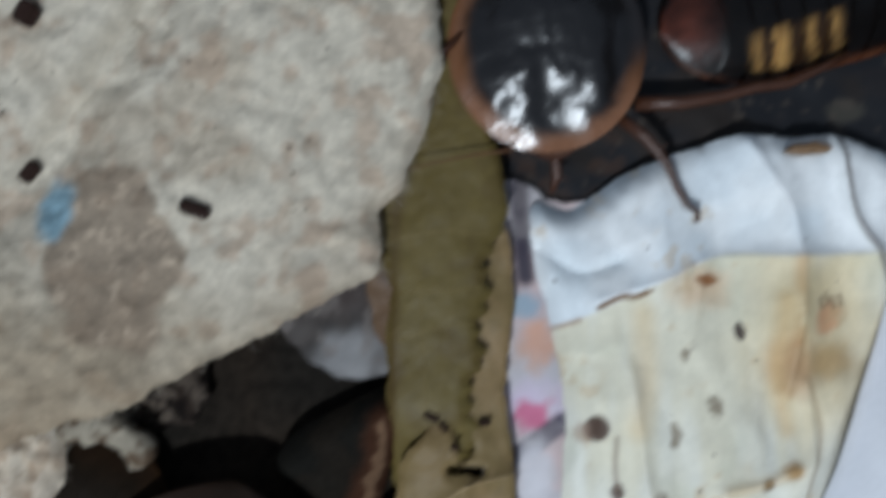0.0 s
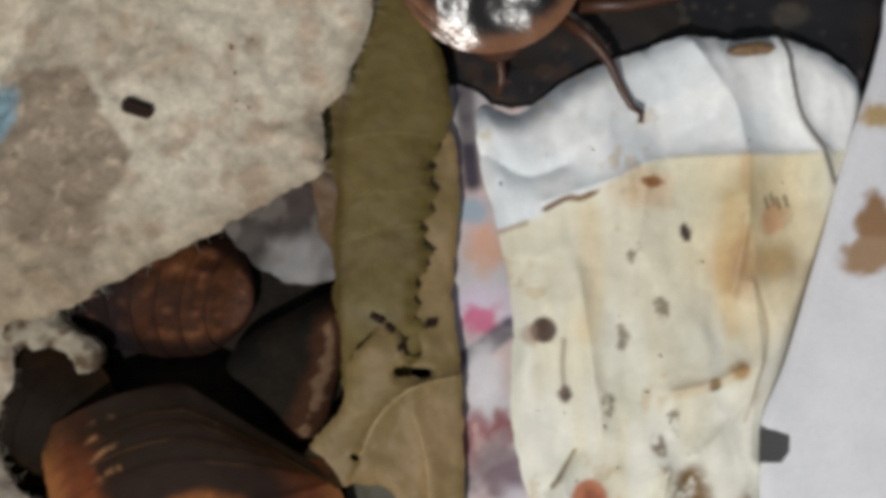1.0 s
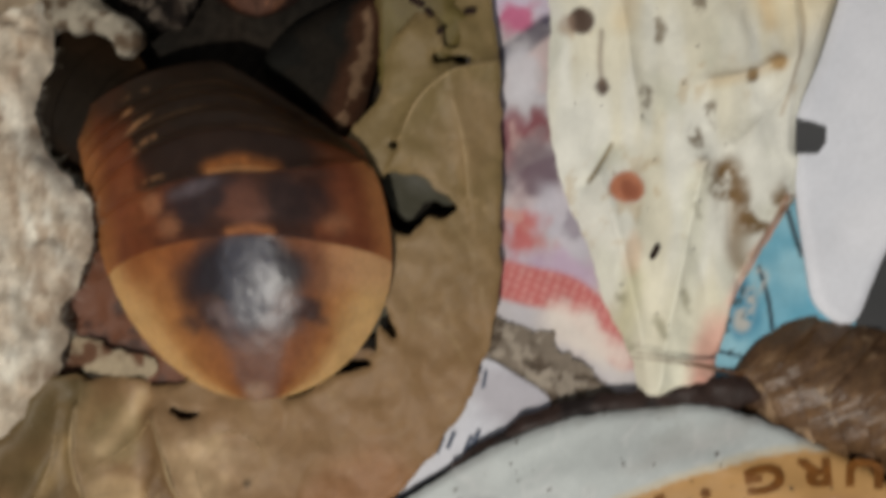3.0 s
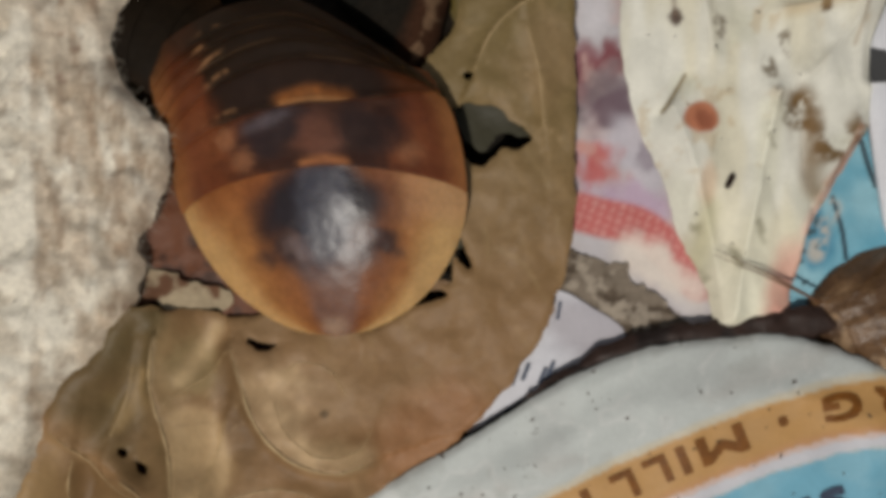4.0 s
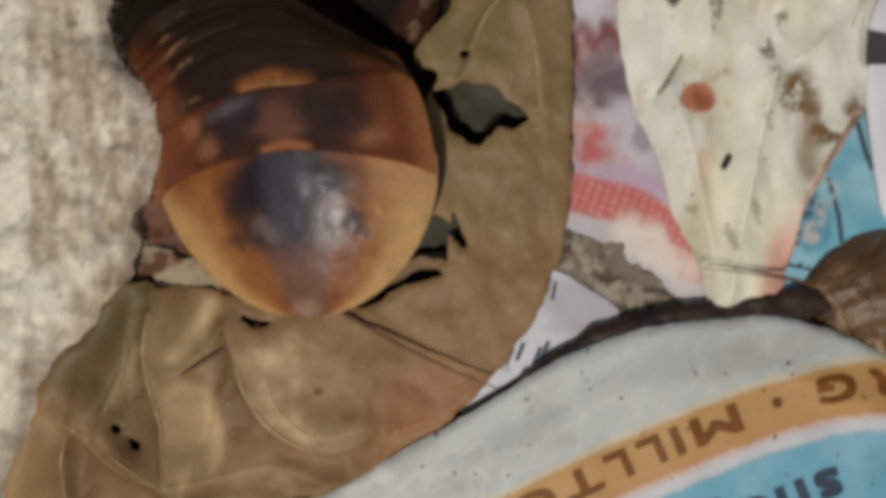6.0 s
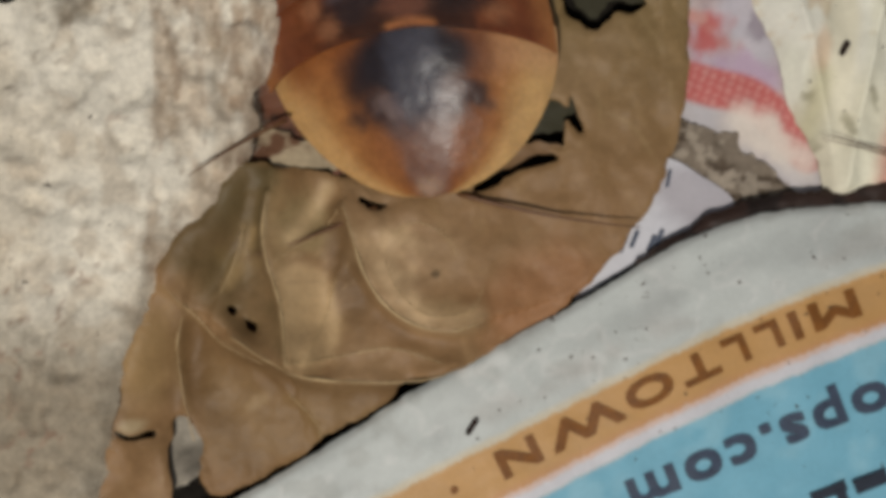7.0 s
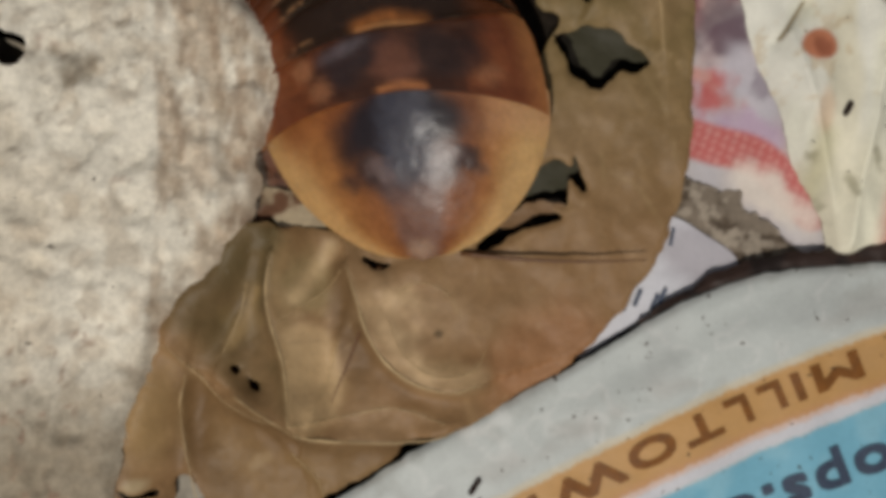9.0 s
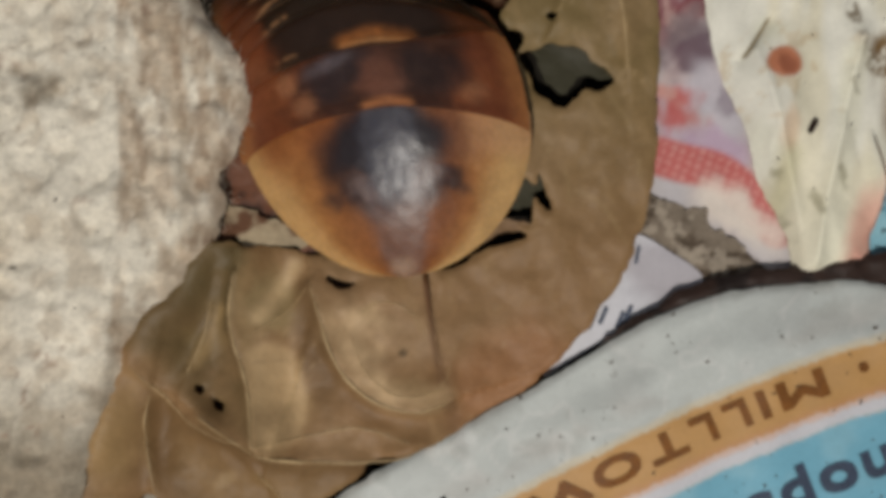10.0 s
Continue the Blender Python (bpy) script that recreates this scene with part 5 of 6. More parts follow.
for x, y in ((-66, -6), (-68, -34), (-84, 14)):
    cup(tray_b, x, y, 4.6)

crumb = sheet("pulp_scrap", [(-45.2, 24.7), (-43, 23.1), (-39.7, 23.5), (-37.3, 22.2), (-37.1, 20.1), (-34.8, 19.1), (-32.8, 17.2), (-33, 15.4), (-34.4, 15.1), (-36, 16.9), (-39.7, 17.4), (-43, 17.1), (-45.2, 15.5)],
              lambda x, y: 5.0 + 0.7 * fbm(x, y, 2.6, 171), lambda x, y: fill(lin(158, 149, 132) + 0 * x[..., None], step(-0.05, 0.3, fbm(x, y, 1.8, 172)), lin(92, 76, 60)),
              PULP, 0.3, 1.4, ragged=0.5, roll=(0.9, 0.9))
tagged(crumb, "lumpy torn pulp scrap at the tray rim", "pulp scrap")


# ---- roaches ----
BROWN = lin(60, 38, 24)


class Body:
    """The shape of a roach seen from above: origin at its tail, +y to its head."""

    def __init__(self, length, half, dome, round_tail=0.55, tail=0.34, head=0.45):
        self.length, self.half, self.dome, self.round_tail = length, half, dome, round_tail
        self.tail, self.head = tail, head

    def shift(self, d):
        """Sideways place of the middle line."""
        return 0 * d

    def width(self, d):
        t = np.clip(d / self.length, 0, 1)
        tail = np.clip(t / self.tail, 0, 1)
        head = np.clip((1 - t) / self.head, 0, 1)
        return self.half * (1 - (1 - tail) ** 2.0) ** self.round_tail * (1 - (1 - head) ** 2.2) ** 0.6

    def top(self, s, d):
        t = np.clip(d / self.length, 0, 1)
        rise = (1 - (1 - np.clip(t / 0.62, 0, 1)) ** 2) * (1 - (1 - np.clip((1 - t) / 0.42, 0, 1)) ** 2) ** 0.6
        return 0.9 + self.dome * (1 - np.abs(s) ** 2.1) * (0.12 + 0.9 * rise)


def plate(body, front, rear, bow, colour, mat, parent, lift=0.4, name="tergite", nu=56, nv=16, corner=0.0, label="", power=2.2):
    """One back plate from its front edge to its rear edge, both measured from the tail; sides drawn back by bow."""
    s, v = np.meshgrid(np.sin(np.linspace(-1, 1, nu) * math.pi / 2) * 0.6 + np.linspace(-1, 1, nu) * 0.4, np.linspace(0, 1, nv), indexing="ij")
    r = rear - bow * np.abs(s) ** power - corner * np.abs(s) ** 8 if rear > 0 else 0 * s
    f = front - bow * np.abs(s) ** power
    d = np.clip(f + (r - f) * v, 0, None)
    w = body.width(d)
    x = s * w
    z = body.top(s, d) + lift * v ** 1.5 - 0.5 * lift * (1 - v)
    z = z + 0.10 * (fbm(x + rear, d, 2.2, 181))
    return shell(name, x + body.shift(d), d, z, colour(s, d, v, x), mat, parent, 0.22, label)


def hull(body, parent, start=0.02, slim=0.93, sink=0.75, end=0.98):
    """The soft underside below the plates."""
    n, k = 40, 28
    d = np.linspace(start, end, n) * body.length
    verts, faces = [], []
    for i in range(n):
        w = float(body.width(np.array(d[i]))) * slim
        for j in range(k):
            a = 2 * math.pi * j / k
            s = math.cos(a)
            hi = float(body.top(np.array(s), np.array(d[i]))) - sink
            z = hi * max(math.sin(a), 0) if math.sin(a) > 0 else 0.9 * math.sin(a) * 0.9
            verts.append((w * s + float(body.shift(np.array(d[i]))), d[i], 0.75 + z if math.sin(a) <= 0 else max(hi, 0.75)))
    for i in range(n - 1):
        for j in range(k):
            faces.append((i * k + j, i * k + (j + 1) % k, (i + 1) * k + (j + 1) % k, (i + 1) * k + j))
    faces += [tuple(range(k - 1, -1, -1)), tuple((n - 1) * k + j for j in range(k))]
    v = np.array(verts)
    return link("underside", mesh_from("underside", v, faces, CHITIN, BROWN * 0.7 + 0 * v), parent)


def leg(parent, points, r=0.55, spines=5, seed=1):
    p = np.array(points, float)
    radii = [r * f for f in np.linspace(1, 0.45, len(p))]
    ob = link("leg", tube_mesh("leg", p, radii, LIMB), parent)
    rng = random.Random(seed)
    for k in range(spines):
        i = rng.randrange(1, len(p) - 1)
        a = rng.uniform(0, 6.28)
        q = p[i] + np.array((math.cos(a), math.sin(a), 0.3)) * 1.2
        link("spine", tube_mesh("spine", [p[i], (p[i] + q) / 2, q], [0.13, 0.09, 0.02], LIMB, 5), ob)
    return ob


def feeler(parent, length, r=0.13, bend=0.12, name="antenna"):
    """A thin tapered antenna along +x from its base."""
    t = np.linspace(0, 1, 14)
    pts = np.stack([length * t, bend * length * t * t, 0.25 * np.sin(t * 2.2)], 1)
    return link(name, tube_mesh(name, pts, r * (1 - 0.75 * t), FEELER, 6), parent)


# the large nymph in the middle: its left flank spreads wider than its right one
class NymphBody(Body):
    LEFT = ((0, 0), (0.6, 4.0), (2.6, 7.7), (5.3, 10.9), (8.6, 13.4), (12.5, 15.2), (16.9, 16.3), (22.5, 17.4), (27.4, 18.2), (30, 18.2), (34, 17.0))
    RIGHT = ((0, 0), (0.9, 4.3), (2.8, 7.7), (6.4, 10.9), (10.3, 12.7), (13.3, 13.2), (19.2, 12.6), (21.9, 11.7), (24.1, 10.9), (24.8, 9.8), (27, 8.6), (30, 6.0), (34, 3.0))
    SPINE = ((0, 0), (10, 0.4), (16.5, 0.4), (22.3, -0.4), (27, -1.8), (32, -4.0))

    def margin(self, table, d):
        k, v = np.array(table).T
        total = 0
        for off in (-0.3, -0.15, 0, 0.15, 0.3):
            total = total + np.interp(np.clip(np.sqrt(np.clip(d, 0, None)) + off * np.clip(d, 0, 1), 0, None), np.sqrt(k), v)
        return total / 5

    def place(self, s, d):
        """Sideways place of the share s of the way from the spine to a margin."""
        k, v = np.array(self.SPINE).T
        mid = np.interp(d, k, v)
        return mid + np.where(s < 0, s * (self.margin(self.LEFT, d) + mid), s * (self.margin(self.RIGHT, d) - mid))

    def width(self, d):
        return 0.5 * (self.margin(self.LEFT, d) + self.margin(self.RIGHT, d))

    def shift(self, d):
        return 0.5 * (self.margin(self.RIGHT, d) - self.margin(self.LEFT, d))


# front edges of the plates: place on the spine, how far the left and right ends are drawn back
EDGES = [(16.6, 3.3, 2.2), (22.4, 4.4, -1.6), (26.7, 6.6, 2.4), (28.7, 6.6, 5.0), (30.2, 6.2, 6.6), (31.2, 5.6, 7.8), (32.1, 4.8, 9.0)]


def edge_at(e, s):
    return e[0] - np.where(s < 0, e[1] * np.abs(s) ** 1.9, e[2] * np.abs(s) ** 1.7)


def nymph_plate(k, colour, parent, lift, label, nu=72, nv=18):
    """Back plate k, from under the plate before it to its free rear edge."""
    s, v = np.meshgrid(np.linspace(-1, 1, nu), np.linspace(0, 1, nv), indexing="ij")
    f = edge_at(EDGES[k], s) + (0.9 if k else 0.5)
    r = edge_at(EDGES[k - 1], s) - 0.5 - 0.5 * np.abs(s) ** 10 if k else 0 * s
    d = np.clip(f + (r - f) * v, 0, None)
    x = NYMPH.place(s, d)
    z = NYMPH.top(s, d) + lift * v ** 2 - 0.6 * lift * (1 - v) + 0.08 * fbm(x + k * 9, d, 2.2, 181)
    # a low keel on each plate beside the spine, and a turned-up free edge
    z = z + 0.18 * np.exp(-((v - 0.97) / 0.05) ** 2) * (1 - np.abs(s) ** 6) * (1 if k else 0)
    if k == 0:
        z = z + 0.035 * fbm(x, d, 2.6, 185) * step(1.0, 6.0, d)
    return shell("tail_plate" if k == 0 else "tergite", x, d, z, colour(s, d, v, x), CHITIN, parent, 0.22, label)


def flank_tone(s, d, x):
    """Amber flanks, paler towards the thin margin."""
    a = np.abs(s)
    n1, n2 = fbm(x, d, 3.0, 190), fbm(x, d, 1.2, 195)
    c = fill(lin(110, 60, 37) + 0 * s[..., None], step(-0.2, 0.4, n1) * 0.5, lin(126, 74, 45))
    c = fill(c, step(0.78, 0.99, a + 0.05 * n1) * 0.75, lin(166, 112, 68))
    c = fill(c, step(0.2, 0.55, n2) * 0.25, lin(108, 62, 35))
    c = fill(c, step(23.0, 29.0, d + 1.8 * n1 + 0.8 * n2) * 0.9, lin(50, 33, 23))
    return c * (1 + 0.08 * n2)[..., None]


def nymph_plate_colour(k):
    def colour(s, d, v, x):
        n1, n2, n3 = fbm(x, d, 3.0, 190 + k), fbm(x, d, 1.1, 195 + k), fbm(x * 0.35, d * 2.0, 1.4, 199 + k)
        c = flank_tone(s, d, x)
        if k == 1:
            core = 1 - step(4.6, 10.4, np.abs(x + 0.4) + 1.6 * n1 + 1.4 * n2)
            c = fill(c, core * 0.92, lin(52, 34, 28))
            c = fill(c, core * step(-0.05, 0.45, n3) * 0.5, lin(88, 58, 44))
            c = fill(c, blob(x, d, (-4.0, 19.6), 3.2, 1.9, 12, 0.5, 0.6, 7) * 0.75, lin(46, 38, 40))
            c = fill(c, blob(x, d, (4.4, 19.4), 3.4, 1.7, -14, 0.5, 0.6, 8) * 0.75, lin(44, 34, 33))
            # Grey-blue streak: sheen on the left half, put into the colour
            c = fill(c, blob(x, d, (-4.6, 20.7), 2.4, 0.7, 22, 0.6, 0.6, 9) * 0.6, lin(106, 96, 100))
            c = fill(c, blob(x, d, (-0.1, 18.7), 1.8, 1.9, 0, 0.7, 0.7, 4) * 0.75, lin(112, 72, 56))
            c = fill(c, stroke(x, d, [(-1.7, 16.35), (0.4, 16.7), (2.4, 16.35)], 0.30, 0.4) * 0.85, lin(176, 114, 72))
            for px, py in ((-9.4, 19.0), (8.2, 17.2), (-7.6, 17.0)):
                c = fill(c, blob(x, d, (px, py), 1.0, 0.9, 0, 0.6, 0.5) * 0.55, lin(158, 108, 76))
        else:
            core = 1 - step(0.54, 0.70, -s + 0.12 * n1 + 0.05 * n2)
            c = fill(c, core * 0.97, lin(42, 31, 25) if k == 2 else lin(44, 34, 26))
            c = fill(c, core * step(0.0, 0.45, n3) * 0.4, lin(50, 35, 26))
            # thin paler line at the free edge, painted for its sheen
            c = fill(c, core * step(0.90, 0.97, v + 0.03 * n2) * np.clip(0.25 + 1.2 * n1, 0, 0.55), lin(96, 74, 54))
            # a pale tick, painted as a glint, where the dark back meets the amber flank
            c = fill(c, stroke(s * 15, d, [(-9.9 + 0.5 * math.sin(5 * k), edge_at(EDGES[k - 1], -0.66) + 0.1), (-8.4, edge_at(EDGES[k - 1], -0.56) + 0.35), (-7.0, edge_at(EDGES[k - 1], -0.47) + 0.35)], 0.16, 0.22) * np.clip(0.35 + 1.8 * n2, 0, 1) * 0.8, lin(178, 130, 90))
            if k == 2:
                c = fill(c, stroke(x, d, [(-3.6, 22.35), (-0.6, 22.95), (2.6, 22.35)], 0.55, 0.7) * np.clip(0.7 + 0.5 * n2, 0, 1), lin(160, 98, 50))
                c = fill(c, stroke(x, d, [(-3.6, 21.9), (-0.6, 22.3), (2.6, 21.9)], 0.15, 0.3) * 0.7, lin(204, 146, 92))
                c = fill(c, step(0.5, 0.8, s) * 0.6, lin(112, 62, 34))
        return c * (1 + 0.10 * n2)[..., None]
    return colour


def tail_colour(s, d, v, x):
    n1, n2 = fbm(x, d, 3.0, 201), fbm(x, d, 1.0, 203)
    a = np.abs(s)
    c = fill(lin(128, 78, 46) + 0 * s[..., None], step(0.42, 0.72, a + 0.09 * n1 + 0.04 * n2) * 0.6, lin(172, 122, 72))
    c = fill(c, step(0.60, 0.88, a + 0.06 * n1) * 0.85, lin(196, 158, 106))
    c = fill(c, step(0.05, -0.5, s) * 0.2, lin(172, 118, 66))
    c = fill(c, step(0.40, 0.02, v + 0.10 * n1) * step(0.0, -0.35, s) * step(-1.0, -0.8, s) * 0.9, lin(136, 80, 44))
    c = fill(c, step(9.5, 12.5, d + n1) * step(0.42, 0.62, s + 0.05 * n1) * 0.6, lin(184, 138, 102))
    c = fill(c, step(0.30, 0.42, s) * step(0.60, 0.46, s) * step(9.0, 12.0, d) * 0.5, lin(128, 80, 56))
    tri = 1 - step(-0.3, 1.3, np.abs(x - 0.2) - (0.5 + 0.42 * d) + 0.8 * n1)
    c = fill(c, tri * (1 - step(7.5, 9.5, d)) * 0.85, lin(108, 78, 66))
    patch = np.maximum(blob(x, d, (-0.3, 12.7), 6.5, 3.5, 0, 0.5, 0.45, 5), blob(x, d, (0.2, 9.4), 4.9, 2.6, 0, 0.7, 0.6, 6))
    for px, py, turn in ((-4.9, 8.7, 35), (5.3, 9.0, -35)):
        patch = np.maximum(patch, blob(x, d, (px, py), 2.2, 1.1, turn, 0.7, 0.8, 11) * 0.85)
    c = fill(c, patch * 0.97, lin(29, 28, 35))
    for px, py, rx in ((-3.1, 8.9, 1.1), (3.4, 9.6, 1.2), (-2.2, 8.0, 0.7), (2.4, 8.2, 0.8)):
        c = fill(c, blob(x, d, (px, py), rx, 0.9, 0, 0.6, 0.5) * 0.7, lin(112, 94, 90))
    # Pale bluish centre: a glint painted into the dark patch
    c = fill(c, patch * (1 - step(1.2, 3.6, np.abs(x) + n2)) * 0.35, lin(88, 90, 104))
    c = fill(c, blob(x, d, (0, 0.9), 1.1, 0.8, 0, 0.8) * 0.4, lin(184, 156, 128))
    return c * (1 + 0.07 * n2)[..., None]


NYMPH = NymphBody(33.5, 14.2, 5.2)
nymph = thing("roach")
hull(NYMPH, nymph, 0.27, 0.7, 2.2, 0.84)
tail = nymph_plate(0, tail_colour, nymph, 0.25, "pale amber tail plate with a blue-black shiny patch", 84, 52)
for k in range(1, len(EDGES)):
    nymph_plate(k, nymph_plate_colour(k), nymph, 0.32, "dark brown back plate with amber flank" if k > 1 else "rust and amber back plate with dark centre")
tagged(nymph, "large amber and dark brown roach nymph on the dry leaf", "cockroach", group="roaches in the tub")


def plain_plate_colour(core, side, rim, seed, streak=0.0):
    def colour(s, d, v, x):
        a = np.abs(s)
        n1, n2 = fbm(x, d, 2.5, seed), fbm(x, d, 0.9, seed + 2)
        c = fill(core + 0 * s[..., None], step(0.45, 0.7, a + 0.15 * n1), side)
        c = fill(c, step(0.86, 0.97, a), rim)
        if streak:
            c = fill(c, step(0.0, 0.5, fbm(x, d, 3.0, seed + 5)) * 0.5, lin(116, 82, 48))
            c = fill(c, step(0.5, 0.8, np.sin((d + s * 7) * 1.5 + 3.0 * n1)) * streak, lin(66, 44, 28))
            c = fill(c, step(0.8, 0.97, np.sin((d - s * 7) * 1.7 + 1.5 * n1)) * step(0.0, -0.25, s) * step(-0.95, -0.75, s) * 0.35, rim)
        return c * (1 + 0.18 * n2)[..., None]
    return colour


def simple_roach(x, y, z, turn, length, half, dome, colour, label, mat=CHITIN, plates=9, tilt=0.0, head=0.45, lift=0.35):
    ob = thing("roach")
    ob.matrix_basis = pose(x * MM, y * MM, z * MM, tilt, 0, turn)
    b = Body(length, half, dome, head=head)
    hull(b, ob)
    fronts = [length * (0.20 + 0.80 * k / (plates - 1)) for k in range(plates)]
    for k in range(plates):
        plate(b, fronts[k] + (0.5 if k else 0), 0.0 if k == 0 else fronts[k - 1] - 0.4, half * 0.25, colour, mat, ob, lift, nu=32, nv=18 if k == 0 else 8, corner=0.4)
    tagged(ob, label, "cockroach", group="roaches in the tub")
    return ob


def red_colour(s, d, v, x):
    a, n1, n2, n3 = np.abs(s), fbm(x, d, 2.6, 311), fbm(x, d, 1.1, 313), fbm(x, d, 4.0, 319)
    c = fill(lin(106, 64, 40) + 0 * s[..., None], step(0.2, 0.7, v) * 0.6, lin(76, 42, 27))
    c = fill(c, (1 - step(0.02, 0.14, a + 0.08 * n1)) * 0.35, lin(146, 100, 68))
    c = fill(c, step(-0.05, 0.2, n1) * 0.7, lin(150, 96, 60))
    c = fill(c, step(-0.05, 0.15, n3 + 0.5 * n2) * 0.55, lin(48, 28, 20))
    c = fill(c, step(0.6, 0.88, a + 0.2 * n1), lin(46, 30, 24))
    c = fill(c, step(9.0, 13.0, d + 2 * n1) * 0.85, lin(40, 36, 40))
    c = fill(c, (1 - step(1.0, 3.0, d)) * (1 - step(0.4, 0.9, a)) * 0.7, lin(130, 92, 76))
    # paler spots in rows on each plate, dark seams and a dark line down the back
    spots = step(0.25, 0.8, np.cos(2 * math.pi * (a - 0.30) / 0.36)) * step(0.15, 0.4, v) * step(0.95, 0.7, v) * step(0.75, 0.6, a)
    c = fill(c, np.clip(spots * (0.2 + 1.0 * n2 + 0.5 * n1), 0, 0.7), lin(176, 118, 84))
    c = fill(c, step(0.8, 0.97, v + 0.15 * n2) * 0.35, lin(34, 22, 17))
    c = fill(c, (1 - step(0.02, 0.08, a)) * 0.5, lin(44, 28, 20))
    # Halved throughout: the shade below the tray is put into the colour
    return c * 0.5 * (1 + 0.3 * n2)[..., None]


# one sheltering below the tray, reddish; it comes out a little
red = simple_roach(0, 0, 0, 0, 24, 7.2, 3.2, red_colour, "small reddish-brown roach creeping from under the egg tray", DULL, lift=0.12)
# one on the far left
left_p = (-32.2, 7.7)
brown = simple_roach(left_p[0], left_p[1], 0.4, 68, 32, 8.2, 3.6, plain_plate_colour(lin(26, 19, 11), lin(35, 24, 14), lin(48, 33, 19), 231), "dark brown roach between the egg trays", DULL, lift=0.15)
# a ribbed brown one at the paper roll, head to the left: narrow plates swept back like a herringbone
rib_p = (26.3, -16.3)


def rib_colour(k):
    def colour(s, d, v, x):
        n1, n2, n3 = fbm(x, d, 2.4, 241 + k), fbm(x, d, 0.9, 245 + k), fbm(x * 0.6 + d, d * 0.6 - x, 1.6, 249 + k)
        c = fill(lin(104, 78, 54) + 0 * s[..., None], step(-0.1, 0.4, n1), lin(84, 60, 40))
        c = fill(c, step(0.0, 0.4, n3) * 0.6, lin(128, 98, 68))
        c = fill(c, step(0.15, 0.45, n2) * 0.5, lin(62, 41, 27))
        c = fill(c, step(0.60, 0.95, v + 0.3 * n2) * step(0.1, 0.5, n1 + 0.5 * n2 - 0.3 * s) * 0.6, lin(176, 146, 112))
        c = fill(c, step(0.3, 0.05, v + 0.15 * n2) * 0.4, lin(56, 36, 24))
        return c * (1 + 0.16 * n2)[..., None]
    return colour


def ribbed_roach():
    ob = thing("roach")
    ob.matrix_basis = pose((rib_p[0] + 37.1) * MM, (rib_p[1] - 8.2) * MM, -1.0 * MM, 0, 0, 77.5)
    b = Body(38, 7.3, 4.0, head=0.22)
    hull(b, ob, slim=0.86, sink=1.1)
    n, rng = 11, random.Random(12)
    for k in range(n):
        front = 9.0 + (38.6 - 9.0) * k / (n - 1) + rng.uniform(-0.4, 0.4)
        ob_k = plate(b, front + 2.2, 0.0 if k == 0 else front - 2.7, 5.0 + rng.uniform(-0.6, 0.6), rib_colour(k), DULL_RIB, ob, 0.45, nu=60, nv=22, power=1.3)
        co = np.zeros(len(ob_k.data.vertices) * 3)
        ob_k.data.vertices.foreach_get("co", co)
        co = co.reshape(-1, 3)
        x, y = co[:, 0] / MM, co[:, 1] / MM
        co[:, 2] += 0.45 * MM * fbm(x + 0.8 * y, y * 0.6 + 5 * k, 1.8, 260)
        ob_k.data.vertices.foreach_set("co", co.ravel())
        ob_k.data.update()
    return tagged(ob, "ribbed brown roach beside the rolled newspaper", "cockroach", group="roaches in the tub")


ribbed = ribbed_roach()

# the polished black one at the top, head towards the leaf strip
HEAD_P = (6.1, 45.9)
black = thing("roach", HEAD_P[0], HEAD_P[1], 1.0, 6)
blk = Body(52, 12.5, 4.6)


def black_colour(s, d, v, x):
    a = np.abs(s)
    n1 = fbm(x, d, 2.5, 251)
    c = fill(lin(20, 15, 13) + 0 * s[..., None], step(0.78, 0.92, a + 0.06 * n1), lin(58, 35, 22))
    return c * (1 + 0.15 * n1)[..., None]


def shield(parent):
    """The broad polished plate over head and neck: an oval dome, turned-up amber rim."""
    u, v = np.meshgrid(np.linspace(0, 1, 22), np.linspace(0, 2 * math.pi, 73), indexing="ij")
    x, y = 9.6 * u * np.cos(v), 10.2 + 10.2 * u * np.sin(v)
    z = 2.9 + 3.3 * (1 - u ** 2.2) + 0.3 * np.exp(-((u - 1) / 0.07) ** 2) + 0.55 * fbm(x, y, 3.4, 257, 3) - 1.3 * np.exp(-((x + 0.4) / np.where(x > -0.4, 3.4, 1.7)) ** 2) * (1 - u ** 4) * step(14, 5, y)
    c = fill(lin(18, 14, 13) + 0 * u[..., None], step(0.88, 0.96, u + 0.03 * np.sin(3 * v) + 0.05 * np.cos(v)), lin(26, 19, 16))
    c = fill(c, step(0.76, 0.92, u + 0.07 * fbm(x, y, 2, 258)) * np.maximum(step(0.0, -0.6, np.sin(v)), 0.8 * step(-0.2, -0.7, np.cos(v))), lin(132, 90, 60))
    return shell("shield", x, y, z, c, GLOSS, parent, 0.3, "polished black neck shield with an amber rim")


shield(black)
for k in range(6):
    plate(Body(56, 12.5, 4.4), 56 - 15 - 6.5 * k, 56 - 22.5 - 6.5 * k, 2.5, black_colour, GLOSS, black, 0.4, nu=36, nv=8).matrix_basis = pose(0, 56 * MM, 0, 0, 0, 180)
hull(Body(56, 11.5, 3.8), black).matrix_basis = pose(0, 56 * MM, 0, 0, 0, 180)
bm = bmesh.new()
bmesh.ops.create_uvsphere(bm, u_segments=20, v_segments=12, radius=1, matrix=pose(0, 1.6 * MM, 1.5 * MM) @ Matrix.Diagonal((2.6 * MM, 2.2 * MM, 1.7 * MM, 1)))
part("head", bm, LIMB, black)


def to_black(p, z):
    q = black.matrix_basis.inverted() @ Vector((p[0] * MM, p[1] * MM, z * MM))
    return tuple(c / MM for c in q)


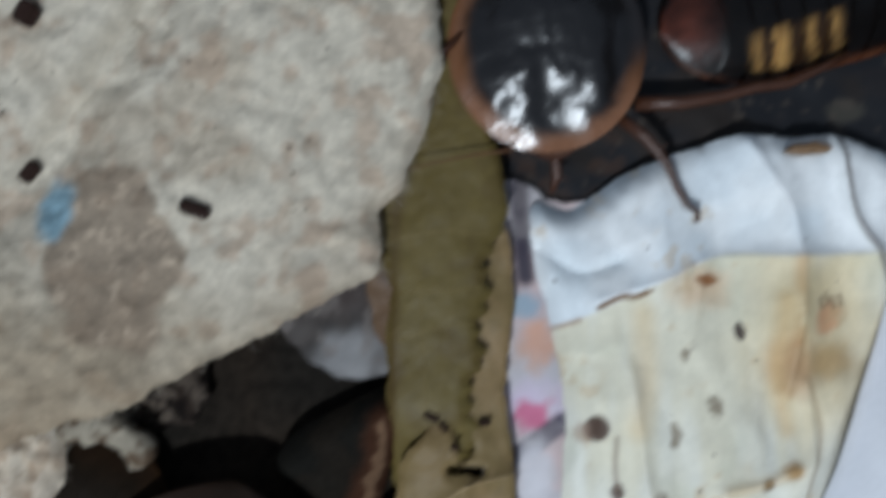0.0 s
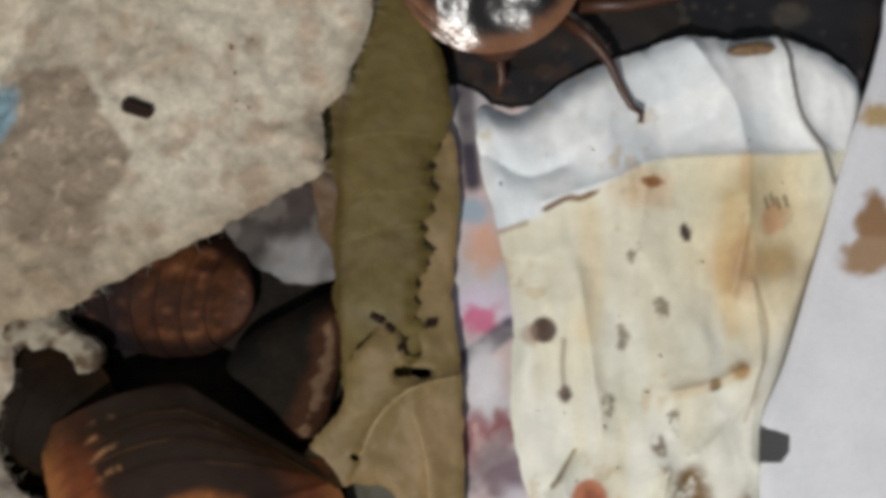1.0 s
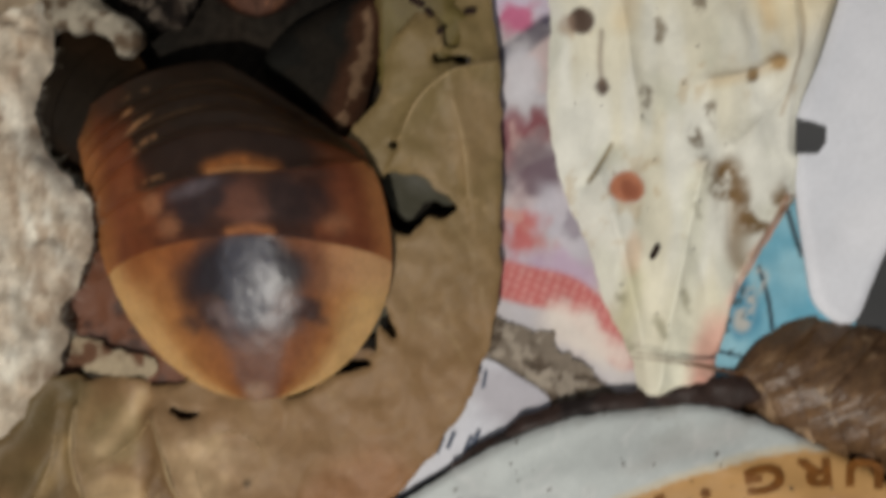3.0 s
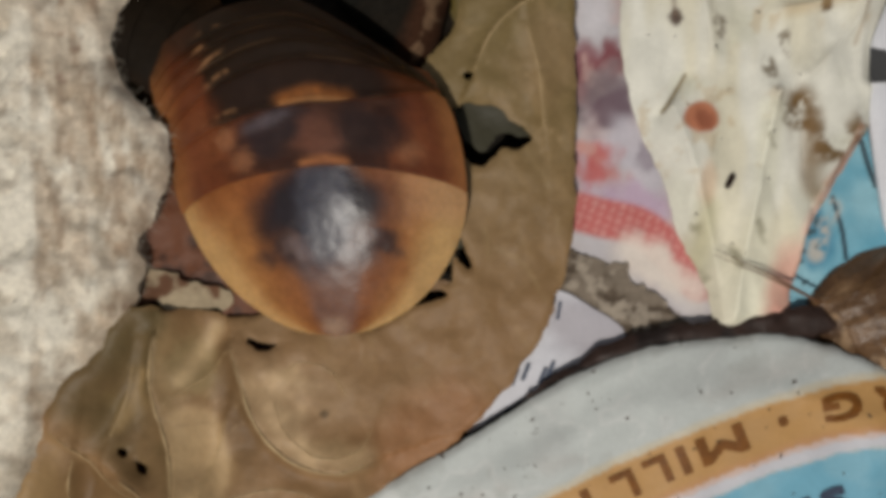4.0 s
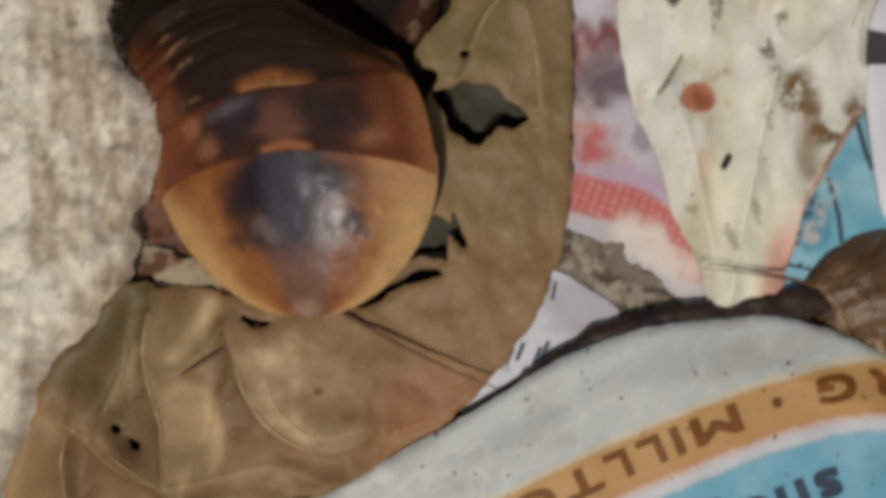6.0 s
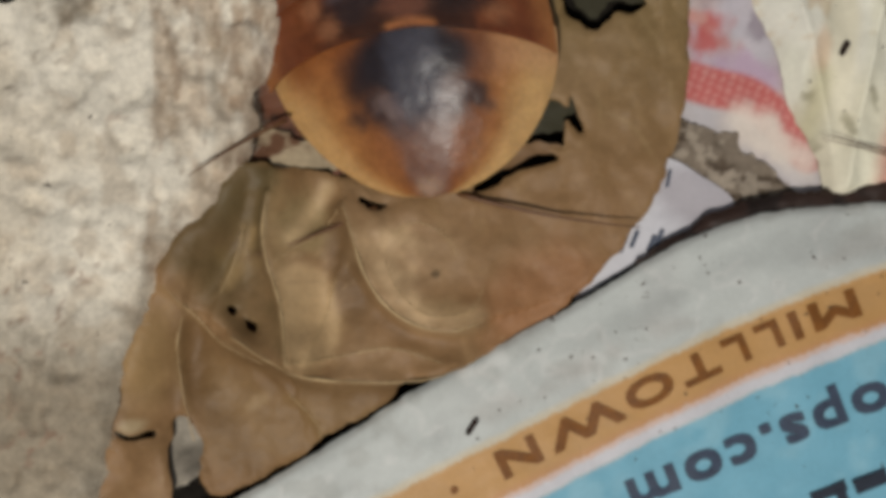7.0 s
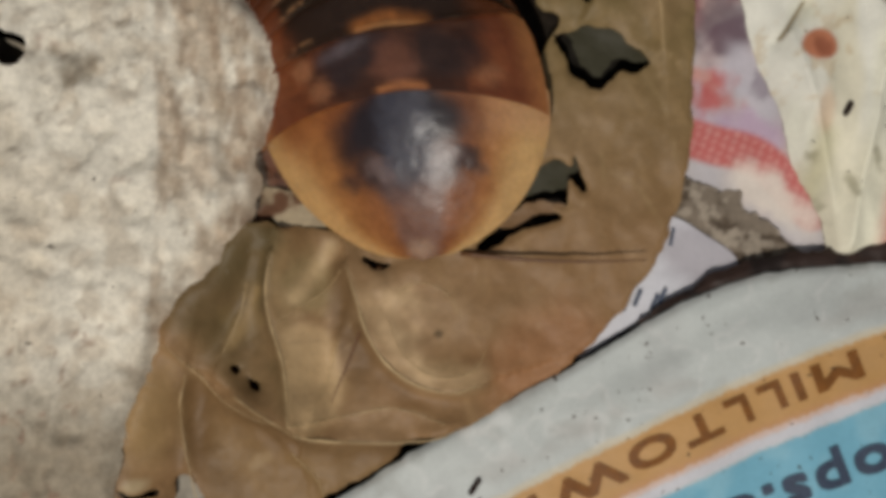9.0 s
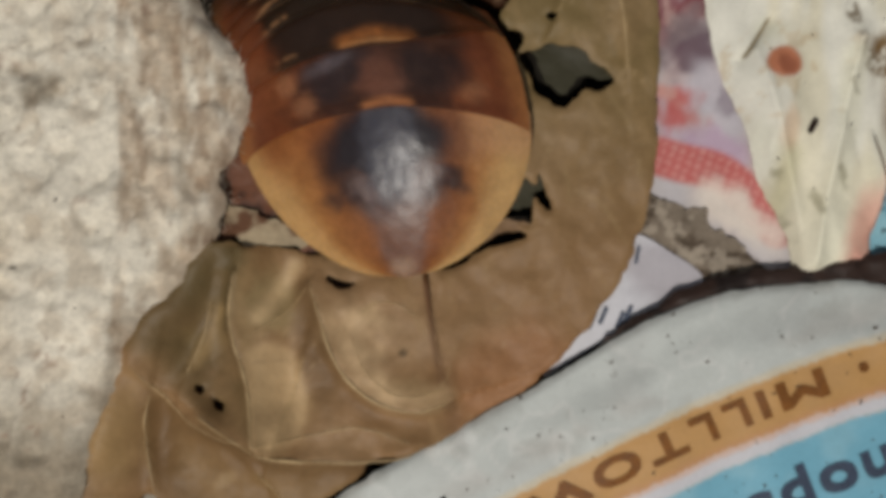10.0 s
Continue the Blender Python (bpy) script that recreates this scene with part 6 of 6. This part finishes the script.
leg(black, [to_black(p, z) for p, z in zip([(11.9, 49.8), (14.7, 47.6), (16, 46.2), (17, 44.9), (18, 42.7), (19.1, 40.9), (20.1, 40.2), (19.9, 39.3)], (3, 3.4, 3.4, 3.2, 3.0, 2.8, 2.9, 3.3))], 0.62, 3, 4)
leg(black, [to_black(p, z) for p, z in zip([(-3, 57.4), (-5.8, 54.6), (-7.4, 51.9), (-8.2, 50.2), (-8.7, 48.8)], (4.5, 5, 5, 5, 4.8))], 0.4, 3, 6)
leg(black, [to_black(p, z) for p, z in zip([(4.5, 47.5), (6.1, 46.2), (6.4, 43.7), (6, 42.3)], (2, 2.2, 1.6, 1.0))], 0.75, 2, 7)
tagged(black, "polished black roach with an amber-rimmed neck shield", "cockroach", group="roaches in the tub")

def flank_colour(s, d, v, x):
    n1 = fbm(x, d, 1.5, 261)
    c = fill(lin(15, 12, 11) + 0 * s[..., None], (1 - step(3.0, 6.5, d + 2.0 * n1)) * (1 - step(0.4, 0.9, np.abs(s) + 0.4 * n1)) * np.clip(0.7 + 0.6 * n1, 0, 1), lin(88, 46, 34))
    ribs = step(0.3, 0.45, s) * (1 - step(0.78, 0.92, s)) * step(7.5, 9.0, d) * (1 - step(16.0, 18.0, d))
    c = fill(c, ribs * 0.35, lin(84, 58, 34))
    c = fill(c, ribs * step(-0.2, 0.7, np.sin(d * 2.3 + 1.6 * n1 + 1.5 * s)) * np.clip(0.75 + 0.5 * n1, 0, 1), lin(170, 132, 76))
    c = fill(c, step(0.88, 0.97, s), lin(84, 50, 32))
    return c * (1 + 0.2 * n1)[..., None]


# another above, lying across with ribbed yellowish flank
flank_p = (28.9, 58.9)
flank = simple_roach(flank_p[0] - 12, flank_p[1] - 0.5, -1.6, -74, 34, 8.0, 3.6, flank_colour, "dark roach with a ribbed yellowish flank on dark plastic", plates=12)
leg(flank, [tuple(c / MM for c in flank.matrix_basis.inverted() @ Vector((p[0] * MM, p[1] * MM, 2.0 * MM))) for p in [(14.1, 51), (18.6, 51.1), (23.1, 51.9), (25.9, 52.7), (29.2, 53.1), (32, 54.4), (35.1, 56.1)]], 0.75, 3, 9)

# ---- droppings and specks ----
def pellet(p, z, length, width, turn, seed, label="dark ridged dropping on the tray"):
    rng = random.Random(seed)
    bm = bmesh.new()
    bmesh.ops.create_uvsphere(bm, u_segments=14, v_segments=12, radius=1)
    for v in bm.verts:
        side = math.hypot(v.co.y, v.co.z)
        if side > 1e-6:
            f = min(1.0, side * 1.5) / side
            k = f * (1 + 0.12 * math.cos(6 * math.atan2(v.co.z, v.co.y)))
            v.co.y, v.co.z = v.co.y * k * 0.72, v.co.z * k * 0.72
        v.co.x *= 1 + rng.uniform(-0.06, 0.06)
        v.co = Vector((v.co.x * length * MM / 2, v.co.y * width * MM / 2 * 1.35, v.co.z * width * MM / 2 * 1.1))
    ob = part("dropping", bm, FRASS, None)
    ob.matrix_basis = pose(p[0] * MM, p[1] * MM, z * MM, 0, 0, turn)
    return tagged(ob, label, "dropping", group="droppings")


def top_of(f, p):
    return float(f(np.array([p[0]]), np.array([p[1]]))[0])


# dark gnawed crumbs at the fork of the strip
for k, (p, ln, w, a) in enumerate((((-5.9, 20.2), 1.7, 0.7, -28), ((-4.7, 19.2), 1.2, 0.6, -50), ((-3.6, 17.3), 0.8, 0.6, 10), ((-0.7, 19.5), 1.3, 0.6, 8))):
    pellet(p, max(top_of(strip_height, p), top_of(leaf_height, p)) + w * 0.3, ln, w, a, 40 + k, "small dark crumb at the torn edge of the leaf")
for k, (p, f, ln, w, a) in enumerate((((-27.8, 40), tray_a_height, 3.1, 1.35, -18), ((-43.7, 58.1), tray_a_height, 2.6, 2.2, 60), ((-44.5, 43.6), tray_a_height, 2.4, 1.6, 50),
                                      ((-18.8, -41.8), bulge, 2.0, 0.55, 58), ((17.7, -4.2), crumple, 1.7, 0.6, 62))):
    pellet(p, top_of(f, p) + w * 0.3, ln, w, a, k, "dark ridged dropping on the pulp tray" if k < 3 else "thin dark dropping on paper")


def specks(name, label, f, n, box, seed, lo=0.10, hi=0.28, test=None):
    """Fine dark crumbs strewn over one surface."""
    rng = random.Random(seed)
    verts, faces = [], []
    while n:
        x, y = rng.uniform(box[0], box[1]), rng.uniform(box[2], box[3])
        if test is not None and not test(np.array([x]), np.array([y]))[0]:
            continue
        n -= 1
        z, r, a, s = top_of(f, (x, y)), rng.uniform(lo, hi) ** 1.0, rng.uniform(0, 3.14), rng.uniform(1.0, 2.6)
        b = len(verts)
        for m in range(6):
            t = m * math.pi / 3
            u, v = r * s * math.cos(t) * rng.uniform(0.7, 1.2), r * math.sin(t) * rng.uniform(0.7, 1.2)
            verts.append((x + u * math.cos(a) - v * math.sin(a), y + u * math.sin(a) + v * math.cos(a), z - 0.05))
        verts.append((x, y, z + r * 0.8))
        for m in range(6):
            faces.append((b + m, b + (m + 1) % 6, b + 6))
    ob = link(name, mesh_from(name, verts, faces, SPECK))
    return tagged(ob, label, "specks", kind="stuff")


AD_EDGE = np.vstack([AD_RIM, [(75, -55), (60, -85), (-40, -85), (-62, -62)]])
specks("specks", "fine dark crumbs on the newspaper roll", bulge, 110, (-20, 45, -46, -18), 7, 0.07, 0.2, lambda x, y: inside(x, y, AD_EDGE))
for k, p in enumerate(((-2.7, -28.2), (-2.5, -32.3), (-8, -35.1), (4.4, -25.8))):
    specks("specks", "cluster of tiny dark flecks on the newspaper roll", bulge, 6, (p[0] - 1.3, p[0] + 1.3, p[1] - 0.9, p[1] + 0.9), 70 + k, 0.07, 0.17)
PAT_EDGE = smooth([(5.9, 34.9), (12.8, 37.1), (27, 40.5), (35.5, 40.5), (35, 16.6), (31.1, 3.5), (24.8, -6.8), (20.8, -17), (17.4, -17), (10, 3.5), (8, 16.6)])
specks("specks", "fine dark crumbs on the crumpled paper", crumple, 26, (5, 38, -20, 38), 8, 0.06, 0.16, lambda x, y: inside(x, y, PAT_EDGE))
specks("specks", "fine brown crumbs on the egg tray", tray_b_height, 36, (-72, -42, -40, 14), 9, 0.06, 0.16, lambda x, y: x < -46 - 0.2 * np.abs(y))
specks("specks", "fine brown crumbs on the stained egg tray", tray_a_height, 60, (-60, -12, 28, 60), 10, 0.06, 0.18, lambda x, y: (y > 38 + (x + 12) * -0.0) & (x < -14))

# ---- feelers ----
# a hidden roach below the nymph's tail reaches out with two antennae
hide_l, hide_r = (-28.4, -20.4), (-20.5, -19)
hidden = thing("roach", (hide_l[0] + hide_r[0]) / 2, (hide_l[1] + hide_r[1]) / 2 + 1.5, 2.5)
bm = bmesh.new()
bmesh.ops.create_uvsphere(bm, u_segments=20, v_segments=12, radius=1, matrix=pose(0, 3 * MM, 0.2 * MM) @ Matrix.Diagonal((3.4 * MM, 3.0 * MM, 0.8 * MM, 1)))
part("head", bm, LIMB, hidden)
tagged(hidden, "brown roach head with long antennae hidden under the nymph", "cockroach", group="roaches in the tub")
ant_l, ant_r = feeler(hidden, 14, 0.24, -0.10), feeler(hidden, 18, 0.26, 0.10)
ant_side = feeler(hidden, 11, 0.22, 0.08)
ant_top = feeler(black, 12, 0.15, 0.1)
ant_rib_a, ant_rib_b = feeler(ribbed, 11.5, 0.14, 0.06), feeler(ribbed, 11, 0.14, 0.08)


def swing(ob, base, rows, dip=0.0, rise=4):
    """Turns an antenna about its base. Rows: seconds and the way it points, as dx, dy seen from above, in the world. dip: how far it is drawn down while it points back. rise: degrees that it points up."""
    parent = ob.parent
    inv = parent.matrix_basis.to_3x3().inverted()
    keys = []
    for t, dx, dy in rows:
        d = inv @ Vector((dx, dy, 0))
        tucked = dy > 30 or (rise > 10 and dx > 0)
        keys.append((t, Matrix.Translation((Vector(base) - Vector((0, 0, dip if tucked else 0))) * MM) @ Matrix.Rotation(math.atan2(d.y, d.x), 4, "Z") @ Matrix.Rotation(radians(-rise if dy <= -5 and not tucked else 0), 4, "Y")))
    walk(ob, keys)


NYMPH_ROWS = [
    # seconds, middle of the second plate's rear edge, turn, roll, tail's own turn, how far the tail is drawn in, tail's own roll
    (0.0, (-20.6, -2.57), 0.0, 0, 0.0, 0.0, 0),
    (2.5, (-20.6, -2.57), 0.0, 0, 0.0, 0.0, 0),
    (3.0, (-21.05, -2.2), 0.6, -2, 0.0, 0.0, 0),
    (3.2, (-21.15, -2.3), 0.8, -3, 0.0, 0.0, 0),
    (4.5, (-21.79, -2.73), 2.4, -6, 0.0, 0.0, -0.5),
    (4.8, (-22.2, -3.0), 2.7, -7, 0.2, 0.0, -0.5),
    (5.0, (-23.13, -3.55), 3.0, -8, 0.6, 0.2, -0.8),
    (5.2, (-23.86, -3.62), 4.0, -9, 0.5, 0.2, -1.2),
    (6.3, (-24.31, -3.75), 3.2, -10, -0.5, 0.8, -1.2),
    (6.5, (-24.31, -3.81), 3.6, -10, 0.2, 0.9, -1.2),
    (7.0, (-24.76, -4.15), 4.4, -10, 0.9, 1.0, -1.2),
    (7.5, (-25.18, -4.32), 4.2, -10, 0.8, 1.0, -1.2),
    (8.0, (-25.51, -4.17), 3.2, -10, -1.0, 0.9, -1.2),
    (8.5, (-25.87, -3.69), 4.0, -10, 0.2, 0.8, -1.2),
    (9.0, (-25.86, -4.03), 4.6, -10, 0.8, 0.8, -1.2),
    (9.5, (-24.54, -3.79), 4.6, -9, 0.9, 0.7, -1.2),
    (10.0, (-23.73, -3.43), 4.4, -6, 0.7, 0.4, -1),
]


def motions():
    rows, tails = [], []
    hinge = Vector((0.44, 16.53, 5.4))
    for t, p, turn, roll, bent, drawn, heel in NYMPH_ROWS:
        at = pose(0, 0, 0, 0, roll, turn).to_3x3() @ hinge
        rows.append((t, pose((p[0] - at.x) * MM, (p[1] - at.y) * MM, (2.15 - 0.27 * roll) * MM, 0, roll, turn)))
        tails.append((t, Matrix.Translation((hinge + Vector((0, drawn, -0.2 * drawn + 0.12 * heel))) * MM) @ Matrix.Rotation(radians(bent), 4, "Z") @ Matrix.Rotation(radians(heel), 4, "Y") @ Matrix.Translation(-hinge * MM)))
    walk(nymph, rows)
    walk(tail, tails)
    hid, out = (-19.2, 36.4), (-22.2, 17.5)
    creep = [(0.0, hid, 60), (0.6, hid, 62), (0.8, (-18.6, 21.4), 80), (1.0, (-18.7, 21.3), 78), (1.3, (-18.7, 20.6), 70), (1.6, (-19.6, 19.4), 60), (1.8, (-20.8, 18), 36),
             (2.1, out, 2), (2.5, (out[0] + 0.1, out[1] + 0.2), 2), (3.2, (out[0], out[1] + 3), 0), (10.0, (out[0], out[1] + 9), 0)]
    walk(red, [(t, pose(p[0] * MM, p[1] * MM, -1.0 * MM, 0, 0, a)) for t, p, a in creep])
    base = hidden.matrix_basis.translation / MM
    swing(ant_r, (hide_r[0] - base[0], hide_r[1] - base[1], 0.6), [(0, -10, 100), (4.7, -10, 100), (4.95, 100, 20), (5.2, 65, -95), (5.8, 90, -60), (6.3, 100, -40), (6.5, 150, 20), (6.7, 115, -25), (6.9, 100, -30), (7.1, 85, -23), (7.3, 100, -75),
        (7.5, 65, -63), (7.7, 60, -33), (7.9, 120, -4), (8.1, 90, -86), (8.3, 95, -55), (8.5, 100, -31), (8.7, 95, -64), (8.9, 95, -49), (9.0, 100, -12), (9.2, 100, -88), (9.3, 100, -30), (9.4, 100, 15), (9.5, 100, 25), (9.6, 100, -42), (9.8, 100, -64), (10.0, 10, -93)], 3.6)
    swing(ant_l, (hide_l[0] - base[0], hide_l[1] - base[1], 0.6), [(0, 80, 70), (4.9, 80, 70), (5.2, -20, 100), (5.6, -100, 20), (6.0, -80, -60), (6.3, -25, -90), (6.5, 0, -85), (6.7, 25, -140), (6.9, -45, -55), (7.1, -85, -25), (7.3, -60, -8),
        (7.5, -80, 15), (7.7, -40, -35), (7.9, -20, -45), (8.1, -6, -49), (8.3, -80, -10), (8.5, -135, -30), (8.7, -20, -60), (8.9, -10, -50), (9.0, -15, -65), (9.2, -80, -30), (9.4, -25, -110), (9.5, -100, -5), (9.6, -40, -110), (9.7, -100, -10), (9.8, -60, 60), (10.0, 50, 100)], 3.6)
    swing(ant_side, (-37.0 - base[0], -12.2 - base[1], 2.5), [(0, 80, 60), (5.2, 80, 60), (6.0, 80, -60), (6.6, 10, -95), (6.8, -60, -68), (7.0, -86, -50), (7.2, -86, -45), (7.5, -95, -20), (7.7, -80, -50), (8.0, -48, -85), (8.3, -75, -60), (8.5, -83, -56), (8.7, -40, -90), (8.9, 50, -85), (9.4, 70, -70), (10.0, 80, -60)], 5.0, 22)
    swing(ant_top, to_black((1.8, 46), 5.2), [(0, -90, -10), (0.1, -80, -12), (0.3, -70, -58), (0.5, -75, -38), (0.7, -60, -30), (0.8, -90, 20), (0.9, -80, 60), (1.4, -70, 90), (10, -70, 90)])
    rb = ribbed.matrix_basis.inverted() @ Vector((rib_p[0] * MM, rib_p[1] * MM, 3.4 * MM)) / MM
    way = [(0, -100, 20), (2.0, -100, 18), (2.3, -100, 32), (2.6, -100, 45), (3.2, -100, 15), (4.3, -70, 55), (4.7, -60, 70), (5.0, -50, 75), (5.2, -60, 75), (6.3, -100, 10), (7.0, -90, 30), (7.5, -80, 50), (8.0, -30, 95), (9.0, -40, 90), (9.5, -60, 55), (10.0, -20, 100)]
    swing(ant_rib_a, rb, way)
    swing(ant_rib_b, rb, [(t, x, y + 7) for t, x, y in way])


motions()
